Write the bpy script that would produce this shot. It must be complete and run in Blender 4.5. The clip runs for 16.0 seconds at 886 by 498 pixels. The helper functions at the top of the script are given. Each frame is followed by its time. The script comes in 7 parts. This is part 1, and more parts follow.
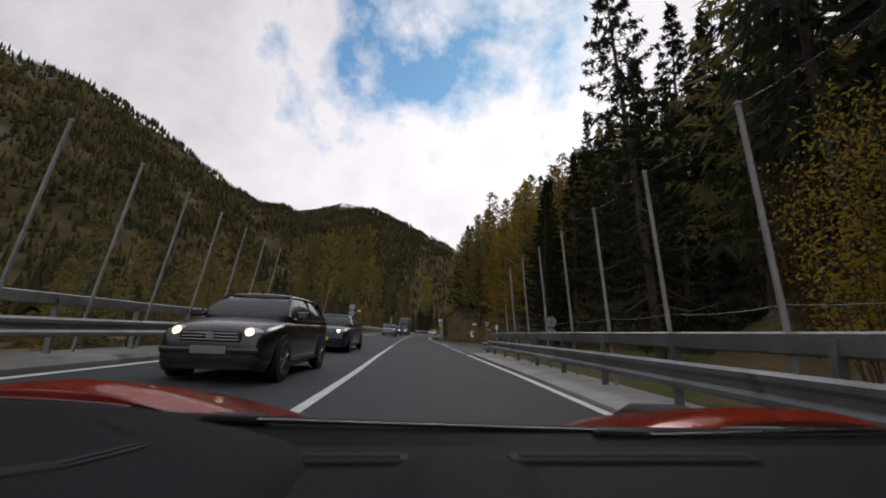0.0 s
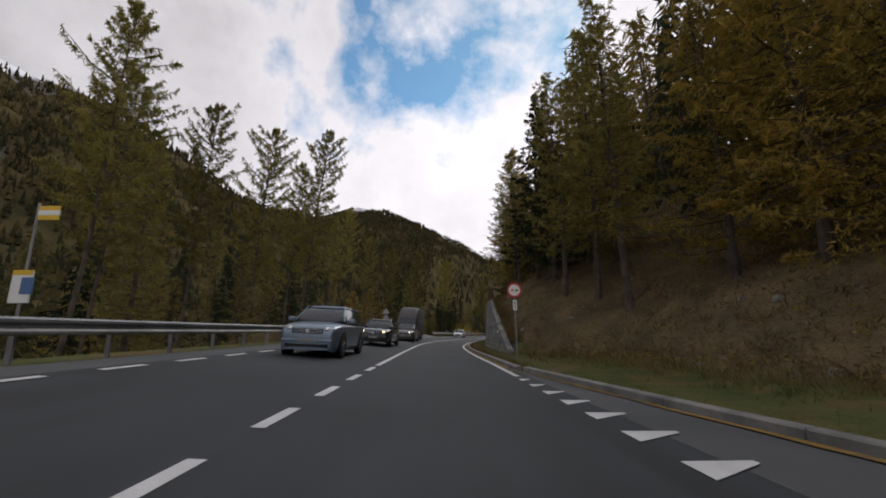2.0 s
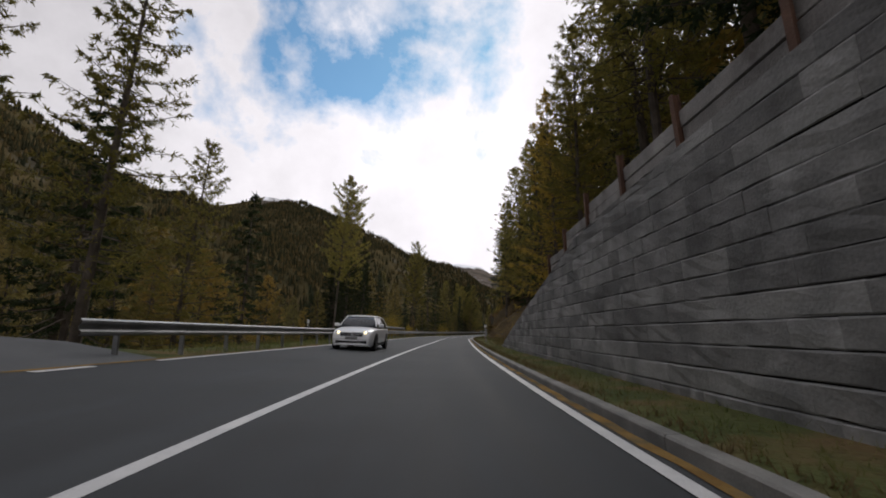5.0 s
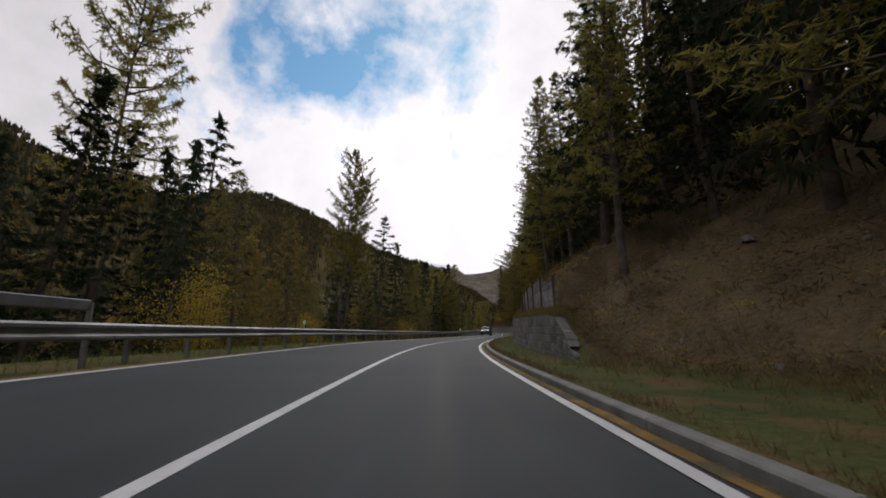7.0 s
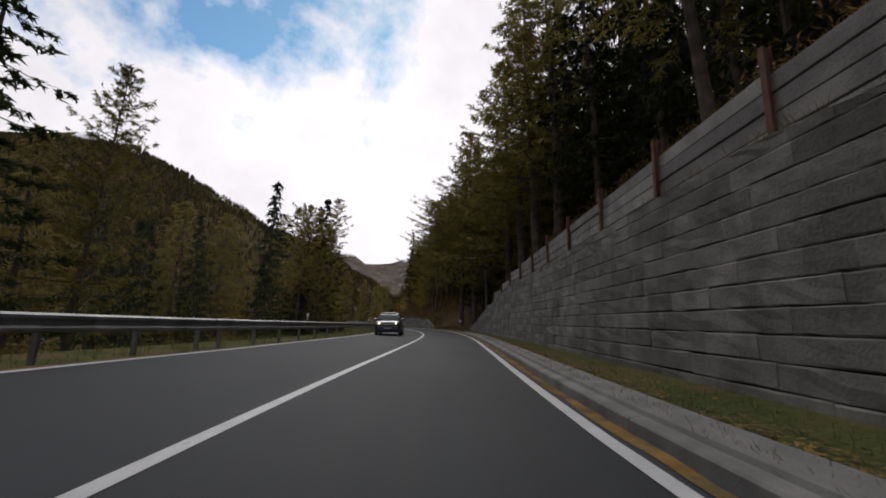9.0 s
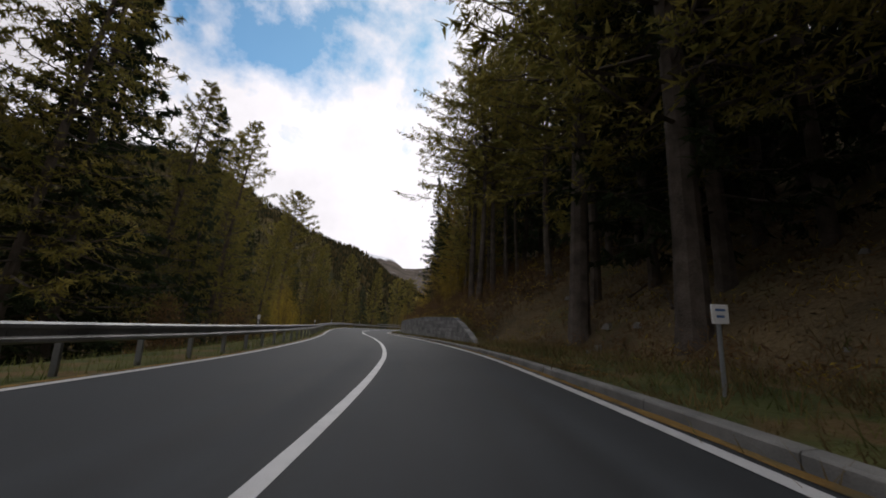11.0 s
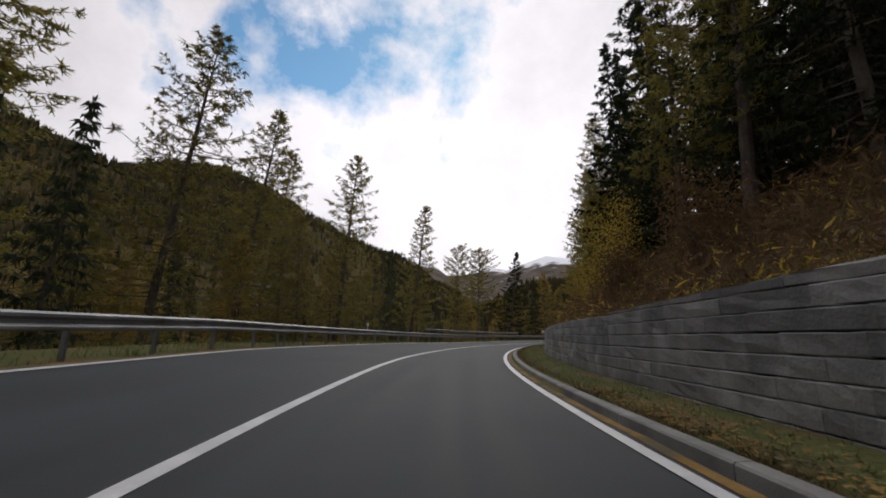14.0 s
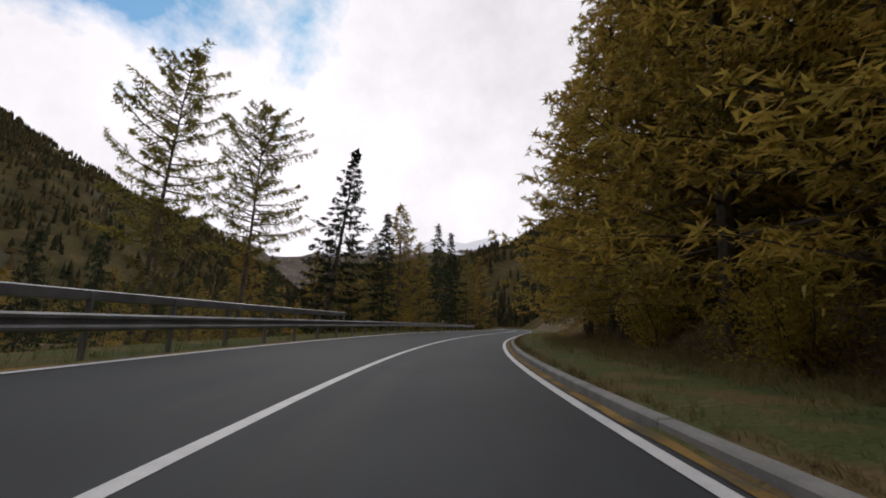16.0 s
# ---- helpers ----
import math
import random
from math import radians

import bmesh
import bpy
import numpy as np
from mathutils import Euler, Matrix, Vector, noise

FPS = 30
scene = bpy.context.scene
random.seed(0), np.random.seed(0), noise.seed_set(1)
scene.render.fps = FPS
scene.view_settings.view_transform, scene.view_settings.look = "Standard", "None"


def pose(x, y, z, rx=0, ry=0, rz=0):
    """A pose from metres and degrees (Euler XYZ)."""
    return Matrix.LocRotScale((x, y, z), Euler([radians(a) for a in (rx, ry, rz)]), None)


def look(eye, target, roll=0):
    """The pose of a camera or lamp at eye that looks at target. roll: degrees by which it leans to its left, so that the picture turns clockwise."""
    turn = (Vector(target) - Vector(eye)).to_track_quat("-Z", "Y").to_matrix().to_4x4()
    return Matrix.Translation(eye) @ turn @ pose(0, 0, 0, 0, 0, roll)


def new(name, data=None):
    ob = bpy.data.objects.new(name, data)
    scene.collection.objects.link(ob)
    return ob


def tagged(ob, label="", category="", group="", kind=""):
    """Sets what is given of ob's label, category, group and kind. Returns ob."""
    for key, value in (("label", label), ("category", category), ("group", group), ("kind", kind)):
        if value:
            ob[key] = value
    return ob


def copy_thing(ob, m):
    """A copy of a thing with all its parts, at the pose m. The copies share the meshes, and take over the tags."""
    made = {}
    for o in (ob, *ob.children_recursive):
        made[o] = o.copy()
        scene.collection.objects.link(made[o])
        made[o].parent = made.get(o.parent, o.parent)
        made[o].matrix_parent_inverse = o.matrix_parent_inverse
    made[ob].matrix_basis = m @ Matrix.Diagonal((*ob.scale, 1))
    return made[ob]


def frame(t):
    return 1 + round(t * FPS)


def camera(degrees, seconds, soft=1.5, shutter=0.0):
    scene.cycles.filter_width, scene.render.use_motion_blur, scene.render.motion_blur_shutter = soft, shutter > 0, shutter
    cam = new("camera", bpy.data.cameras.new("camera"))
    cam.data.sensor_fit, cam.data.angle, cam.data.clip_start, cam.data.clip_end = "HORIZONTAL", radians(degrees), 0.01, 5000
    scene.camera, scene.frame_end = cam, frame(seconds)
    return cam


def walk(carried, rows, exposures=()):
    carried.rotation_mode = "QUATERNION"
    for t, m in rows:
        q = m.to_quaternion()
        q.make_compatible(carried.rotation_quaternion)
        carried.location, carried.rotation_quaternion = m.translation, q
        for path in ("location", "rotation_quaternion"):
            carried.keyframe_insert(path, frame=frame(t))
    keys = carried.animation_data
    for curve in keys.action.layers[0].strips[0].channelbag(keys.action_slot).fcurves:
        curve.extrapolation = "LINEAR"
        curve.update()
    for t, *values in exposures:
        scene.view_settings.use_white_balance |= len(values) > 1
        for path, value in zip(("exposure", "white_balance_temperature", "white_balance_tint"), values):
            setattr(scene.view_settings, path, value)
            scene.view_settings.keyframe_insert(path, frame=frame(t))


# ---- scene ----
cam = camera(95.7, 16.0, soft=1.8, shutter=0.02)
# seconds, x, y, yaw, pitch, lean to the right
PATH = [
    (0.0, 0.0, 0.0, 0.0, 11.86, -2.08),
    (0.5, -0.43, 10.96, 1.96, 12.17, -1.36),
    (1.0, -1.06, 21.64, 2.34, 12.08, -0.57),
    (1.5, -1.7, 32.02, 2.19, 12.49, 0.22),
    (2.0, -2.29, 42.05, 2.07, 12.07, 0.67),
    (2.5, -2.8, 52.01, 1.36, 12.03, 1.19),
    (3.0, -3.21, 62.16, 0.79, 11.69, 1.11),
    (3.5, -3.4, 72.23, -1.19, 11.76, 2.33),
    (4.0, -3.17, 81.9, -3.93, 12.0, 2.45),
    (4.5, -2.47, 91.56, -6.86, 11.96, 2.13),
    (5.0, -1.3, 101.58, -8.93, 11.82, 1.83),
    (5.5, 0.23, 111.92, -10.36, 11.72, 1.74),
    (6.0, 2.03, 122.55, -11.38, 11.64, 1.85),
    (6.5, 4.07, 133.48, -12.25, 11.74, 2.18),
    (7.0, 6.31, 144.7, -12.82, 11.68, 1.81),
    (7.5, 8.76, 155.86, -14.45, 11.56, 1.87),
    (8.0, 11.69, 166.57, -18.65, 11.13, 1.25),
    (8.5, 15.34, 176.76, -23.23, 10.83, 0.21),
    (9.0, 19.61, 186.45, -26.88, 10.53, -0.96),
    (9.5, 24.24, 195.68, -28.89, 10.82, -1.09),
    (10.0, 28.85, 204.59, -28.32, 11.03, -1.29),
    (10.5, 33.09, 213.39, -25.56, 11.15, -1.63),
    (11.0, 36.69, 222.23, -21.32, 11.19, -2.15),
    (11.5, 39.56, 231.2, -16.66, 11.17, -2.9),
    (12.0, 41.77, 240.35, -12.93, 11.56, -3.03),
    (12.5, 43.54, 249.79, -10.77, 11.68, -2.88),
    (13.0, 45.2, 259.63, -10.86, 11.86, -2.25),
    (13.5, 47.04, 269.71, -12.39, 12.14, -1.1),
    (14.0, 49.3, 279.87, -15.19, 12.09, -0.94),
    (14.5, 52.32, 289.96, -20.59, 11.68, -0.26),
    (15.0, 56.41, 299.78, -27.06, 11.01, 0.41),
    (15.5, 61.47, 308.98, -33.14, 10.79, -0.62),
    (16.0, 67.27, 317.28, -39.28, 10.77, -1.4),
]
EYE = 0.9
walk(cam, [(t, pose(x, y, EYE, 90 + p, 0, a) @ pose(0, 0, 0, 0, 0, -r)) for t, x, y, a, p, r in PATH], exposures=[(0, 0.0), (16, 0.0)])

# ---- world, sun ----
world = bpy.data.worlds.new("overcast_sky")
scene.world = world
world.use_nodes = True
wt = world.node_tree
wt.nodes.clear()


def wnode(kind, **values):
    n = wt.nodes.new(kind)
    for k, v in values.items():
        n.inputs[k].default_value = v
    return n


def wmath(op, a, b=None, c=None, clamp=False):
    n = wt.nodes.new("ShaderNodeMath")
    n.operation, n.use_clamp = op, clamp
    for i, v in enumerate((a, b, c)):
        if v is None:
            continue
        if isinstance(v, (int, float)):
            n.inputs[i].default_value = v
        else:
            wt.links.new(v, n.inputs[i])
    return n.outputs[0]


SUN_ELEV, SUN_TURN = radians(38), radians(-20)
sky = wt.nodes.new("ShaderNodeTexSky")
sky.sky_type, sky.sun_disc, sky.sun_elevation, sky.sun_rotation = "NISHITA", False, SUN_ELEV, -SUN_TURN
sky.altitude, sky.dust_density = 1500, 0.4
coord = wt.nodes.new("ShaderNodeTexCoord")
big = wnode("ShaderNodeTexNoise", Scale=2.6, Detail=7.0, Roughness=0.55, Distortion=0.25)
fine = wnode("ShaderNodeTexNoise", Scale=7.0, Detail=6.0, Roughness=0.6)
broad = wnode("ShaderNodeTexNoise", Scale=1.3, Detail=3.0)
for n in (big, fine, broad):
    wt.links.new(coord.outputs["Generated"], n.inputs["Vector"])
# a gap in the cloud deck towards the valley's head
gap = wt.nodes.new("ShaderNodeVectorMath")
gap.operation = "DOT_PRODUCT"
GAP_TURN, GAP_ELEV = radians(3), radians(45.5)
gap.inputs[1].default_value = (-math.sin(GAP_TURN) * math.cos(GAP_ELEV), math.cos(GAP_TURN) * math.cos(GAP_ELEV), math.sin(GAP_ELEV))
wt.links.new(coord.outputs["Generated"], gap.inputs[0])
edge = wmath("ADD", gap.outputs["Value"], wmath("MULTIPLY", wmath("SUBTRACT", big.outputs["Fac"], 0.5), 0.5))
edge = wmath("ADD", edge, wmath("MULTIPLY", wmath("SUBTRACT", fine.outputs["Fac"], 0.5), 0.24))
clear = wmath("MULTIPLY", wmath("SUBTRACT", edge, 0.938), 13.0, clamp=True)
# a puff of cloud drifting in the gap
puff = wt.nodes.new("ShaderNodeVectorMath")
puff.operation = "DOT_PRODUCT"
PUFF_TURN, PUFF_ELEV = radians(5), radians(41)
puff.inputs[1].default_value = (-math.sin(PUFF_TURN) * math.cos(PUFF_ELEV), math.cos(PUFF_TURN) * math.cos(PUFF_ELEV), math.sin(PUFF_ELEV))
wt.links.new(coord.outputs["Generated"], puff.inputs[0])
blob = wmath("ADD", puff.outputs["Value"], wmath("MULTIPLY", wmath("SUBTRACT", fine.outputs["Fac"], 0.5), 0.03))
blob = wmath("MULTIPLY", wmath("SUBTRACT", blob, 0.9955), 170.0, clamp=True)
veil = wmath("MULTIPLY", wmath("SUBTRACT", clear, wmath("MULTIPLY", blob, 0.8), clamp=True), 0.93)
# cloud brightness: whiter low down, greyer overhead and away from the gap
sep = wt.nodes.new("ShaderNodeSeparateXYZ")
wt.links.new(coord.outputs["Generated"], sep.inputs[0])
lum = wmath("ADD", wmath("MULTIPLY", wmath("SUBTRACT", broad.outputs["Fac"], 0.5), 7.5), 8.35)
lum = wmath("ADD", lum, wmath("MULTIPLY", wmath("SUBTRACT", fine.outputs["Fac"], 0.5), 4.0))
lum = wmath("SUBTRACT", lum, wmath("MULTIPLY", wmath("MAXIMUM", wmath("MULTIPLY", sep.outputs["X"], -1.0), 0.0), 3.0))
lum = wmath("MAXIMUM", lum, 3.5)
tint = wt.nodes.new("ShaderNodeMix")
tint.data_type, tint.blend_type = "RGBA", "MULTIPLY"
tint.inputs[0].default_value = 1.0
tint.inputs[6].default_value = (1.02, 0.98, 1.03, 1)
wt.links.new(lum, tint.inputs[7])
mixed = wt.nodes.new("ShaderNodeMix")
mixed.data_type = "RGBA"
wt.links.new(veil, mixed.inputs[0])
wt.links.new(tint.outputs[2], mixed.inputs[6])
boost = wt.nodes.new("ShaderNodeMix")
boost.data_type, boost.blend_type = "RGBA", "MULTIPLY"
boost.inputs[0].default_value = 1.0
boost.inputs[7].default_value = (0.62, 1.12, 1.2, 1)
wt.links.new(sky.outputs[0], boost.inputs[6])
wt.links.new(boost.outputs[2], mixed.inputs[7])
back = wt.nodes.new("ShaderNodeBackground")
back.inputs["Strength"].default_value = 0.11
wt.links.new(mixed.outputs[2], back.inputs["Color"])
wout = wt.nodes.new("ShaderNodeOutputWorld")
wt.links.new(back.outputs[0], wout.inputs["Surface"])

sun = new("sun", bpy.data.lights.new("sun", "SUN"))
sun.data.energy, sun.data.angle, sun.data.color = 0.6, radians(25), (1.0, 0.95, 0.88)
sun.matrix_world = look((0, 0, 60), (math.sin(SUN_TURN) * 50, -math.cos(SUN_TURN) * 50, 60 - 50 * math.tan(SUN_ELEV)))


# ---- materials ----
def surface(name, one, two, scale=4.0, rough=0.8, bump=0.3, metal=0.0, fine_scale=40.0, spots=None, vary=0.0, distance=0.02, detail=6.0, sheen=0.5):
    """A two-scale procedural surface: broad patches between two colours, fine grain and relief."""
    m = bpy.data.materials.new(name)
    m.use_nodes = True
    nt = m.node_tree
    bsdf = nt.nodes["Principled BSDF"]
    geo = nt.nodes.new("ShaderNodeNewGeometry")
    n1 = nt.nodes.new("ShaderNodeTexNoise")
    n1.inputs["Scale"].default_value, n1.inputs["Detail"].default_value = scale, detail
    n2 = nt.nodes.new("ShaderNodeTexNoise")
    n2.inputs["Scale"].default_value, n2.inputs["Detail"].default_value = fine_scale, 4.0
    for n in (n1, n2):
        nt.links.new(geo.outputs["Position"], n.inputs["Vector"])
    ramp = nt.nodes.new("ShaderNodeValToRGB")
    ramp.color_ramp.elements[0].position, ramp.color_ramp.elements[1].position = 0.32, 0.68
    ramp.color_ramp.elements[0].color, ramp.color_ramp.elements[1].color = (*one, 1), (*two, 1)
    nt.links.new(n1.outputs["Fac"], ramp.inputs["Fac"])
    colour = ramp.outputs["Color"]
    hsv = nt.nodes.new("ShaderNodeHueSaturation")
    nt.links.new(colour, hsv.inputs["Color"])
    val = nt.nodes.new("ShaderNodeMapRange")
    val.inputs["To Min"].default_value, val.inputs["To Max"].default_value = 0.72, 1.28
    nt.links.new(n2.outputs["Fac"], val.inputs["Value"])
    value = val.outputs["Result"]
    if vary:
        info = nt.nodes.new("ShaderNodeObjectInfo")
        spread = nt.nodes.new("ShaderNodeMapRange")
        spread.inputs["To Min"].default_value, spread.inputs["To Max"].default_value = 1 - vary, 1 + vary
        nt.links.new(info.outputs["Random"], spread.inputs["Value"])
        times = nt.nodes.new("ShaderNodeMath")
        times.operation = "MULTIPLY"
        nt.links.new(value, times.inputs[0])
        nt.links.new(spread.outputs["Result"], times.inputs[1])
        value = times.outputs[0]
    nt.links.new(value, hsv.inputs["Value"])
    colour = hsv.outputs["Color"]
    if spots:
        n3 = nt.nodes.new("ShaderNodeTexNoise")
        n3.inputs["Scale"].default_value, n3.inputs["Detail"].default_value = spots[1], 5.0
        nt.links.new(geo.outputs["Position"], n3.inputs["Vector"])
        r3 = nt.nodes.new("ShaderNodeValToRGB")
        r3.color_ramp.elements[0].position, r3.color_ramp.elements[1].position = spots[2], spots[2] + 0.12
        nt.links.new(n3.outputs["Fac"], r3.inputs["Fac"])
        mx = nt.nodes.new("ShaderNodeMix")
        mx.data_type = "RGBA"
        nt.links.new(r3.outputs["Color"], mx.inputs[0])
        nt.links.new(colour, mx.inputs[6])
        mx.inputs[7].default_value = (*spots[0], 1)
        colour = mx.outputs[2]
    nt.links.new(colour, bsdf.inputs["Base Color"])
    bsdf.inputs["Roughness"].default_value, bsdf.inputs["Metallic"].default_value = rough, metal
    bsdf.inputs["Specular IOR Level"].default_value = sheen
    if bump:
        b = nt.nodes.new("ShaderNodeBump")
        b.inputs["Strength"].default_value, b.inputs["Distance"].default_value = bump, distance
        nt.links.new(n2.outputs["Fac"], b.inputs["Height"])
        nt.links.new(b.outputs["Normal"], bsdf.inputs["Normal"])
    return m


def road_surface(name, one, two, dark):
    """Asphalt: grain, patches, and wear that runs along the lanes."""
    m = surface(name, one, two, scale=0.3, rough=0.78, bump=0.5, fine_scale=130, distance=0.006, spots=(dark, 0.2, 0.6), sheen=0.35)
    nt = m.node_tree
    bsdf = nt.nodes["Principled BSDF"]
    uv = nt.nodes.new("ShaderNodeUVMap")
    grow = nt.nodes.new("ShaderNodeMapping")
    grow.inputs["Scale"].default_value = (1.5, 0.035, 1.0)
    n = nt.nodes.new("ShaderNodeTexNoise")
    n.inputs["Scale"].default_value, n.inputs["Detail"].default_value = 1.6, 5.0
    span = nt.nodes.new("ShaderNodeMapRange")
    span.inputs["From Min"].default_value, span.inputs["From Max"].default_value = 0.3, 0.7
    span.inputs["To Min"].default_value, span.inputs["To Max"].default_value = 0.6, 1.45
    tone = nt.nodes.new("ShaderNodeHueSaturation")
    nt.links.new(uv.outputs[0], grow.inputs["Vector"])
    nt.links.new(grow.outputs[0], n.inputs["Vector"])
    nt.links.new(n.outputs["Fac"], span.inputs["Value"])
    nt.links.new(span.outputs["Result"], tone.inputs["Value"])
    nt.links.new(bsdf.inputs["Base Color"].links[0].from_socket, tone.inputs["Color"])
    nt.links.new(tone.outputs[0], bsdf.inputs["Base Color"])
    gloss = nt.nodes.new("ShaderNodeMapRange")
    gloss.inputs["To Min"].default_value, gloss.inputs["To Max"].default_value = 0.62, 0.92
    nt.links.new(n.outputs["Fac"], gloss.inputs["Value"])
    nt.links.new(gloss.outputs["Result"], bsdf.inputs["Roughness"])
    return m


def leaf(name, one, two, scale=1.2):
    """Needles and leaves: two tones over the crown, a change from tree to tree, a little light through them."""
    m = surface(name, one, two, scale=scale, rough=0.75, bump=0, fine_scale=14, vary=0.3, sheen=0.15)
    nt = m.node_tree
    bsdf, out = nt.nodes["Principled BSDF"], [n for n in nt.nodes if n.type == "OUTPUT_MATERIAL"][0]
    thin = nt.nodes.new("ShaderNodeBsdfTranslucent")
    nt.links.new(bsdf.inputs["Base Color"].links[0].from_socket, thin.inputs["Color"])
    both = nt.nodes.new("ShaderNodeMixShader")
    both.inputs[0].default_value = 0.48
    nt.links.new(bsdf.outputs[0], both.inputs[1])
    nt.links.new(thin.outputs[0], both.inputs[2])
    nt.links.new(both.outputs[0], out.inputs["Surface"])
    return m


M_ASPHALT = road_surface("asphalt", (0.02, 0.0235, 0.0265), (0.029, 0.033, 0.0365), (0.017, 0.0195, 0.022))
M_OLD_ASPHALT = surface("worn_asphalt", (0.047, 0.051, 0.055), (0.072, 0.076, 0.08), scale=0.5, rough=0.75, bump=0.5, fine_scale=110, distance=0.006)
M_TAR = surface("tar_seam", (0.008, 0.008, 0.009), (0.014, 0.014, 0.015), rough=0.4, bump=0.1)
M_PAINT = surface("road_paint", (0.46, 0.465, 0.47), (0.58, 0.58, 0.575), scale=3, rough=0.55, bump=0.2, fine_scale=90, distance=0.003, spots=((0.3, 0.3, 0.3), 9.0, 0.66))
M_KERB = surface("kerb_stone", (0.12, 0.119, 0.112), (0.22, 0.215, 0.2), scale=2, rough=0.85, bump=0.5, fine_scale=60, distance=0.01)
M_CONCRETE = surface("concrete", (0.2, 0.2, 0.19), (0.31, 0.305, 0.29), scale=0.9, rough=0.85, bump=0.3, fine_scale=50, spots=((0.16, 0.16, 0.15), 1.4, 0.6))
M_GROUND = surface("grassy_ground", (0.05, 0.065, 0.022), (0.095, 0.095, 0.035), scale=0.7, rough=0.95, bump=0.8, fine_scale=9, distance=0.12, spots=((0.12, 0.085, 0.04), 0.8, 0.5), sheen=0.1)
M_SLOPE = surface("forest_floor", (0.078, 0.062, 0.036), (0.165, 0.122, 0.066), scale=0.6, rough=0.95, bump=0.9, fine_scale=7, distance=0.15, spots=((0.08, 0.082, 0.034), 0.3, 0.58), sheen=0.1)
M_HILL = surface("wooded_hillside", (0.036, 0.036, 0.019), (0.09, 0.07, 0.034), scale=0.03, rough=1.0, bump=0.6, fine_scale=0.22, distance=3.0, spots=((0.1, 0.094, 0.08), 0.012, 0.64), sheen=0.0)
M_ROCK = surface("bare_mountain", (0.075, 0.066, 0.055), (0.15, 0.128, 0.108), scale=0.012, rough=1.0, bump=0.8, fine_scale=0.05, distance=14.0, spots=((0.5, 0.52, 0.56), 0.02, 0.64), sheen=0.0)


def snow_cap(m, low, high):
    """Fresh snow that thickens with height."""
    nt = m.node_tree
    bsdf = nt.nodes["Principled BSDF"]
    geo = nt.nodes.new("ShaderNodeNewGeometry")
    cut = nt.nodes.new("ShaderNodeSeparateXYZ")
    nt.links.new(geo.outputs["Position"], cut.inputs[0])
    n = nt.nodes.new("ShaderNodeTexNoise")
    n.inputs["Scale"].default_value, n.inputs["Detail"].default_value = 0.012, 8.0
    nt.links.new(geo.outputs["Position"], n.inputs["Vector"])
    span = nt.nodes.new("ShaderNodeMapRange")
    span.inputs["From Min"].default_value, span.inputs["From Max"].default_value = low, high
    span.inputs["To Min"].default_value, span.inputs["To Max"].default_value = -0.75, 0.75
    nt.links.new(cut.outputs["Z"], span.inputs["Value"])
    add = nt.nodes.new("ShaderNodeMath")
    add.operation = "ADD"
    nt.links.new(span.outputs["Result"], add.inputs[0])
    nt.links.new(n.outputs["Fac"], add.inputs[1])
    ramp = nt.nodes.new("ShaderNodeValToRGB")
    ramp.color_ramp.elements[0].position, ramp.color_ramp.elements[1].position = 0.45, 0.62
    nt.links.new(add.outputs[0], ramp.inputs["Fac"])
    mx = nt.nodes.new("ShaderNodeMix")
    mx.data_type = "RGBA"
    nt.links.new(ramp.outputs["Color"], mx.inputs[0])
    nt.links.new(bsdf.inputs["Base Color"].links[0].from_socket, mx.inputs[6])
    mx.inputs[7].default_value = (0.8, 0.82, 0.86, 1)
    nt.links.new(mx.outputs[2], bsdf.inputs["Base Color"])
    return m


snow_cap(M_ROCK, 330, 620)
M_LITTER = surface("fallen_needles", (0.15, 0.09, 0.03), (0.26, 0.165, 0.055), scale=2.2, rough=0.95, bump=0.7, fine_scale=40, spots=((0.1, 0.085, 0.05), 1.6, 0.5), sheen=0.1)
M_STEEL = surface("galvanised_steel", (0.15, 0.153, 0.156), (0.26, 0.263, 0.266), scale=1.3, rough=0.5, bump=0.1, metal=0.75, fine_scale=30, spots=((0.12, 0.11, 0.1), 2.0, 0.62))
M_BLOCK = surface("wall_block_stone", (0.092, 0.09, 0.082), (0.19, 0.183, 0.168), scale=1.6, rough=0.9, bump=0.45, fine_scale=26, distance=0.02, vary=0.36, spots=((0.225, 0.218, 0.2), 1.5, 0.6))
M_JOINT = surface("wall_backing", (0.03, 0.03, 0.028), (0.05, 0.048, 0.045), rough=0.95, bump=0.3)
M_PLANK = surface("weathered_plank", (0.15, 0.143, 0.136), (0.28, 0.268, 0.255), scale=1.6, rough=0.9, bump=0.6, fine_scale=30, vary=0.3, spots=((0.09, 0.08, 0.07), 1.3, 0.6))
M_RUST = surface("rusty_steel", (0.07, 0.035, 0.022), (0.14, 0.07, 0.04), scale=3, rough=0.85, bump=0.5, fine_scale=40)
M_BARK = surface("bark", (0.06, 0.05, 0.042), (0.135, 0.113, 0.095), scale=2.2, rough=0.95, bump=0.9, fine_scale=18, distance=0.04, sheen=0.1)
M_LARCH = leaf("larch_needles", (0.165, 0.16, 0.042), (0.31, 0.255, 0.066))
M_GOLD = leaf("golden_larch_needles", (0.27, 0.21, 0.045), (0.45, 0.31, 0.065))
M_SPRUCE = leaf("spruce_needles", (0.018, 0.028, 0.012), (0.04, 0.052, 0.022))
M_BUSH = leaf("yellow_bush_leaves", (0.29, 0.215, 0.035), (0.5, 0.36, 0.06), scale=2.0)
M_BRUSH = leaf("brown_brush", (0.11, 0.065, 0.032), (0.2, 0.125, 0.055), scale=2.0)
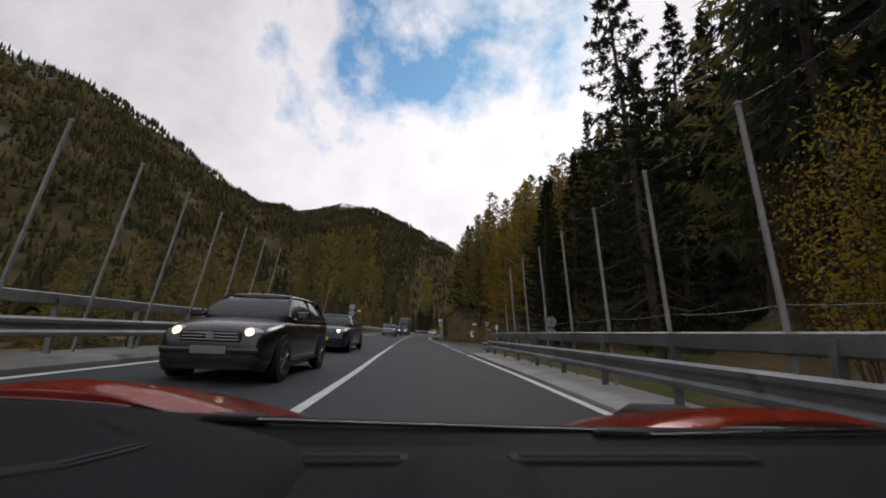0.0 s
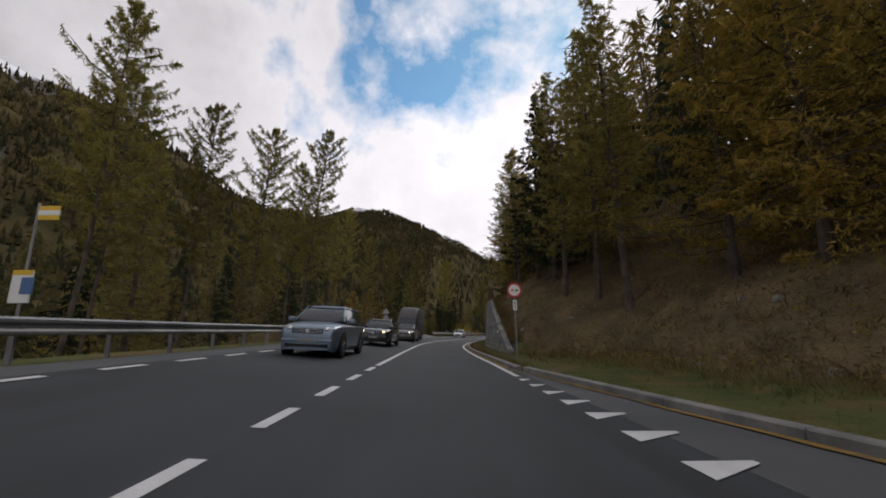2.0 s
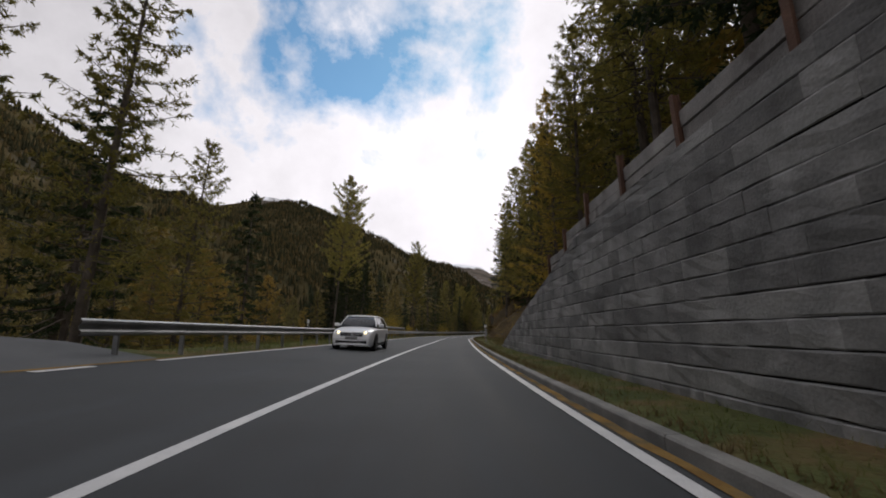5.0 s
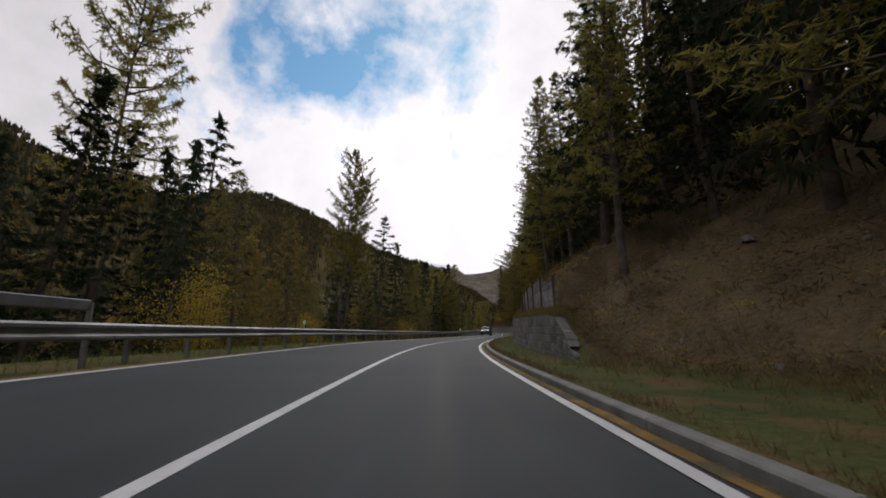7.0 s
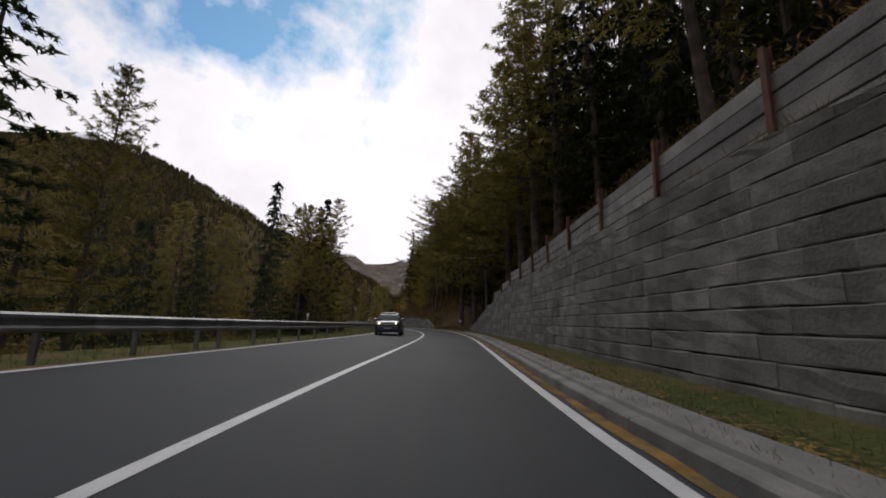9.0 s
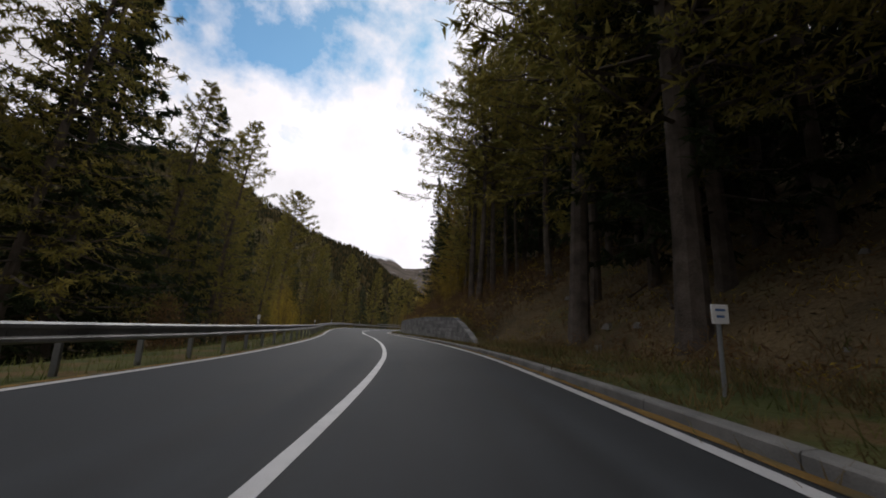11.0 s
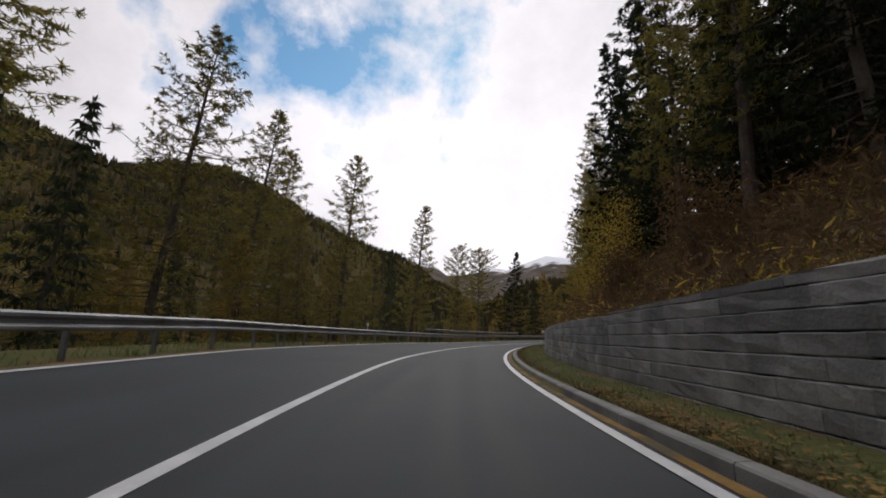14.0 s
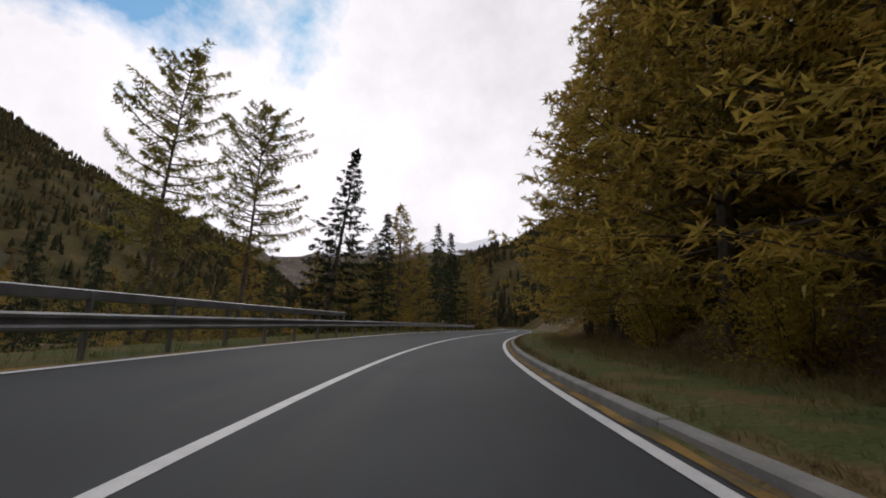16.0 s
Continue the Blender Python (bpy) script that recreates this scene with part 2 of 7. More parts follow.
M_GRASS = leaf("grass_blades", (0.07, 0.095, 0.025), (0.15, 0.14, 0.05), scale=0.8)
M_DRY = leaf("dry_grass", (0.11, 0.08, 0.035), (0.2, 0.15, 0.065), scale=0.6)

# ---- the road's line ----
HEADING = [(-120, 0.5), (0, 1.24), (11, 3.21), (32, 3.44), (42, 3.31), (52, 2.61), (62.3, 2.03), (72.3, 0.05), (82, -2.69), (91.7, -5.62), (101.8, -7.69),
           (112.2, -9.11), (123, -10.14), (134.1, -11), (145.6, -11.57), (157, -13.2), (168.1, -17.41), (178.9, -21.99), (189.5, -25.63), (199.8, -27.64),
           (209.9, -27.07), (219.6, -24.31), (229.2, -20.08), (238.6, -15.42), (248, -11.68), (257.6, -9.52), (267.6, -9.62), (277.9, -11.15),
           (288.3, -13.94), (298.8, -19.35), (309.4, -25.81), (320, -31.89), (330.1, -38.04), (345, -46), (362, -52), (385, -55), (430, -50), (520, -46)]
STEP = 0.25
RS = np.arange(-120, 520, STEP)
RH = np.radians(np.interp(RS, [a for a, b in HEADING], [b for a, b in HEADING]))
RX = np.cumsum(-np.sin(RH) * STEP)
RY = np.cumsum(np.cos(RH) * STEP)
ZERO = int(np.argmin(np.abs(RS)))
RX, RY = RX - RX[ZERO], RY - RY[ZERO]
# the centre line lies this far to the left of the reference line
OFFSET = [(-120, 1.4), (4, 1.4), (15, 1.56), (26, 1.62), (46, 1.7), (56, 1.72), (66, 1.8), (76, 2.03), (86, 2.12), (112, 1.9), (138, 1.66), (150, 1.8), (172, 2.16), (193, 1.84), (215, 1.4), (242, 0.78), (252, 0.74), (262, 0.82), (282, 1.55), (303, 2.05), (324, 1.9), (334, 1.8), (520, 1.75)]
# the right edge line lies this far to the right of it
EDGE = [(-120, 2.25), (4, 2.24), (15, 2.15), (26, 2.08), (46, 1.9), (56, 1.78), (66, 1.55), (76, 1.38), (86, 1.38), (112, 1.55), (138, 1.68), (150, 1.6), (172, 1.33), (193, 1.31), (215, 1.8), (242, 2.36), (252, 2.4), (262, 2.24), (282, 1.82), (303, 1.57), (324, 1.48), (334, 1.55), (520, 1.6)]
BANK = [(-120, 0), (10, 0.0), (32, 0.02), (45, 0.04), (60, 0.06), (72, 0.075), (100, 0.07), (145, 0.055), (168, 0.045), (185, 0.02), (200, 0.0), (240, -0.03), (265, -0.02), (285, 0.02), (299, 0.045), (318, 0.02), (330, 0.0), (360, 0.02), (520, 0)]


def table(rows, s):
    return np.interp(s, [a for a, b in rows], [b for a, b in rows])


def heading(s):
    return float(np.interp(s, RS, RH))


def lift(s, lat):
    """Height of the banked road plane."""
    return table(BANK, s) * -np.clip(lat, -8.0, 4.5) + 0.04 * np.clip(-np.asarray(lat) - table(OFFSET, s), 0, 6.5)


def at(s, lat, z=0.0):
    """The world place at s along the line, lat to its right, z above the road plane."""
    h = heading(s)
    return Vector((float(np.interp(s, RS, RX)) + math.cos(h) * lat, float(np.interp(s, RS, RY)) + math.sin(h) * lat, float(lift(s, lat)) + z))


def centre(s):
    return -float(table(OFFSET, s))


def right_edge(s):
    return float(table(EDGE, s))


def stand(s, lat, z=0.0, turn=0.0):
    """A pose at s, lat, turned along the road."""
    return Matrix.Translation(at(s, lat, z)) @ Matrix.Rotation(heading(s) + radians(turn), 4, "Z")


LEFT = 3.8                  # width of the left lane
RAIL = 4.45                 # guard rail from the centre line


# ---- mesh helpers ----
def mesh_object(name, verts, faces, materials, parent=None, label="", smooth=False, slots=None):
    me = bpy.data.meshes.new(name)
    me.from_pydata([tuple(v) for v in verts], [], faces)
    for m in (materials if isinstance(materials, (list, tuple)) else [materials]):
        me.materials.append(m)
    if slots is not None:
        me.polygons.foreach_set("material_index", slots)
    if smooth:
        me.polygons.foreach_set("use_smooth", [True] * len(me.polygons))
    me.update()
    ob = new(name, me)
    if parent is not None:
        ob.parent = parent
    if label:
        ob["label"] = label
    return ob


def part(name, bm, material, parent=None, label="", smooth=False):
    me = bpy.data.meshes.new(name)
    bm.to_mesh(me)
    bm.free()
    me.materials.append(material)
    if smooth:
        me.polygons.foreach_set("use_smooth", [True] * len(me.polygons))
    ob = new(name, me)
    if parent is not None:
        ob.parent = parent
    if label:
        ob["label"] = label
    return ob


def box(bm, size, at_=(0, 0, 0), bevel=0.0, turn=None):
    r = bmesh.ops.create_cube(bm, size=1.0)
    vs = r["verts"]
    m = Matrix.Translation(at_) @ (turn or Matrix()) @ Matrix.Diagonal((*size, 1))
    bmesh.ops.transform(bm, matrix=m, verts=vs)
    if bevel:
        es = list({e for v in vs for e in v.link_edges})
        bmesh.ops.bevel(bm, geom=es, offset=bevel, segments=2, affect="EDGES", profile=0.6)


def rod(bm, a, b, r1, r2=None, sides=8):
    a, b = Vector(a), Vector(b)
    r2 = r1 if r2 is None else r2
    r = bmesh.ops.create_cone(bm, cap_ends=True, segments=sides, radius1=r1, radius2=r2, depth=(b - a).length)
    q = (b - a).to_track_quat("Z", "Y").to_matrix().to_4x4()
    bmesh.ops.transform(bm, matrix=Matrix.Translation((a + b) / 2) @ q, verts=r["verts"])


def ribbon(name, stations, profile, materials, parent=None, label="", closed=False, smooth=False):
    """Sweep a profile of (lat, z) along stations of (s, base lat, base z); a callable profile gets s."""
    verts, faces = [], []
    n = None
    for s, l0, z0 in stations:
        pr = profile(s) if callable(profile) else profile
        n = len(pr)
        verts += [at(s, l0 + l, z0 + z) for l, z in pr]
    for i in range(len(stations) - 1):
        for j in range(n if closed else n - 1):
            k = (j + 1) % n
            faces.append((i * n + j, i * n + k, (i + 1) * n + k, (i + 1) * n + j))
    if closed:
        faces.append(tuple(range(n)))
        faces.append(tuple(reversed(range((len(stations) - 1) * n, len(stations) * n))))
    ob = mesh_object(name, verts, faces, materials, parent, label, smooth)
    uv = ob.data.uv_layers.new(name="UVMap")
    flat = [(l0 + l, s) for s, l0, z0 in stations for l, z in (profile(s) if callable(profile) else profile)]
    for loop in ob.data.loops:
        uv.data[loop.index].uv = flat[loop.vertex_index]
    bm = bmesh.new()
    bm.from_mesh(ob.data)
    bmesh.ops.recalc_face_normals(bm, faces=bm.faces)
    bm.to_mesh(ob.data)
    bm.free()
    return ob


def spread(a, b, step):
    n = max(2, int(round(abs(b - a) / step)) + 1)
    return [a + (b - a) * i / (n - 1) for i in range(n)]


def empty(name, matrix, label, category, group="", kind=""):
    e = new(name)
    e.matrix_world = matrix
    e.empty_display_size = 0.2
    return tagged(e, label, category, group, kind)


# ---- ground ----
# kerb line on the right where the side road opens: s, lat
KERB_R = [(18.5, 3.1), (20, 3.25), (23, 4.1), (25.5, 5.0), (27.2, 5.9), (27.7, 22.0), (28.5, 16.0), (30.5, 11.0), (33, 7.6), (36, 5.6), (40, 4.7), (44, 4.0), (48, 3.3), (54, 2.35)]


def kerb_lat(s):
    """Where the asphalt ends on the right."""
    s = np.asarray(s, float)
    plain = table(EDGE, s) + 0.32
    side = np.interp(s, [a for a, b in KERB_R], [b for a, b in KERB_R])
    return np.where((s > 18.5) & (s < 54), np.maximum(side, plain), plain)


WALL_TOP = {1: [(63.6, 0.35), (66.8, 1.35), (69.7, 2.3), (74.5, 3.9), (80, 4.15), (98, 4.15), (112, 3.6), (122, 1.6), (128, 0.4)],
            2: [(157, 0.05), (158, 0.8), (159.3, 1.45), (162, 1.6), (172, 1.75), (181, 1.9), (187, 2.55), (194, 3.2), (214, 3.1), (222, 2.0), (229, 0.4)],
            3: [(248.3, 0.1), (250.5, 0.75), (253.5, 1.5), (262, 1.72), (285, 1.84), (300, 1.62), (314, 1.42), (321, 0.9), (326, 0.15)]}
WALL_LAT = {1: 3.4, 2: 3.6, 3: 3.6}
UPPER_TOP = [(163.2, 3.15), (168, 3.65), (184, 3.7), (190, 4.3), (194, 4.75), (212, 4.7), (222, 3.4), (227, 1.8)]
UPPER_LAT = 4.65


def bank_profile(s):
    """Right-hand hillside: where the slope begins (lat), the height of its foot."""
    s = np.asarray(s, float)
    foot = np.interp(s, [-120, 14, 22, 27, 34, 40, 50, 60, 64, 66, 122, 130, 152, 157, 229, 235, 247, 249, 325, 329, 400, 520],
                     [9, 9, 30, 30, 15, 9, 7.0, 6.2, 5.0, 4.2, 4.2, 5.5, 6.5, 4.5, 4.5, 5.2, 5.2, 4.4, 4.4, 6.0, 6, 6])
    rise = np.zeros_like(s)
    for k in WALL_TOP:
        rows = WALL_TOP[k]
        inside = (s >= rows[0][0]) & (s <= rows[-1][0])
        rise = np.where(inside, table(rows, s), rise)
    up = np.where((s >= UPPER_TOP[0][0]) & (s <= UPPER_TOP[-1][0]), table(UPPER_TOP, s), 0)
    return foot, rise, up


def near_height(s, lat):
    """Ground close to the road, above or below the road plane."""
    foot, rise, up = bank_profile(s)
    edge = kerb_lat(s)
    base = lift(s, lat)
    # right: verge, step at a wall, then the slope
    d = np.maximum(lat - foot, 0)
    slope = 0.62 * d - 0.16 * np.maximum(d - 45, 0)
    slope = np.where(d > 0, np.minimum(slope, 190 + 0.05 * d), 0)
    right = np.where(lat > edge + 0.12, 0.09 + np.minimum((lat - edge) * 0.03, 0.08), -0.12)
    right = np.where((s > 18) & (s < 53.5) & (lat < edge + 0.3), -0.12, right)
    wall_here = rise > 0.02
    wl = np.where(s < 140, 3.86, 4.06)
    right = np.where(wall_here & (lat > wl), rise - 0.06, right)
    right = np.where((up > 0) & (lat > UPPER_LAT + 0.42), np.maximum(up - 0.25, right), right)
    right = right + slope * np.clip(d / 1.5, 0, 1)
    # left: verge, then down to the stream
    le = -table(OFFSET, s) - LEFT - 0.35
    q = np.maximum(le - 2.6 - lat, 0)
    left = np.where(lat < le, -0.06 - 0.02 * np.minimum(le - lat, 2.6), -0.12)
    left = left - np.minimum(0.42 * q, 4.2 + 0.03 * q)
    left = left - np.where(s < 22, np.clip((22 - s) / 10, 0, 1) * np.clip((-lat - 7.5) / 2, 0, 1) * 4.0, 0)
    ramp = np.clip((s - 84) / 3, 0, 1) * np.clip((113 - s) / 3, 0, 1)
    left = np.where(lat < le, left * (1 - ramp) + ramp * (0.1 * np.minimum(le - lat, 14) - 0.05), left) - np.where((lat < le - 15), ramp * np.minimum(0.35 * (le - 15 - lat), 5.5), 0)
    return base + np.where(lat > -1.0, right, left)


RIDGES = [(-2200, -500, 1300, -857, 753, 515, 0.75), (-857, 753, 515, -455, 950, 300, 0.65), (-455, 950, 235, -330, 1010, 160, 0.55), (-380, 1646, 516, -900, 1850, 520, 0.55),
          (-380, 1646, 505, 150, 1950, 230, 0.62), (548, 3340, 600, 250, 3700, 520, 0.5), (548, 3340, 600, 800, 3300, 470, 0.55), (800, 3300, 470, 1300, 3200, 520, 0.5),
          (1500, 2950, 560, 2300, 2450, 700, 0.5), (900, 700, 230, 1300, 1500, 260, 0.35)]


def ridge_height(x, y):
    z = np.full(np.shape(x), -20.0)
    for x1, y1, z1, x2, y2, z2, slope in RIDGES:
        dx, dy = x2 - x1, y2 - y1
        k = np.clip(((x - x1) * dx + (y - y1) * dy) / (dx * dx + dy * dy), 0, 1)
        dist = np.hypot(x - x1 - k * dx, y - y1 - k * dy)
        top = z1 + (z2 - z1) * k
        z = np.maximum(z, top - slope * (np.sqrt(dist ** 2 + 60 ** 2) - 60))
    return z


def wobble(x, y):
    return (np.sin(x * 0.013 + 1.3) * np.cos(y * 0.011 + 0.4) * 14 + np.sin(x * 0.031 - y * 0.027) * 6 + np.sin(x * 0.071 + y * 0.063 + 2) * 2.4)


def line_coords(x, y):
    """Nearest s and the distance to the right of the line."""
    x, y = np.atleast_1d(np.asarray(x, float)), np.atleast_1d(np.asarray(y, float))
    s, lat = np.empty(len(x)), np.empty(len(x))
    px, py, ph, ps = RX[::4], RY[::4], RH[::4], RS[::4]
    for i in range(0, len(x), 4000):
        a, b = x[i:i + 4000, None], y[i:i + 4000, None]
        k = np.argmin((a - px) ** 2 + (b - py) ** 2, axis=1)
        ex, ey = x[i:i + 4000] - px[k], y[i:i + 4000] - py[k]
        s[i:i + 4000] = ps[k] - np.sin(ph[k]) * ex + np.cos(ph[k]) * ey
        lat[i:i + 4000] = np.cos(ph[k]) * ex + np.sin(ph[k]) * ey
    return s, lat


def ground_height(x, y):
    x, y = np.atleast_1d(np.asarray(x, float)), np.atleast_1d(np.asarray(y, float))
    s, lat = line_coords(x, y)
    z = near_height(s, lat)
    off = np.clip((np.abs(lat) - 14) / 60, 0, 1)
    z = z + 0.16 * off * wobble(x * 3, y * 3) * 0.5
    far = ridge_height(x, y) + wobble(x, y) * 1.3
    w = np.clip((np.hypot(x - np.interp(s, RS, RX), y - np.interp(s, RS, RY)) - 90) / 120, 0, 1)
    return np.where(far > z, z + (far - z) * w, z)


def build_ground():
    ys = np.concatenate([-np.geomspace(60, 2600, 26)[::-1], np.arange(-58, 390, 1.0), 390 + np.geomspace(3, 4200, 70)])
    vs = np.concatenate([-13 - np.geomspace(1.0, 4200, 62)[::-1], np.arange(-13, 12.1, 0.4), 12.2 + np.geomspace(0.8, 4200, 60)])
    cx = np.interp(ys, RY, RX)
    X = cx[:, None] + vs[None, :]
    Y = np.repeat(ys[:, None], len(vs), 1)
    Z = ground_height(X.ravel(), Y.ravel())
    s, lat = line_coords(X.ravel(), Y.ravel())
    verts = np.stack([X.ravel(), Y.ravel(), Z], 1)
    nu, nv = X.shape
    idx = np.arange(nu * nv).reshape(nu, nv)
    faces = np.stack([idx[:-1, :-1], idx[:-1, 1:], idx[1:, 1:], idx[1:, :-1]], -1).reshape(-1, 4)
    mid = verts[faces].mean(1)
    ms, ml = s[faces].mean(1), lat[faces].mean(1)
    foot = bank_profile(ms)[0]
    slot = np.where(ml > foot - 0.3, 1, 0)
    slot = np.where(ml < -13, 1, slot)
    reach = np.hypot(mid[:, 0], mid[:, 1] - 150)
    slot = np.where((np.abs(ml) > 120) | (reach > 330), 2, slot)
    slot = np.where((mid[:, 1] > 2500) | (mid[:, 2] > 470), 3, slot)
    ob = mesh_object("ground", verts.tolist(), faces.tolist(), [M_GROUND, M_SLOPE, M_HILL, M_ROCK], slots=slot.astype(np.int32), smooth=True)
    return tagged(ob, "grassy verges and steep forest floor in a mountain valley", "ground", kind="structure")


build_ground()

# ---- road ----
def road_profile(s):
    c = centre(s)
    return [(c - LEFT - 0.34, -0.05), (c - LEFT - 0.3, 0.0), (c - 1.8, 0.004), (c, 0.006), ((c + right_edge(s)) / 2, 0.004), (right_edge(s) + 0.3, 0.0), (right_edge(s) + 0.34, -0.05)]


stations = [(s, 0, 0) for s in spread(-110, 500, 1.0)]
tagged(ribbon("road", stations, road_profile, M_ASPHALT), "dark grey two-lane asphalt mountain road", "road", kind="structure")
# side road and lay-by on the right
lay = [(s, 0, 0) for s in spread(18.5, 54, 0.5)]
tagged(ribbon("side_road", lay, lambda s: [(right_edge(s) + 0.28, -0.02), (right_edge(s) + 0.34, -0.004), (float(kerb_lat(s)) * 0.5 + 1, -0.006), (float(kerb_lat(s)), -0.01)], M_OLD_ASPHALT), "worn side road mouth joining the main road", "road", kind="structure")
# bus bay on the left
tagged(ribbon("bus_bay", [(s, 0, 0) for s in spread(40, 70, 1.0)], lambda s: [(centre(s) - LEFT - 0.28, -0.004), (centre(s) - LEFT - 0.3 - float(np.interp(s, [40, 48, 60, 70], [0.02, 0.9, 0.9, 0.02])), -0.008)], M_OLD_ASPHALT), "asphalt bus bay beside the road", "bus bay", kind="structure")


def stripe(name, s0, s1, lat, width, label, lift_=0.011, material=M_PAINT):
    n = max(2, int(abs(s1 - s0)) + 1)
    st = [(s, 0, lift_) for s in [s0 + (s1 - s0) * i / (n - 1) for i in range(n)]]
    f = lat if callable(lat) else (lambda s: lat)
    ob = ribbon(name, st, lambda s: [(f(s) - width / 2, 0), (f(s) + width / 2, 0)], material)
    return tagged(ob, label, "road marking", kind="structure")


stripe("edge_line", -100, 18.6, lambda s: right_edge(s), 0.145, "white edge line")
stripe("edge_line", 52, 500, lambda s: right_edge(s), 0.145, "white edge line")
stripe("edge_line", -100, 38, lambda s: centre(s) - LEFT, 0.145, "white edge line")
stripe("edge_line", 66, 88, lambda s: centre(s) - LEFT, 0.145, "white edge line")
stripe("edge_line", 110, 500, lambda s: centre(s) - LEFT, 0.145, "white edge line")
stripe("centre_line", -100, 25.5, centre, 0.14, "solid white centre line")
stripe("centre_line", 53.5, 500, centre, 0.14, "solid white centre line")
for k in range(14):
    s0 = 26.6 + k * 1.95
    stripe("centre_dash", s0, s0 + 1.0, centre, 0.14, "white dash of the broken centre line")
for k in range(12):
    s0 = 19.6 + k * 1.0
    stripe("edge_dash", s0, s0 + 0.5, lambda s: right_edge(s), 0.17, "short white block of the broken edge line")
for k in range(14):
    stripe("bay_dash", 39.2 + k * 1.95, 40.2 + k * 1.95, lambda s: centre(s) - LEFT, 0.15, "white dash along the bus bay")


def give_way_tooth(s):
    """Slanted white tooth of the hatched edge past the side road."""
    c = right_edge(s)
    w = float(np.interp(s, [31, 34, 46, 52], [0.5, 0.75, 0.5, 0.1]))
    v = [at(s, c - 0.1, 0.009), at(s + 0.42, c - 0.1, 0.009), at(s + 0.5, c + w, 0.009), at(s + 0.42, c + w, 0.009)]
    return tagged(mesh_object("edge_tooth", v, [(0, 3, 2, 1)], M_PAINT), "slanted white tooth of the hatched edge line", "road marking", kind="structure")


for k in range(20):
    give_way_tooth(32.0 + k * 1.0)
mesh = mesh_object("side_road_line", [at(29.0, 2.4, 0.006), at(29.15, 2.4, 0.006), at(27.6, 9.5, 0.006), at(27.45, 9.5, 0.006)], [(0, 1, 2, 3)], M_PAINT)
tagged(mesh, "thin white line across the side road mouth", "road marking", kind="structure")


def seam(points, width=0.05):
    v, f = [], []
    for i, (s, l) in enumerate(points):
        v += [at(s, l - width * 0.5, 0.0095), at(s + width, l + width * 0.5, 0.0095)]
        if i:
            f.append((2 * i - 2, 2 * i - 1, 2 * i + 1, 2 * i))
    return tagged(mesh_object("tar_seam", v, f, M_TAR), "black tar seam in the worn asphalt", "tar seam", kind="structure")


seam([(37, 2.5), (34.5, 2.9), (32, 3.4), (29.5, 4.0), (27.5, 4.6)])
seam([(40, 2.6), (37, 3.3), (34.5, 4.2), (32, 4.9), (30.5, 5.8)])
seam([(33.5, 5.4), (31.5, 5.9), (30.2, 6.2), (29.2, 6.4)])
seam([(30.8, 5.2), (30.3, 6.6), (30.0, 8.2)])

# side road that climbs away on the left
tagged(ribbon("side_road", [(s, 0, 0) for s in spread(86.5, 110.5, 1.0)], lambda s: [(centre(s) - LEFT - 0.28, -0.004)] + [(centre(s) - LEFT - 0.35 - d, 0.1 * d + 0.0) for d in (0.05, 2, 5, 9, 13.5)], M_OLD_ASPHALT), "grey asphalt side road climbing away from the main road", "road", kind="structure")
for k in range(10):
    stripe("edge_dash", 90.0 + k * 1.95, 91.0 + k * 1.95, lambda s: centre(s) - LEFT, 0.15, "white dash across the side road mouth")

# ---- kerbs ----
def kerb_run(s0, s1, latf, label):
    """Kerb stones with joints, built as pieces under one kerb."""
    base = empty("kerb", stand(s0, latf(s0)), label, "kerb", kind="structure")
    inv = base.matrix_world.inverted()
    s, k = s0, 0
    while s < s1 - 0.2:
        e = min(s + 1.98, s1)
        pr = [(0.0, -0.1), (0.0, 0.085), (0.018, 0.105), (0.15, 0.115), (0.17, -0.1)]
        v = []
        for q in (s + 0.008, (s + e) / 2, e - 0.008):
            v += [inv @ at(q, latf(q) + l, z) for l, z in pr]
        f = []
        for i in range(2):
            for j in range(4):
                f.append((i * 5 + j, (i + 1) * 5 + j, (i + 1) * 5 + j + 1, i * 5 + j + 1))
        f += [(0, 1, 2, 3, 4), (14, 13, 12, 11, 10)]
        mesh_object("kerb_stone", v, f, M_KERB, base)
        s, k = e, k + 1
    return base


kerb_run(54, 128, lambda s: right_edge(s) + 0.36, "weathered grey kerb stones along the verge")
kerb_run(128, 232, lambda s: right_edge(s) + 0.36, "weathered grey kerb stones along the verge")
kerb_run(232, 330, lambda s: right_edge(s) + 0.36, "weathered grey kerb stones along the verge")
kerb_run(330, 392, lambda s: right_edge(s) + 0.36, "weathered grey kerb stones along the verge")
kerb_run(30.5, 54, lambda s: float(kerb_lat(s)) + 0.02, "low kerb round the side road corner")

# brown needle litter lying in the gutter and on the verge
def litter(s0, s1, lat0, width, seed):
    rng = random.Random(seed)
    v, f = [], []
    st = spread(s0, s1, 0.5)
    for i, s in enumerate(st):
        c = lat0(s)
        a, b = c - width * rng.uniform(0.25, 0.6), c + width * rng.uniform(0.25, 0.6)
        v += [at(s, a, 0.0075), at(s, b, 0.0075)]
        if i:
            f.append((2 * i - 2, 2 * i - 1, 2 * i + 1, 2 * i))
    return tagged(mesh_object("needle_litter", v, f, M_LITTER), "drift of brown larch needles in the gutter", "needle litter", kind="stuff")


litter(20, 330, lambda s: (right_edge(s) + 0.22) if s > 53 else float(kerb_lat(s)) - 0.15, 0.16, 3)
litter(330, 400, lambda s: right_edge(s) + 0.22, 0.16, 4)
litter(60, 400, lambda s: centre(s) - LEFT - 0.2, 0.14, 5)


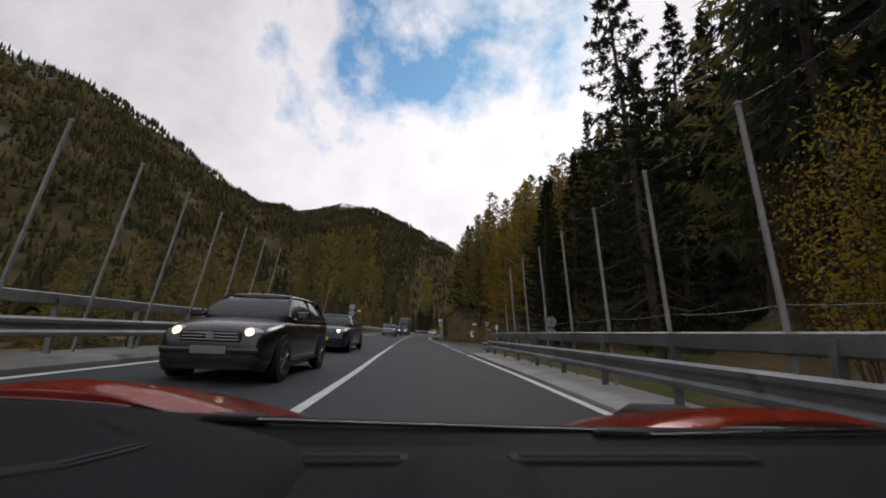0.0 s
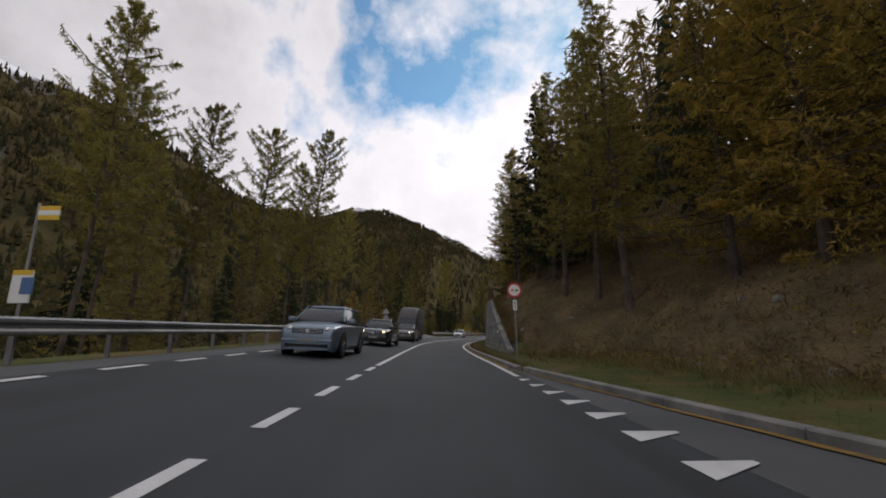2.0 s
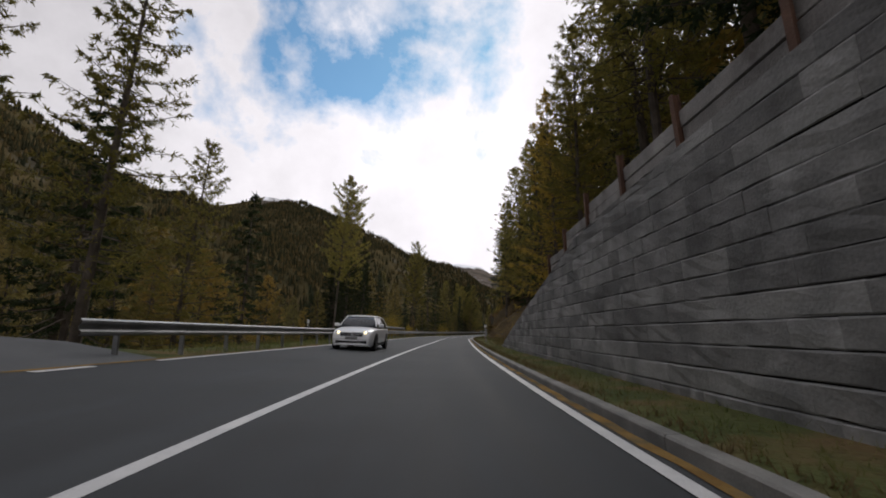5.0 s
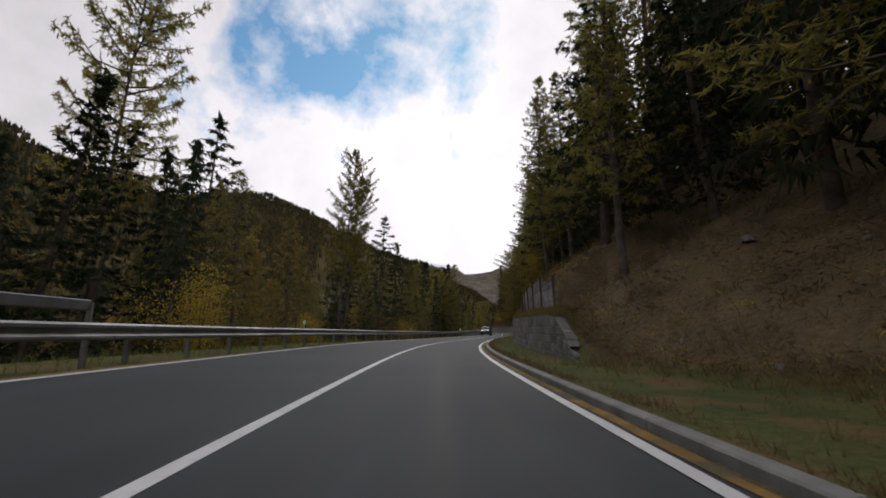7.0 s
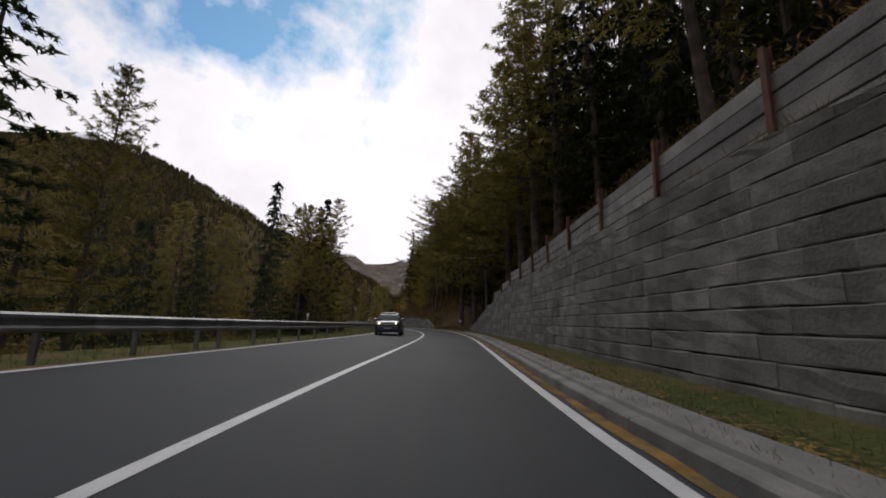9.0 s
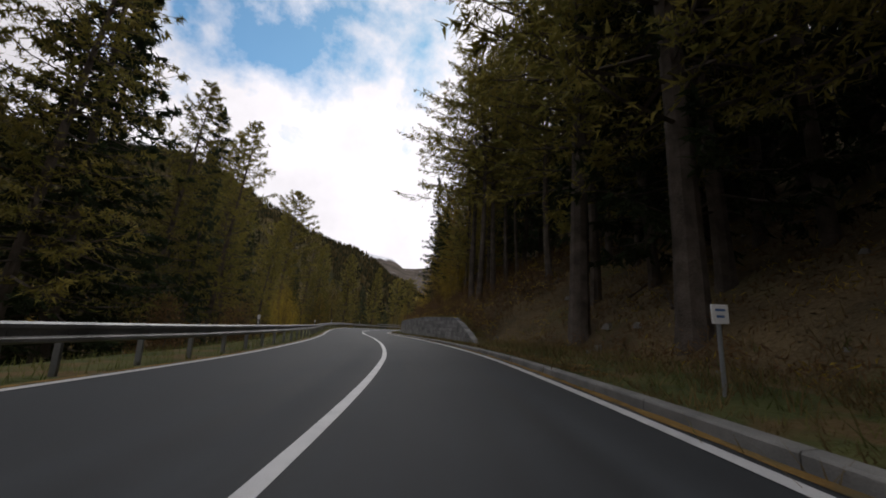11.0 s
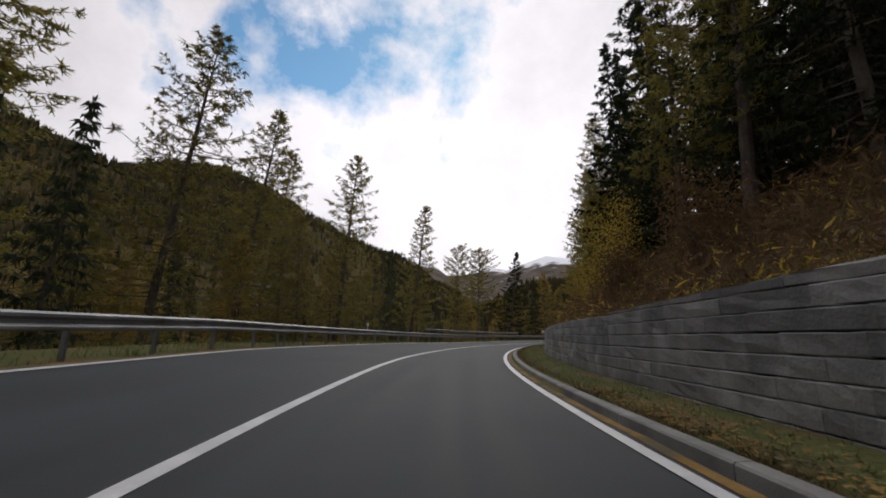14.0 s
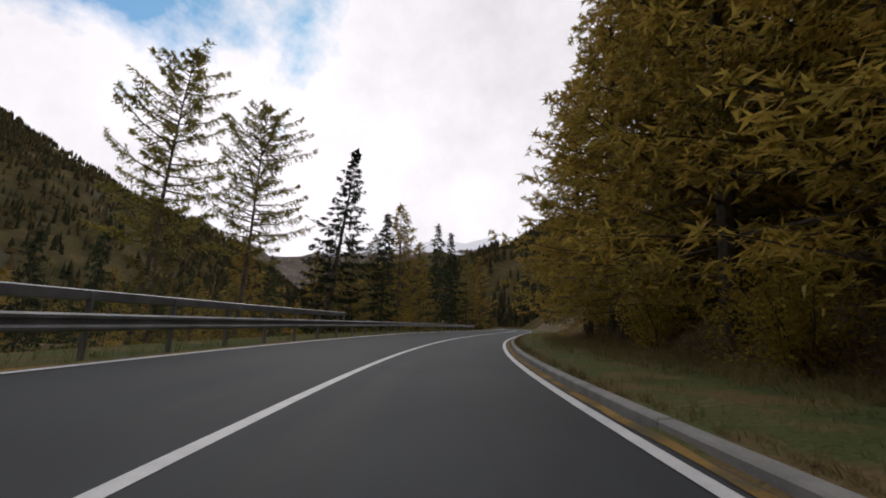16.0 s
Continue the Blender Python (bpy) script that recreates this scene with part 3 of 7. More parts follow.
tagged(ribbon("verge_strip", [(s, 0, 0) for s in spread(184, 226, 1.0)], lambda s: [(right_edge(s) + 0.52, 0.1), (right_edge(s) + 0.54, 0.15), (right_edge(s) + 0.54 + 0.38 * min(1.0, (s - 183.5) / 6, (226.5 - s) / 6), 0.175), (right_edge(s) + 0.56 + 0.38 * min(1.0, (s - 183.5) / 6, (226.5 - s) / 6), 0.05)], M_KERB), "flat pale concrete strip between kerb and wall", "concrete strip", kind="structure")


# ---- guard rails ----
W_BEAM = [(0.0, 0.0), (0.045, 0.03), (0.045, 0.075), (0.0, 0.115), (0.0, 0.185), (0.045, 0.225), (0.045, 0.275), (0.0, 0.31)]


def guard_rail(s0, s1, latf, top, side, label, upper=0.0, spacing=2.0, box_rail=True, base_z=-0.15):
    """A W-beam on posts; side +1 when it stands to the right of the road. upper: height of a second beam."""
    root = empty("guard_rail", stand(s0, latf(s0)), label, "guard rail", "guard rails along the road")
    inv = root.matrix_world.inverted()

    def sweep(name, prof, z, back, lab):
        pr = [(-side * l + back, h) for l, h in prof]
        ob = ribbon(name, [(s, latf(s), z) for s in spread(s0, s1, 1.0)], pr, M_STEEL, None, lab, closed=True)
        ob.parent = root
        ob.matrix_parent_inverse = inv
        return ob

    thick = W_BEAM + [(l - 0.006, h) for l, h in reversed(W_BEAM)]
    sweep("beam", thick, top - 0.31, 0.0, "galvanised W-profile beam")
    if upper:
        plank = [(0.0, -0.03), (0.05, -0.01), (0.05, 0.15), (0.0, 0.17), (-0.05, 0.15), (-0.05, -0.01)]
        sweep("upper_rail", plank, upper - 0.17, side * 0.16, "flat steel upper rail")
    n = max(1, int((s1 - s0) / spacing))
    for i in range(n + 1):
        s = s0 + (i + 0.5) * spacing
        if s > s1:
            break
        h = (upper or top) - base_z - 0.06
        bm = bmesh.new()
        box(bm, (0.1, 0.055, h), (0, 0, h / 2 + base_z), 0.006)
        if not upper:
            box(bm, (0.16, 0.09, 0.2), (-side * 0.06, 0, top - 0.16), 0.008)
        p = part("post", bm, M_STEEL, root, "steel post")
        p.matrix_world = stand(s, latf(s) + side * 0.13)
    return root


def left_rail(s):
    if 38 < s < 72:
        return centre(s) - RAIL - 0.1 - float(np.interp(s, [38, 48, 60, 72], [0.0, 0.7, 0.7, 0.0]))
    return centre(s) - RAIL - 0.1


for a, b, up in ((-30, 0, 1.14), (0, 16, 1.14), (16, 40, 1.14), (40, 66, 0), (66, 86, 0), (109, 138, 0), (138, 153, 1.16), (153, 200, 0), (200, 235, 0), (235, 270, 0), (270, 303, 0), (322, 350, 1.16), (350, 392, 0)):
    guard_rail(a, b, left_rail, 0.75, -1, "grey galvanised crash barrier on steel posts" + (" with a second rail above" if up else ""), up)
guard_rail(301.5, 322, lambda s: left_rail(s), 0.75, -1, "grey galvanised crash barrier on steel posts")
RR = lambda s: 2.95 + float(np.interp(s, [18, 20, 23, 25.5, 27.2], [0, 0.1, 0.95, 1.85, 2.9]))
guard_rail(-30, 0, RR, 0.68, 1, "galvanised crash barrier with an upper rail on the bridge", 1.02)
guard_rail(0, 17.8, RR, 0.68, 1, "galvanised crash barrier with an upper rail on the bridge", 1.02)
guard_rail(17.8, 27.2, RR, 0.58, 1, "crash barrier bending into the side road", 0.0)

# Left plinth's concrete: darker base colour stands for shade on its turned-away face
M_SHADE_CONCRETE = surface("shaded_stained_concrete", (0.1, 0.1, 0.095), (0.19, 0.185, 0.175), scale=0.9, rough=0.9, bump=0.4, fine_scale=50, spots=((0.06, 0.06, 0.055), 1.4, 0.56))
# concrete plinths under the bridge rails
pl = [(-0.62, -0.2), (-0.62, 0.07), (-0.5, 0.11), (0.35, 0.16), (0.4, -0.3)]
tagged(ribbon("bridge_plinth", [(s, RR(s), 0) for s in spread(-60, 18.2, 1.0)], pl, M_CONCRETE, closed=True), "pale stained concrete plinth below the bridge rail", "plinth", kind="structure")
pl2 = [(0.55, -0.2), (0.55, 0.08), (0.45, 0.14), (-0.35, 0.18), (-0.4, -0.3)]
tagged(ribbon("bridge_plinth", [(s, left_rail(s), 0) for s in spread(-60, 39, 1.0)], pl2, M_SHADE_CONCRETE, closed=True), "stained concrete plinth below the bridge rail, shade painted into its colour", "plinth", kind="structure")


# ---- net posts over the bridge ----
def net_post(height, lean):
    root = empty("net_post", Matrix(), "slim pale galvanised post of the bridge's safety net", "post", "net posts on the bridge")
    bm = bmesh.new()
    rod(bm, (0, 0, -0.3), (lean, 0, height), 0.03, 0.025, 10)
    part("pole", bm, M_POLE, root)
    bm = bmesh.new()
    rod(bm, (lean, 0, height), (lean, 0, height + 0.03), 0.036, 0.032, 10)
    part("cap", bm, M_POLE, root)
    return root


M_POLE = surface("pale_galvanised_pole", (0.22, 0.22, 0.215), (0.33, 0.33, 0.32), scale=2, rough=0.6, bump=0.1, metal=0.2)
M_WIRE = surface("dark_wire", (0.05, 0.05, 0.05), (0.08, 0.08, 0.08), rough=0.5, bump=0, metal=0.5)
first = net_post(3.7, 0.62)
first.matrix_world = stand(5.9, left_rail(5.9) - 0.25)
for i in [*range(-7, 0), *range(1, 7), 12]:
    s = 5.9 + i * 1.68
    copy_thing(first, stand(s, left_rail(s) - 0.25))
inner = net_post(3.2, -0.3)
inner.matrix_world = stand(3.45, 3.24)
for i in [*range(-8, 0), *range(1, 7)]:
    s = 3.45 + i * 1.7
    copy_thing(inner, stand(s, 3.24))
net_post(2.1, -0.2).matrix_world = stand(15.6, 3.42)


def strand(name, s0, s1, lat, z, sag, label, step=2.2):
    """A wire that hangs a little between the posts."""
    bm = bmesh.new()
    prev = None
    for s in spread(s0, s1, step / 4):
        ph = (s - s0) / step % 1.0
        p = at(s, lat, z - sag * 4 * ph * (1 - ph))
        if prev is not None:
            rod(bm, prev, p, 0.005, sides=4)
        prev = p
    return tagged(part(name, bm, M_WIRE), label, "wire")


strand("net_wire", 3.45 - 8 * 1.7, 13.65, 2.94, 3.2, 0.08, "thin dark top wire of the safety net", 1.7)
strand("net_wire", 3.45 - 8 * 1.7, 13.65, 3.13, 1.25, 0.04, "thin dark wire of the safety net", 1.7)


# ---- block walls ----
def unit_block(length, seed, material):
    """A long rough-hewn block, front towards -x, with a chipped face and worn upper and lower edges."""
    rng = random.Random(seed)
    bm = bmesh.new()
    h, d = 0.283, 0.3
    rows, cols = (0.0, 0.06, 0.5, 0.94, 1.0), 4
    grid = []
    for i, v in enumerate(rows):
        line = []
        for j in range(cols + 1):
            ends = j in (0, cols)
            y = (j / cols - 0.5) * (length - 0.003) + (0 if ends else rng.uniform(-0.04, 0.04))
            x = 0.009 if i in (0, 4) else rng.uniform(-0.004, 0.003) if ends else rng.uniform(-0.014, 0.01)
            line.append(bm.verts.new((x, y, h * v + rng.uniform(-0.007, 0.007))))
        grid.append(line)
    for i in range(4):
        for j in range(cols):
            bm.faces.new((grid[i][j], grid[i + 1][j], grid[i + 1][j + 1], grid[i][j + 1]))
    back = [bm.verts.new((d, y * length / 2, z)) for y, z in ((-1, 0), (1, 0), (1, h), (-1, h))]
    bm.faces.new((*grid[4], back[2], back[3]))
    bm.faces.new((*[r[0] for r in grid], back[3], back[0]))
    bm.faces.new((*[r[cols] for r in grid], back[2], back[1]))
    bmesh.ops.recalc_face_normals(bm, faces=bm.faces)
    me = bpy.data.meshes.new("block")
    bm.to_mesh(me)
    bm.free()
    me.materials.append(material)
    return me


LENGTHS = (0.55, 0.95, 1.5)
M_PALE_BLOCK = surface("pale_wall_block", (0.125, 0.125, 0.122), (0.235, 0.233, 0.225), scale=1.6, rough=0.9, bump=0.45, fine_scale=26, distance=0.02, vary=0.26, spots=((0.28, 0.28, 0.27), 1.5, 0.61))
BLOCKS = {m.name: [[unit_block(L, 7 * i + j, m) for j in range(4)] for i, L in enumerate(LENGTHS)] for m in (M_BLOCK, M_PALE_BLOCK)}


def block_wall(number, label, near, squash=1.0, stone=M_BLOCK, rest_stone=None):
    rows, lat = WALL_TOP[number], WALL_LAT[number]
    s0, s1 = rows[0][0], rows[-1][0]
    rng = random.Random(100 + number)
    # backing that holds the blocks
    back = ribbon("wall_%d" % number, [(s, lat, 0) for s in spread(s0, s1, 0.75)],
                  lambda s: [(0.03, -0.5), (0.03 + 0.06 * max(float(table(rows, s)) - 0.12, 0.02), max(float(table(rows, s)) - 0.12, 0.02)), (0.8, max(float(table(rows, s)) - 0.12, 0.02)), (0.8, -0.5)], M_JOINT, closed=True)
    tagged(back, label, "retaining wall", kind="structure")
    inv = back.matrix_world.inverted()
    verts, faces = [], []
    z, course = -0.32, 0
    pieces = []
    while z < 5:
        s = s0 - rng.uniform(0, 0.8)
        while s < s1:
            i = rng.randrange(3)
            L = LENGTHS[i]
            mid = s + L / 2
            ends = [float(table(rows, min(max(mid + k * L / 2, s0), s1))) - z for k in (-1, 1)]
            if max(ends) > 0.05 and s0 - 0.3 <= mid <= s1 + 0.3:
                setback = 0.06 * max(z, 0) + rng.uniform(-0.007, 0.007)
                m = stand(mid, lat + setback, z) @ Matrix.Diagonal((1, 1, squash, 1))
                me = BLOCKS[stone.name][i][rng.randrange(4)]
                if min(ends) < 0.3 * squash:
                    me = me.copy()
                    for v in me.vertices:
                        lim = ends[0] + (ends[1] - ends[0]) * (v.co.y / L + 0.5)
                        v.co.z = min(v.co.z, lim / squash)
                pieces.append((abs(mid - near), m, me))
            s += L
        z += 0.3 * squash
        course += 1
    pieces.sort(key=lambda q: q[0])
    for _, m, me in pieces[:300]:
        b = new("block", me)
        b.parent = back
        b.matrix_parent_inverse = inv
        b.matrix_world = m
    for _, m, me in pieces[300:]:
        n = len(verts)
        verts += [m @ v.co for v in me.vertices]
        faces += [tuple(n + k for k in p.vertices) for p in me.polygons]
    if verts:
        rest = mesh_object("block_courses", verts, faces, rest_stone or M_BLOCK_REST, back)
        rest["kind"] = "stuff"
    return back


def block_rest(name="wall_block_stone_courses", one=(0.092, 0.09, 0.082), two=(0.19, 0.183, 0.168), pale=(0.225, 0.218, 0.2)):
    m = surface(name, one, two, scale=1.6, rough=0.9, bump=0.45, fine_scale=26, distance=0.02, spots=(pale, 1.5, 0.61))
    nt = m.node_tree
    hsv = [n for n in nt.nodes if n.type == "HUE_SAT"][0]
    src = hsv.inputs["Value"].links[0].from_socket
    geo = nt.nodes.new("ShaderNodeNewGeometry")
    rng = nt.nodes.new("ShaderNodeMapRange")
    rng.inputs["To Min"].default_value, rng.inputs["To Max"].default_value = 0.68, 1.32
    mul = nt.nodes.new("ShaderNodeMath")
    mul.operation = "MULTIPLY"
    nt.links.new(geo.outputs["Random Per Island"], rng.inputs["Value"])
    nt.links.new(rng.outputs["Result"], mul.inputs[0])
    nt.links.new(src, mul.inputs[1])
    nt.links.new(mul.outputs[0], hsv.inputs["Value"])
    return m


M_BLOCK_REST = block_rest()
M_PALE_REST = block_rest("pale_wall_block_courses", (0.125, 0.125, 0.122), (0.235, 0.233, 0.225), (0.28, 0.28, 0.27))
# ---- trees ----
def cross(a, b):
    ax, ay, az = float(a[0]), float(a[1]), float(a[2])
    bx, by, bz = float(b[0]), float(b[1]), float(b[2])
    return np.array((ay * bz - az * by, az * bx - ax * bz, ax * by - ay * bx))


def norm(a):
    return math.sqrt(float(a[0]) ** 2 + float(a[1]) ** 2 + float(a[2]) ** 2)


def tree_meshes(seed, height, spread_, kind, twigs, branches, grain=1.0):
    """Trunk and crown meshes of one conifer, root at the origin."""
    rng = np.random.RandomState(seed)
    verts, faces = [], []

    def tube(a, b, r1, r2, n):
        a, b = np.array(a, float), np.array(b, float)
        d = (b - a) / (norm(b - a) + 1e-9)
        u = cross(d, (0.3, 0.9, 0.2))
        u /= norm(u)
        w = cross(d, u)
        k = len(verts)
        for p, r in ((a, r1), (b, r2)):
            for i in range(n):
                t = 2 * math.pi * i / n
                verts.append(p + r * (math.cos(t) * u + math.sin(t) * w))
        for i in range(n):
            j = (i + 1) % n
            faces.append((k + i, k + j, k + n + j, k + n + i))

    lean = rng.uniform(-0.025, 0.025, 2) * height
    bend = rng.uniform(-0.012, 0.012, 2) * height

    def stem(q):
        return np.array([lean[0] * q + bend[0] * math.sin(q * 5), lean[1] * q + bend[1] * math.sin(q * 4 + 1), height * q])

    r0 = (0.0062 if kind in ("open", "broad", "thin") else 0.0085) * height + 0.05
    rad = lambda q: max(r0 * (1 - q) ** 0.85, 0.015)
    prev = 0.0
    tube(stem(0) - np.array([0, 0, 0.8]), stem(0.02), r0 * 1.5, r0 * 1.08, 9)
    for q in (0.1, 0.25, 0.4, 0.55, 0.7, 0.85, 1.0):
        lo = max(prev, 0.02)
        tube(stem(lo), stem(q), rad(lo) * (1.08 if lo == 0.02 else 1), rad(q), 8)
        prev = q
    # boughs
    cv, cf = [], []
    bare = {"larch": 0.2, "spruce": 0.08, "open": 0.42, "broad": 0.4, "gold": 0.07, "thin": 0.2}[kind]
    for b in range(branches):
        q = bare + (1 - bare) * ((b + rng.uniform(0, 1)) / branches) ** 0.9
        q = min(q, 0.985)
        shape = (1 - q) / (1 - bare)
        if kind in ("spruce", "thin"):
            reach = spread_ * (shape ** 0.85) * rng.uniform(0.38 if kind == "thin" else 0.62, 1.18)
        elif kind in ("open", "broad"):
            reach = spread_ * (0.35 + 0.65 * math.sin(min(1, shape * 1.25) * math.pi * 0.62)) * rng.uniform(0.35, 1.1) * (1 if shape > 0.12 else shape / 0.12)
        else:
            reach = spread_ * (shape ** 0.62) * rng.uniform(0.55, 1.12)
        reach = max(reach, 0.25)
        az = b * 2.399 + rng.uniform(-0.5, 0.5)
        droop = {"spruce": -0.28, "larch": -0.1, "open": -0.06, "broad": -0.1, "gold": -0.12, "thin": -0.3}[kind] + rng.uniform(-0.12, 0.1)
        rise = 0.28 * (1 - shape) if kind in ("spruce", "thin") else 0.55 * (1 - shape) - 0.08
        o = stem(q)
        out = np.array([math.cos(az), math.sin(az), 0])
        pts = []
        for k in range(5):
            f = k / 4
            z = reach * (droop * f * (1.5 if kind not in ("spruce", "thin") else 2.1) + rise * f + (0.3 if kind not in ("spruce", "thin") else 0.42) * f * f)
            pts.append(o + out * reach * f + np.array([0, 0, z]) + rng.uniform(-0.03, 0.03, 3) * reach * f)
        br = max(0.012 + 0.012 * reach, 0.014) * (1.15 if kind == "open" else 0.9)
        if grain < 1:
            tube(pts[0], pts[2], br, br * 0.6, 3)
            tube(pts[2], pts[4], br * 0.6, br * 0.15, 3)
        else:
            tube(pts[0], pts[3], br * 1.2, br * 0.3, 3)
        side = np.array([-out[1], out[0], 0])
        if grain < 1:
            dark = kind in ("spruce", "thin")
            for t in range(max(3, int(twigs * (0.35 + reach / spread_) / (5.0 if dark else 6.2)))):
                f = min(1.0, 0.1 + 0.92 * rng.uniform(0, 1) ** 0.75)
                k = min(3, int(f * 4))
                p = pts[k] + (pts[k + 1] - pts[k]) * (f * 4 - k)
                hang = rng.uniform(-1.0, -0.25) if dark else rng.uniform(-0.85, 0.45)
                d = out * rng.uniform(0.1, 0.8) + side * rng.choice((-1, 1)) * rng.uniform(0.15, 0.9) + np.array([0, 0, hang])
                d = d / norm(d) * rng.uniform(0.3, 1.0) * (0.22 + 0.3 * reach * (1.08 - f))
                q0 = len(verts)
                w0 = cross(d, (0.2, 0.5, 0.8))
                w0 = w0 / (norm(w0) + 1e-9) * 0.008
                verts.extend([p - w0, p + w0, p + d + w0 * 0.4, p + d - w0 * 0.4])
                faces.append((q0, q0 + 1, q0 + 2, q0 + 3))
                for u in range(8):
                    base = p + d * (0.1 + 0.95 * (u + rng.uniform(0, 1)) / 8)
                    size = (0.22 if dark else 0.185) * rng.uniform(0.6, 1.4)
                    e = d / norm(d) * 0.7 + rng.normal(0, 0.75, 3)
                    e = e / norm(e) * size
                    wv = cross(e, rng.uniform(-1, 1, 3))
                    wv = wv / (norm(wv) + 1e-9) * size * (0.2 if dark else 0.15)
                    i0 = len(cv)
                    cv += [base - wv, base + wv, base + e]
                    cf.append((i0, i0 + 1, i0 + 2))
            continue
        n = max(4, int(twigs * (0.35 + reach / spread_)))
        for t in range(n):
            f = (0.12 if kind in ("spruce", "thin") else 0.2) + (1 - 0.18) * rng.uniform(0, 1) ** 0.8
            f = min(f, 1.0)
            k = min(3, int(f * 4))
            p = pts[k] + (pts[k + 1] - pts[k]) * (f * 4 - k)
            fan = (1.02 - f) * 0.62 * reach + 0.12
            off = rng.uniform(-1, 1)
            base = p + side * off * fan * 0.5 + out * rng.uniform(-0.1, 0.1)
            size = grain * (0.46 if kind in ("spruce", "thin") else 0.36 if grain < 1 else 0.48) * rng.uniform(0.55, 1.3)
            if kind in ("spruce", "thin"):
                d = out * rng.uniform(-0.2, 0.7) + side * off * 0.7 + np.array([0, 0, -0.7 + rng.uniform(-0.5, 0.6)])
            else:
                d = out * 0.35 + side * off * 0.8 + np.array([0, 0, -0.5 + rng.uniform(-0.45, 0.6)])
            d = d / norm(d) * size
            wv = cross(d, rng.uniform(-1, 1, 3))
            wv = wv / (norm(wv) + 1e-9) * size * (0.1 if kind in ("spruce", "thin") else 0.07) * (1.7 if grain > 1 else 1)
            i0 = len(cv)
            cv += [base - wv * 1.1, base + wv * 1.1, base + d * 1.1]
            cf.append((i0, i0 + 1, i0 + 2))
    # leader
    for t in range(14):
        base = stem(0.93 + 0.07 * rng.uniform(0, 1))
        d = rng.uniform(-1, 1, 3) * 0.35 + np.array([0, 0, 0.25])
        wv = cross(d, rng.uniform(-1, 1, 3)) * 0.3
        i0 = len(cv)
        cv += [base + wv, base - wv, base + d]
        cf.append((i0, i0 + 1, i0 + 2))

    def make(name, v, f, m):
        me = bpy.data.meshes.new(name)
        me.from_pydata([tuple(p) for p in v], [], f)
        me.materials.append(m)
        me.update()
        return me

    foliage = {"larch": M_LARCH, "open": M_LARCH, "broad": M_LARCH, "gold": M_GOLD, "spruce": M_SPRUCE, "thin": M_SPRUCE}[kind]
    return make("trunk", verts, faces, M_BARK), make("crown", cv, cf, foliage)


LABELS = {"larch": "tall larch with thinning olive autumn needles", "broad": "tall larch with bare trunk and long drooping boughs", "open": "open-crowned larch with bare lower trunk and sparse needles",
          "gold": "larch turning gold with dense hanging twigs", "spruce": "dark green spruce with drooping boughs", "thin": "sparse dark spruce with gaps between drooping boughs"}
LIB = {}
for kind, specs in {"larch": [(1, 20, 3.9, 84, 125), (2, 20, 3.4, 78, 120), (3, 20, 4.3, 84, 115)],
                    "open": [(4, 20, 3.5, 135, 84), (5, 20, 3.3, 130, 76), (6, 20, 3.9, 135, 88)],
                    "broad": [(16, 20, 5.4, 100, 84), (17, 20, 4.9, 96, 78)],
                    "gold": [(7, 16, 4.0, 88, 125), (8, 16, 3.6, 84, 115)],
                    "spruce": [(9, 20, 3.6, 84, 125), (10, 20, 3.0, 78, 125), (11, 20, 4.0, 84, 120)],
                    "thin": [(13, 20, 3.9, 84, 70), (14, 20, 3.5, 80, 64), (15, 20, 4.2, 84, 66)]}.items():
    LIB[kind] = []
    for seed, h, w, tw, br in specs:
        LIB[kind].append((h, tree_meshes(seed, h, w, kind, int(tw * (1.05 if kind in ("spruce", "thin") else 1.7)), br, 0.76), tree_meshes(seed + 50, h, w * 1.05, kind, max(9, tw // 6), int(br * 0.45), 1.9), tree_meshes(seed, h, w, kind, int(tw * 0.33), int(br * 0.62), 1.3)))


BEHIND = []      # trees of the woods behind the front rows: library key, number, matrix


def tree(kind, place, height, turn, far=False, which=0, wide=1.0, lean=(0, 0), tip=None):
    k = height / LIB[kind][which % len(LIB[kind])][0]
    tilt = Euler((radians(lean[0]), radians(lean[1]), 0)).to_matrix().to_4x4() @ Matrix.Diagonal((k * wide, k * wide, k, 1))
    base = Matrix.Translation(place) @ (tip or Matrix()) @ Matrix.Rotation(turn, 4, "Z")
    h, rich, plain, middle = LIB[kind][which % len(LIB[kind])]
    if far is not False:
        BEHIND.append((kind, plain if far else middle, base @ tilt))
        return None
    root = empty("tree", base, LABELS[kind], "tree", "trees along the road")
    for name, me in zip(("trunk", "crown"), rich):
        o = new(name, me)
        o.parent = root
        o.matrix_basis = tilt
    return root


def planted(s, lat):
    p = at(s, lat)
    return Vector((p.x, p.y, float(ground_height([p.x], [p.y])[0]) - 0.1))


taken = []


def plant(kind, s, lat, top=None, height=None, which=0, far=False, wide=1.0, lean=(0, 0), alone=False, tip=0.0):
    if far is False and not alone and ((lat > 10.3 and not 36 < s < 66) or (lat < -16.8 and kind not in ("open", "thin"))):
        far = None
    p = planted(s, lat)
    h = height if height else top - p.z
    taken.append((p.x, p.y))
    slant = Matrix.Rotation(heading(s), 4, "Z") @ Matrix.Rotation(radians(tip), 4, "Y") @ Matrix.Rotation(-heading(s), 4, "Z")
    return tree(kind, p, h, (which * 1.7 + s) % 6.28, far, which, wide, lean, slant)


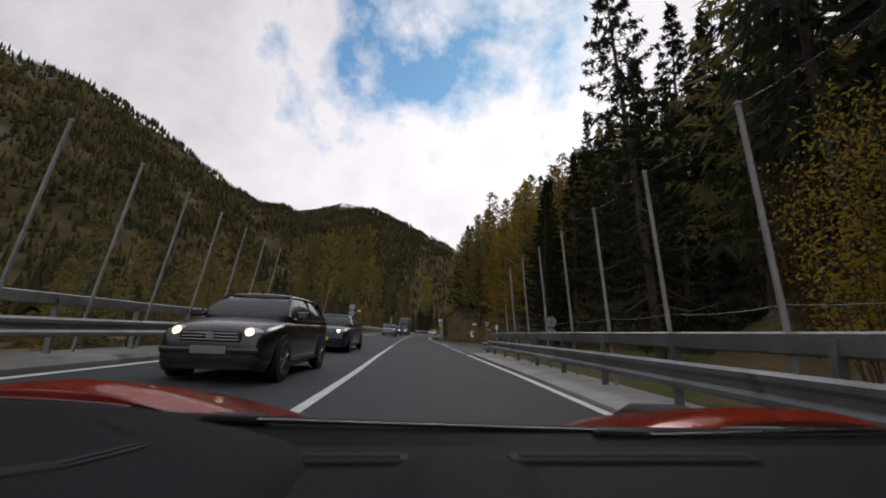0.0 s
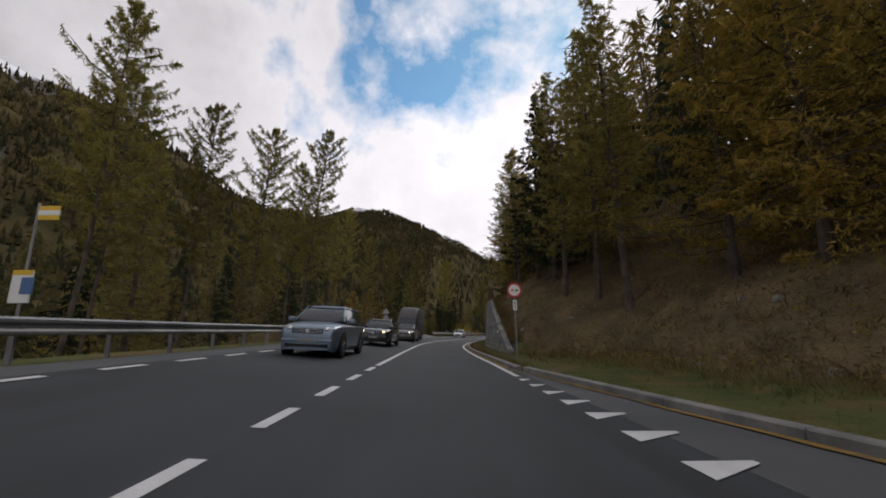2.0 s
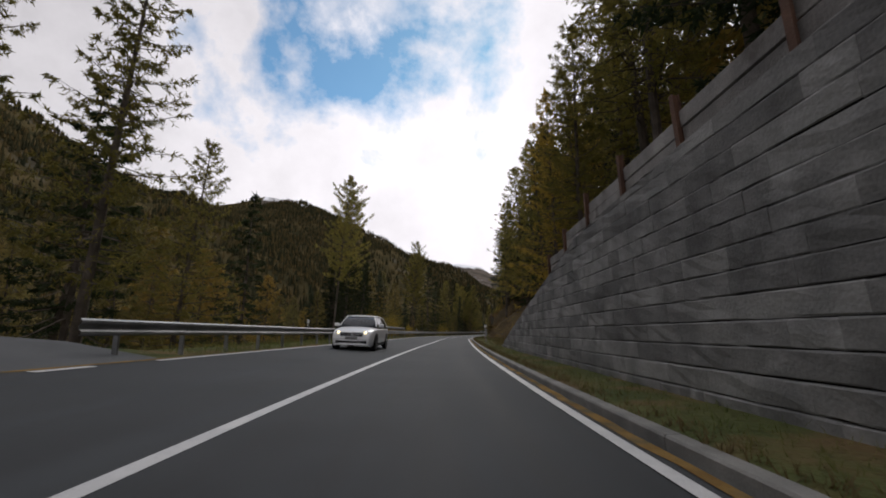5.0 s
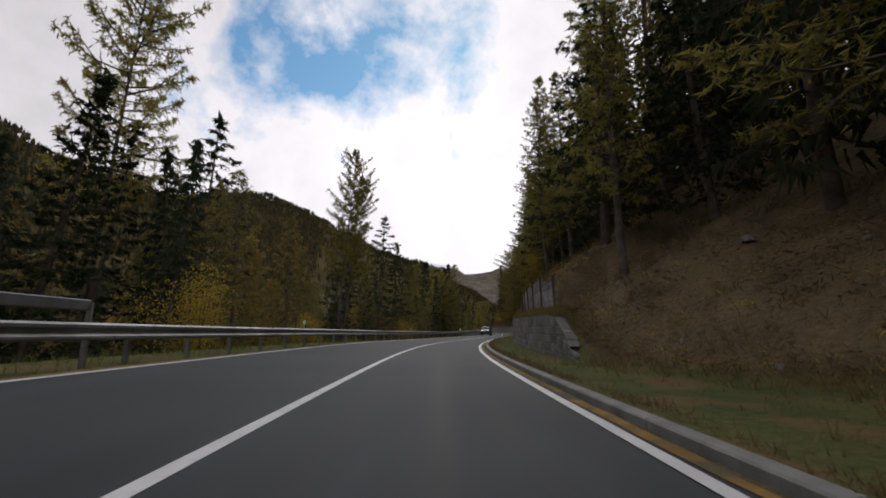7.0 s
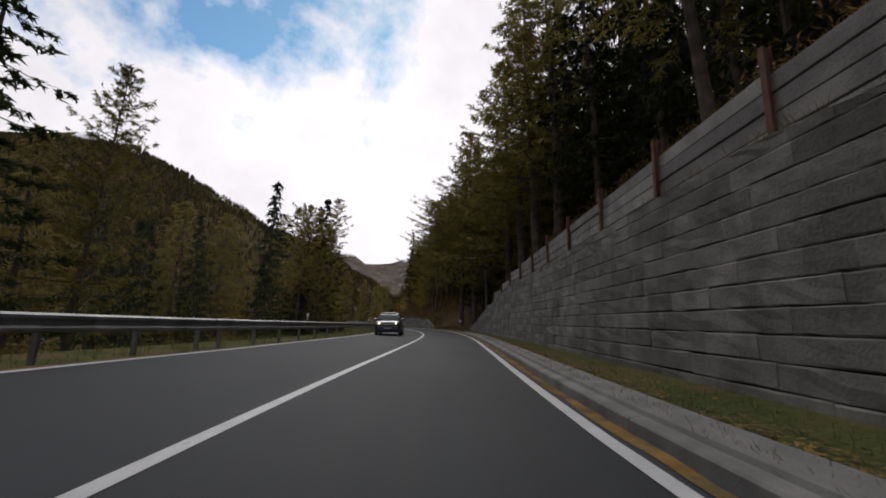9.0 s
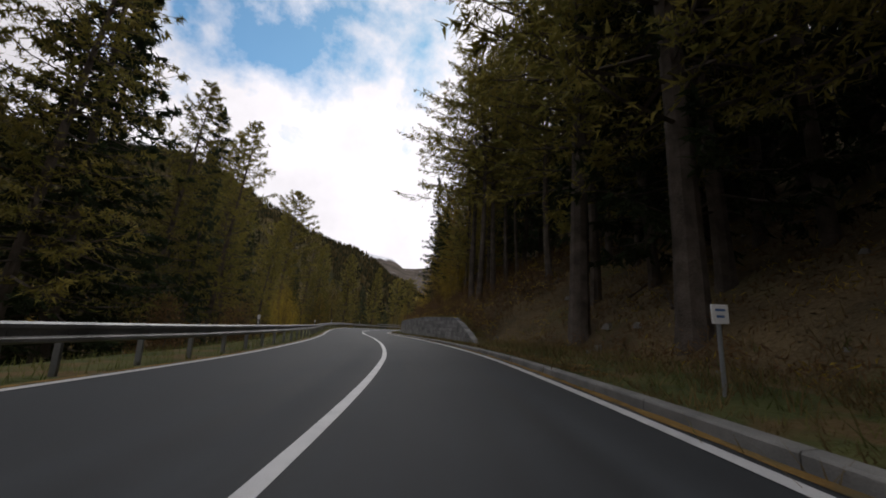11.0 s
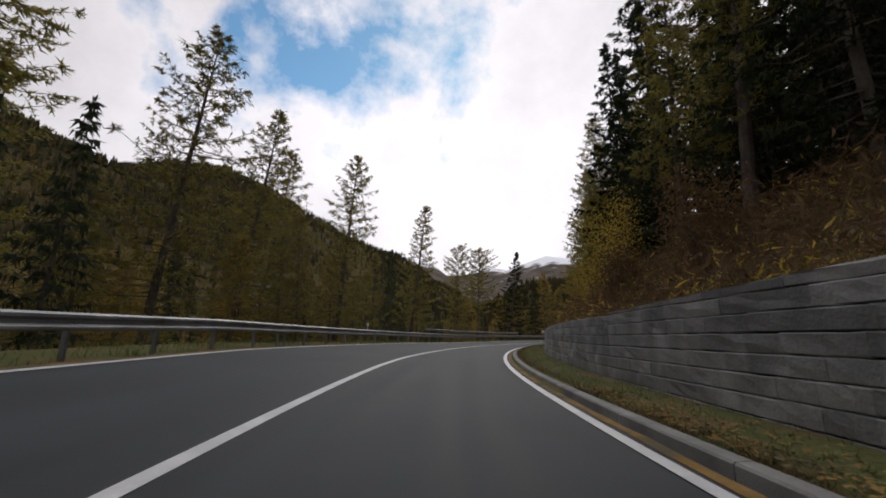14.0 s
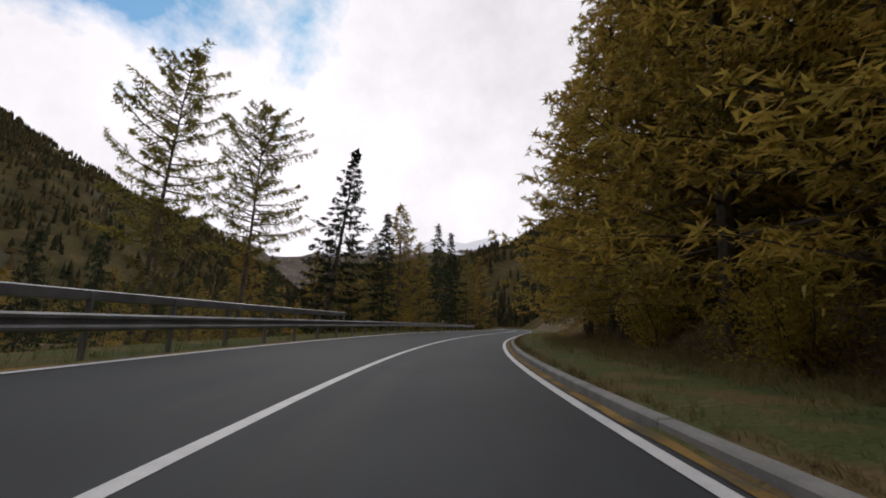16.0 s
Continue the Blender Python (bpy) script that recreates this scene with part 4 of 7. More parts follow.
# trees that stand out one by one: kind, s, lat, height of the top
for i, (kind, s, lat, top) in enumerate((
        ("open", 56.9, -13.9, 15.2), ("open", 66.1, -16.1, 16.3), ("open", 73.8, -16.5, 19), ("open", 80.6, -14.8, 22.6), ("open", 83, -17.5, 20), ("open", 62, -18, 15.5),
        ("open", 93.3, -16, 18.4), ("open", 87.8, -18.4, 16.6), ("open", 110.1, -18.9, 18.7), ("open", 112, -15.8, 16.5), ("larch", 114.4, -11.6, 16.3), ("open", 97.5, -20, 18.0),
        ("thin", 118, -16, 12.5), ("thin", 121, -19, 14.5), ("larch", 126, -17, 14), ("thin", 131, -16, 12), ("larch", 72, -24, 17),
        ("larch", 112.3, 9.4, 29), ("larch", 122, 14, 35), ("larch", 117, 8.4, 24), ("larch", 105, 9.5, 25), ("larch", 67, 7.6, 18.5),
        ("open", 183.7, -13.6, 20.4), ("open", 186.5, -14.8, 18.8), ("thin", 173.5, -21, 19), ("thin", 164, -17.8, 12.7), ("open", 165, -19.8, 24.5), ("open", 147, -14, 20), ("thin", 155, -17, 11), ("thin", 190, -17, 13), ("thin", 197.5, -15.5, 17.5), ("thin", 200.5, -14.8, 14.0), ("larch", 204, -13.5, 11),
        ("spruce", 246, -13, 17.5), ("spruce", 249.5, -15, 17), ("larch", 243, -12.5, 17), ("spruce", 150, -13.6, 10.5), ("spruce", 159, -14.4, 11.5), ("spruce", 154, -16.5, 12),
        ("spruce", 30.5, 21, 31), ("spruce", 33, 18.5, 27), ("spruce", 32, 25, 32), ("spruce", 36, 22, 30), ("spruce", 38.5, 17.5, 24), ("spruce", 31, 29, 33), ("spruce", 35, 11.2, 15.5), ("spruce", 37.6, 12.2, 16.5), ("spruce", 39.8, 12.6, 16), ("spruce", 33.8, 13.2, 17.5), ("spruce", 41.6, 14, 18), ("spruce", 35, 27.5, 33), ("spruce", 41, 20.5, 26),
        ("larch", 217.5, 6.8, 29), ("larch", 227, 6.9, 28), ("spruce", 210, 8, 26), ("spruce", 218, 10, 28),
        ("larch", 214.1, 7.2, 27.3), ("larch", 222, 7, 28), ("spruce", 206, 9.5, 26), ("larch", 232, 10, 23),
        ("larch", 238, 6.2, 26), ("larch", 243, 6.0, 26), ("spruce", 320, 9.8, 24.5), ("spruce", 317, 11.5, 22), ("spruce", 323.5, 10.8, 24), ("broad", 256.8, 6.3, 22), ("broad", 257.6, 7.6, 23), ("open", 257.7, 8.8, 24), ("open", 258.3, 9.9, 23), ("broad", 251.8, 9.3, 24), ("broad", 246, 8.2, 24), ("broad", 260, 6.8, 23),
        ("larch", 282.6, -22.4, 24), ("open", 296.3, -16.7, 23), ("larch", 306.8, -17.2, 18.7), ("larch", 320, -14.4, 17.2), ("thin", 283.9, -19.9, 14.4), ("thin", 289.5, -20.8, 16.4), ("larch", 319.9, -22.2, 18.8), ("larch", 330.5, -12.6, 15.8),
        ("open", 354.3, -16.5, 16.4), ("spruce", 362.3, -14.1, 16.9), ("open", 347.8, -17.1, 15.6), ("larch", 280, -14, 13), ("thin", 272.7, -20, 23), ("larch", 273.4, -17.6, 21.5), ("larch", 262, -13, 17), ("larch", 255, -14, 16), ("thin", 247, -15, 14), ("open", 240, -15, 15), ("larch", 301, -21, 19), ("larch", 313, -18, 18),
        ("gold", 372, -22, 9), ("gold", 380, -18, 9.5), ("gold", 392, -14, 9), ("gold", 402, -12, 8.5))):
    plant(kind, s, lat, top, which=i, alone=True, tip=(3.0 + i % 4) if lat < 0 else 0.0, wide=1.35 if (kind in ("spruce", "thin") and lat < 0) or 210 < s < 230 else 1.35 if kind == "broad" else 0.74 if kind == "open" and s < 200 and lat < 0 else 1.15 if 280 < s < 340 and lat < 0 else 1.3 if 235 < s < 245 and lat > 0 else 1.0)
for i, (s, lat, h) in enumerate(((336.5, 7.4, 16), (341, 7.0, 18), (345.5, 7.6, 17), (349.5, 6.9, 19), (353.5, 7.4, 18), (357.5, 6.8, 18), (343, 9.6, 20), (351, 9.4, 20), (361, 7.2, 17))):
    plant("gold", s, lat, height=h, which=i, wide=1.3, alone=True)
plant("spruce", 392.4, -3 - 7, 15.5, which=1, wide=1.5)

rng = random.Random(11)


def free(x, y, gap):
    return all((x - a) ** 2 + (y - b) ** 2 > gap * gap for a, b in taken)


def forest(s0, s1, l0, l1, count, gap, mix, low, high, far, seed):
    r = random.Random(seed)
    done = tries = 0
    while done < count and tries < count * 12:
        tries += 1
        s, lat = r.uniform(s0, s1), r.uniform(l0, l1)
        p = at(s, lat)
        if not free(p.x, p.y, gap):
            continue
        q = line_coords([p.x], [p.y])
        if abs(float(q[1][0])) < min(abs(l0), abs(l1)) - 0.5:
            continue
        plant(r.choice(mix), s, lat, height=r.uniform(low, high), which=r.randrange(9), far=far, wide=r.uniform(0.85, 1.2), lean=(r.uniform(-2.5, 2.5), r.uniform(-2.5, 2.5)))
        done += 1


# right-hand forest, front row and behind
forest(-25, 18, 9.6, 15, 14, 2.8, ["spruce", "spruce", "spruce", "larch"], 17, 24, False, 1)
forest(-25, 22, 15, 44, 55, 3.2, ["spruce", "spruce", "larch"], 17, 24, None, 2)
forest(43, 60, 10.0, 15, 10, 2.8, ["gold", "larch", "gold"], 13, 18, False, 3)
forest(41, 62, 15, 21, 9, 3.0, ["gold", "larch", "spruce"], 14, 18, None, 34)
forest(30, 62, 20, 48, 62, 3.2, ["spruce", "larch", "gold", "spruce"], 15, 21, True, 4)
forest(60, 74, 7.2, 11, 6, 2.6, ["gold", "larch", "spruce"], 14, 19, False, 24)
forest(74, 130, 5.8, 10, 19, 2.8, ["larch", "gold", "spruce", "larch"], 12, 17, False, 5)
forest(62, 130, 10, 38, 86, 3.2, ["larch", "spruce", "gold"], 14, 20, True, 6)
forest(130, 158, 8.6, 13, 13, 2.6, ["larch", "larch", "spruce"], 17, 23, False, 7)
forest(160, 236, 6.4, 11, 26, 2.6, ["spruce", "larch", "spruce"], 13, 20, False, 8)
forest(130, 240, 11, 40, 135, 3.2, ["spruce", "larch", "spruce"], 16, 22, True, 9)
forest(234, 250, 7.0, 12, 6, 2.2, ["open", "open", "spruce"], 18, 23, False, 10)
forest(236, 266, 11, 20, 18, 2.6, ["spruce"], 16, 21, None, 35)
forest(252, 266, -19, -12.5, 6, 2.6, ["spruce", "larch"], 12, 16, None, 36)
forest(259, 275, 8.4, 12, 6, 2.7, ["larch", "gold", "larch"], 13, 18, False, 37)
forest(275, 326, 8.6, 12.6, 19, 2.6, ["spruce", "spruce", "spruce", "larch"], 13, 19, False, 12)
forest(321, 332, 7.0, 10.2, 5, 2.0, ["larch", "spruce"], 14, 19, False, 40)
forest(334, 352, 6.8, 10.2, 9, 2.2, ["larch", "gold"], 14, 19, False, 13)
forest(324, 356, 10.4, 16, 14, 2.4, ["larch", "spruce"], 15, 20, None, 38)
forest(364, 424, -27, -8, 36, 2.6, ["gold", "gold", "larch", "spruce"], 11, 15, None, 39)
forest(240, 350, 12, 40, 125, 3.2, ["spruce", "larch", "spruce"], 15, 21, True, 14)
forest(350, 460, 8, 50, 70, 4.2, ["larch", "gold", "spruce"], 12, 17, True, 15)
forest(188, 240, 9.5, 15, 18, 2.4, ["spruce"], 14, 19, None, 43)
# left-hand woods below the road
forest(298, 334, -27, -15, 16, 2.6, ["larch", "spruce", "larch"], 11, 14.5, None, 42)
forest(157, 173, -21, -13, 9, 2.6, ["spruce", "spruce", "larch"], 12, 15.5, None, 31)
forest(28, 72, -22, -13, 10, 3.0, ["larch", "larch", "spruce"], 8, 12, None, 16)
forest(28, 72, -32, -22, 20, 3.0, ["larch", "spruce", "larch"], 9, 13, None, 26)
forest(4, 30, -40, -20, 14, 3.2, ["spruce", "larch"], 8, 11, None, 41)
forest(112, 138, -26, -15, 12, 3.0, ["larch", "spruce", "gold"], 10, 15, None, 17)
forest(60, 138, -34, -23, 34, 3.0, ["larch", "spruce", "larch"], 11, 16, None, 27)
forest(138, 205, -24, -13, 24, 2.8, ["spruce", "larch", "larch", "gold"], 8.5, 12.5, None, 18)
forest(138, 205, -36, -22, 34, 3.0, ["spruce", "larch", "gold"], 9, 13, True, 28)
forest(205, 262, -22, -12, 18, 2.8, ["larch", "larch", "spruce"], 10, 15, None, 19)
forest(205, 262, -36, -20, 34, 3.0, ["larch", "larch", "spruce"], 10, 16, True, 29)
forest(262, 350, -24, -14, 24, 3.0, ["larch", "spruce", "larch", "gold"], 8.5, 12.5, None, 20)
forest(262, 350, -36, -22, 40, 3.0, ["larch", "gold", "spruce"], 9, 14, True, 30)
forest(350, 430, -40, -16, 40, 3.4, ["larch", "gold"], 8, 12, True, 21)
forest(20, 430, -80, -34, 150, 4.0, ["larch", "spruce", "gold", "larch"], 9, 15, True, 22)
forest(430, 515, -60, 60, 110, 4.5, ["larch", "gold", "spruce"], 9, 15, True, 23)


def woods_behind(number, count):
    """The trees behind the front rows, joined."""
    verts, loops, starts, slots, total, count_loops = [], [], [], [], 0, 0
    mats = [M_BARK, M_LARCH_W, M_GOLD_W, M_SPRUCE_W]
    for kind, meshes, m in BEHIND[number::count]:
        mat = np.array(m)
        for me, slot in zip(meshes, (0, {"larch": 1, "open": 1, "broad": 1, "gold": 2, "spruce": 3, "thin": 3}[kind])):
            co = np.empty(len(me.vertices) * 3)
            me.vertices.foreach_get("co", co)
            co = co.reshape(-1, 3) @ mat[:3, :3].T + mat[:3, 3]
            ix = np.empty(len(me.loops), dtype=np.int64)
            me.loops.foreach_get("vertex_index", ix)
            verts.append(co)
            sides = len(ix) // len(me.polygons)
            loops.append(ix + total)
            starts.append(np.arange(len(me.polygons)) * sides + count_loops)
            count_loops += len(ix)
            slots.append(np.full(len(me.polygons), slot, dtype=np.int32))
            total += len(co)
    V, I, B, S = np.concatenate(verts), np.concatenate(loops), np.concatenate(starts), np.concatenate(slots)
    me = bpy.data.meshes.new("woods")
    me.vertices.add(len(V))
    me.vertices.foreach_set("co", V.ravel())
    me.loops.add(len(I))
    me.loops.foreach_set("vertex_index", I.astype(np.int32))
    me.polygons.add(len(B))
    me.polygons.foreach_set("loop_start", B.astype(np.int32))
    for mt in mats:
        me.materials.append(mt)
    me.polygons.foreach_set("material_index", S)
    me.update(calc_edges=True)
    me.validate()
    return tagged(new("woods", me), "mixed larch and spruce woods in autumn on the slopes", "woods", kind="stuff")


M_LARCH_W = leaf("larch_woods", (0.09, 0.093, 0.034), (0.2, 0.155, 0.05), scale=0.16)
M_GOLD_W = leaf("golden_woods", (0.15, 0.118, 0.032), (0.3, 0.2, 0.05), scale=0.16)
M_SPRUCE_W = leaf("spruce_woods", (0.024, 0.034, 0.02), (0.055, 0.066, 0.034), scale=0.16)
woods_behind(0, 1)


# ---- distant woods ----
def far_woods(name, count, boxes, seed, low, high, test):
    r = np.random.RandomState(seed)
    xs, ys = [], []
    for (x0, x1, y0, y1), share in boxes:
        n = int(count * share)
        xs.append(r.uniform(x0, x1, n))
        ys.append(r.uniform(y0, y1, n))
    x, y = np.concatenate(xs), np.concatenate(ys)
    s, lat = line_coords(x, y)
    z = ground_height(x, y)
    keep = test(x, y, z, lat)
    x, y, z = x[keep], y[keep], z[keep]
    n = len(x)
    h = r.uniform(low, high, n)
    w = h * r.uniform(0.13, 0.21, n)
    sides = 5
    V = np.zeros((n, 2 * sides + 2, 3))
    for i in range(sides):
        t = 2 * math.pi * i / sides + r.uniform(0, 1, n)
        k = r.uniform(0.75, 1.25, n)
        V[:, i] = np.stack([x + np.cos(t) * w * k, y + np.sin(t) * w * k, z + h * 0.08], 1)
        V[:, sides + 1 + i] = np.stack([x + np.cos(t) * w * 0.72 * k, y + np.sin(t) * w * 0.72 * k, z + h * (0.42 + 0.1 * r.uniform(-1, 1, n))], 1)
    V[:, sides] = np.stack([x, y, z + h * 0.62], 1)
    V[:, 2 * sides + 1] = np.stack([x, y, z + h], 1)
    base = (np.arange(n) * (2 * sides + 2))[:, None, None]
    F = []
    for i in range(sides):
        j = (i + 1) % sides
        F.append((i, j, sides))
        F.append((sides + 1 + i, sides + 1 + j, 2 * sides + 1))
    F = (base + np.array(F)[None]).reshape(-1, 3)
    ob = mesh_object(name, V.reshape(-1, 3).tolist(), F.tolist(), M_FARWOOD)
    return tagged(ob, "distant hillside woods of larch and spruce in autumn", "woods", kind="stuff")


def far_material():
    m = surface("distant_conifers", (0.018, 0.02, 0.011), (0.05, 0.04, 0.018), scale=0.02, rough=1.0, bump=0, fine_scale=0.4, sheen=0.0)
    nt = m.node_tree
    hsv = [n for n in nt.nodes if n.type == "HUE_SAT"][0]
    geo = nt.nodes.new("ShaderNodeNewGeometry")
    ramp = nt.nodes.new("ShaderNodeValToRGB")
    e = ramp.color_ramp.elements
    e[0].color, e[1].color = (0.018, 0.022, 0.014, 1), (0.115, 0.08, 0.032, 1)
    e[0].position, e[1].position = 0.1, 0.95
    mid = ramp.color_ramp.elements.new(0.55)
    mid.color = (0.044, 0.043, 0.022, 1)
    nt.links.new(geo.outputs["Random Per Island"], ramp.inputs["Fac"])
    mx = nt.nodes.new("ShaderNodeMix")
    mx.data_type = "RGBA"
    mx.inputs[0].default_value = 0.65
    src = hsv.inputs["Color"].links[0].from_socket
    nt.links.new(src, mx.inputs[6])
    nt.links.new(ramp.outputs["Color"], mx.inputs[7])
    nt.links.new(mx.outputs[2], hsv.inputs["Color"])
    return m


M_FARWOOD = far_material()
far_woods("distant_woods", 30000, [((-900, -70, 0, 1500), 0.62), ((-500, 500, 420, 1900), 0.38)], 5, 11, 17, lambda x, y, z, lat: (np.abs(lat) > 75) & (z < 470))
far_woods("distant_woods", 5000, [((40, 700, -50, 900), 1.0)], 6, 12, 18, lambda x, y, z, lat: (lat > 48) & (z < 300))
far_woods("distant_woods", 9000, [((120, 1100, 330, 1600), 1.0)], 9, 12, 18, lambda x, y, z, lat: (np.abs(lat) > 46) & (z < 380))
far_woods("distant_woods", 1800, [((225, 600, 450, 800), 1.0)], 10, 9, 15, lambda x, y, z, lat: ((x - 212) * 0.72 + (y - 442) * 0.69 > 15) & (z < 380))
# ---- plank walls above the block walls ----
def plank_wall(s0, s1, latf, basef, topf, bay, label, group):
    root = empty("plank_wall", stand(s0, latf(s0), basef(s0)), label, "plank wall", kind="structure")
    r = random.Random(int(s0))
    n = int((s1 - s0) / bay)
    for i in range(n + 1):
        s = s0 + i * bay
        lo, hi = basef(s) - 0.5, topf(s)
        bm = bmesh.new()
        h = hi - lo + 0.22
        for x in (-0.055, 0.055):
            box(bm, (0.012, 0.11, h), (x, 0, h / 2), 0.003)
        box(bm, (0.1, 0.012, h), (0, 0, h / 2))
        p = part("post", bm, M_RUST, root, "rusty steel I-beam post")
        p.matrix_world = stand(s, latf(s) - 0.05, lo) @ Matrix.Rotation(radians(r.uniform(-2, 2)), 4, "X")
        if i == n:
            break
        m = s + bay / 2
        z = basef(m) - 0.15
        while z + 0.2 < topf(m):
            bm = bmesh.new()
            box(bm, (0.09, bay - 0.05, 0.27), (0, 0, 0), 0.012)
            p = part("plank", bm, M_PLANK, root)
            p.matrix_world = stand(m, latf(m) + 0.03 + r.uniform(-0.015, 0.015), z + 0.14) @ Matrix.Rotation(radians(r.uniform(-0.5, 0.5)), 4, "X")
            z += 0.295
    return root


# grassy ledge that slopes from the wall's top to the foot of the planks
W2B = lambda s: max(float(table(WALL_TOP[2], s)) + 0.1, float(np.interp(s, [163, 168, 184, 188], [1.8, 2.05, 2.1, 0])))
tagged(ribbon("grass_ledge", [(s, 0, 0) for s in spread(160, 190, 0.5)], lambda s: [(WALL_LAT[2] + 0.32, float(table(WALL_TOP[2], s)) - 0.1), (WALL_LAT[2] + 0.36, float(table(WALL_TOP[2], s)) + 0.03), (4.15, float(table(WALL_TOP[2], s)) * 0.65 + W2B(s) * 0.35 + 0.04), (UPPER_LAT - 0.06, W2B(s) + 0.02), (UPPER_LAT + 0.2, W2B(s) + 0.02)], M_GROUND), "grassy ledge between the block wall and the plank wall", "ledge", kind="structure")
W2 = lambda s: float(table(WALL_TOP[2], s))
plank_wall(163.2, 226.5, lambda s: UPPER_LAT, lambda s: max(W2(s) + 0.1, float(np.interp(s, [163, 168, 184, 188], [1.8, 2.05, 2.1, 0]))), lambda s: float(table(UPPER_TOP, s)), 3.15, "weathered grey plank wall between rusty steel posts", "")
plank_wall(75.4, 118, lambda s: 3.92, lambda s: float(table(WALL_TOP[1], s)) + 0.02, lambda s: float(table(WALL_TOP[1], s)) + 0.85, 2.15, "low weathered plank wall on top of the block wall", "")


# ---- roadside posts and signs ----
def painted(name, colour, rough=0.45, metal=0.0):
    return surface(name, tuple(c * 0.92 for c in colour), colour, scale=3, rough=rough, bump=0.05, metal=metal, fine_scale=60)


M_WHITE = painted("white_plastic", (0.78, 0.78, 0.76))
M_BLACK = painted("black_plastic", (0.02, 0.02, 0.02))
M_YELLOW = painted("yellow_enamel", (0.75, 0.47, 0.03))
M_PLATE = painted("grey_plate", (0.2, 0.2, 0.195))
M_RED = painted("red_enamel", (0.5, 0.03, 0.03))
M_BLUE = painted("blue_print", (0.08, 0.16, 0.33))
M_SIGN_BACK = painted("grey_sign_back", (0.42, 0.43, 0.44), 0.5, 0.3)
M_SIGN_POLE = painted("grey_sign_pole", (0.22, 0.23, 0.24), 0.5, 0.4)
M_GREEN = painted("pale_green_box", (0.4, 0.43, 0.4), 0.6)


def delineator():
    root = empty("delineator", Matrix(), "white roadside marker post with a black band", "marker post", "marker posts along the road")
    bm = bmesh.new()
    box(bm, (0.1, 0.07, 0.62), (0, 0, 0.31), 0.02)
    part("post", bm, M_WHITE, root)
    bm = bmesh.new()
    box(bm, (0.106, 0.076, 0.2), (0, 0, 0.34), 0.012)
    part("band", bm, M_BLACK, root, "black band")
    bm = bmesh.new()
    box(bm, (0.04, 0.01, 0.13), (0, -0.041, 0.34), 0.003)
    part("reflector", bm, M_WHITE, root, "pale reflector")
    return root


marker = delineator()
marker.matrix_world = stand(17.5, 3.25, 0.72)
for s in (37.5, 121, 142, 164.2, 186, 208.2, 226, 245.5, 267.7, 290, 311.6, 330, 350, 374):
    copy_thing(marker, stand(s, left_rail(s) - 0.22, 0.5))


def disc(bm, r, thick, z, y=0.0, sides=28):
    c = bmesh.ops.create_cone(bm, cap_ends=True, segments=sides, radius1=r, radius2=r, depth=thick)
    bmesh.ops.transform(bm, matrix=Matrix.Translation((0, y, z)) @ Matrix.Rotation(radians(90), 4, "X"), verts=c["verts"])


def pole(root, height, radius=0.03, material=None, depth=0.4):
    bm = bmesh.new()
    rod(bm, (0, 0, -depth), (0, 0, height), radius, sides=10)
    return part("pole", bm, material or M_SIGN_POLE, root)


def on_ground(s, lat, turn=0.0):
    p = planted(s, lat)
    return Matrix.Translation((p.x, p.y, p.z + 0.1)) @ Matrix.Rotation(heading(s) + radians(turn), 4, "Z")


def back_of_signs(s, lat, top, radius, lower=True):
    m = on_ground(s, lat, 4)
    root = empty("road_sign", m, "pair of round road signs seen from their grey backs", "road sign")
    h = top - m.translation.z
    pole(root, h + radius, 0.035)
    for i, z in enumerate((h, h - 2 * radius - 0.06) if lower else (h,)):
        bm = bmesh.new()
        disc(bm, radius, 0.012, z, 0.05)
        p = part("disc", bm, M_SIGN_BACK, root, "grey back of a round sign")
        bm = bmesh.new()
        box(bm, (radius * 1.7, 0.02, 0.03), (0, 0.035, z), 0.004)
        part("bracket", bm, M_SIGN_POLE, p)
    return root


back_of_signs(43.4, -7.1, 3.3, 0.3)
back_of_signs(22.6, 7.4, 1.75, 0.3)


def bus_stop(s, lat, height, label):
    m = on_ground(s, lat)
    root = empty("bus_stop_sign", m, label, "bus stop sign", "bus stop signs")
    pole(root, height, 0.022, M_POLE)
    bm = bmesh.new()
    box(bm, (0.38, 0.02, 0.27), (0.21, 0, height - 0.19), 0.006)
    flag = part("flag", bm, M_YELLOW, root, "yellow flag with a white band")
    bm = bmesh.new()
    box(bm, (0.39, 0.026, 0.09), (0.21, 0, height - 0.19), 0.004)
    part("white_band", bm, M_WHITE, flag)
    bm = bmesh.new()
    box(bm, (0.36, 0.03, 0.56), (0, -0.03, height * 0.46), 0.008)
    board = part("timetable_board", bm, M_WHITE, root, "white timetable board")
    bm = bmesh.new()
    box(bm, (0.35, 0.034, 0.09), (0, -0.032, height * 0.46 + 0.26), 0.003)
    part("header", bm, M_YELLOW, board, "yellow header strip")
    bm = bmesh.new()
    box(bm, (0.2, 0.034, 0.3), (0.1, -0.032, height * 0.46 + 0.02), 0.003)
    part("print", bm, M_BLUE, board, "blue printed panel")
    return root


bus_stop(40.0, 5.3, 2.1, "yellow and white bus stop flag and timetable board on a pole")
bus_stop(49.3, -7.4, 2.9, "yellow and white bus stop flag and timetable board on a pole")


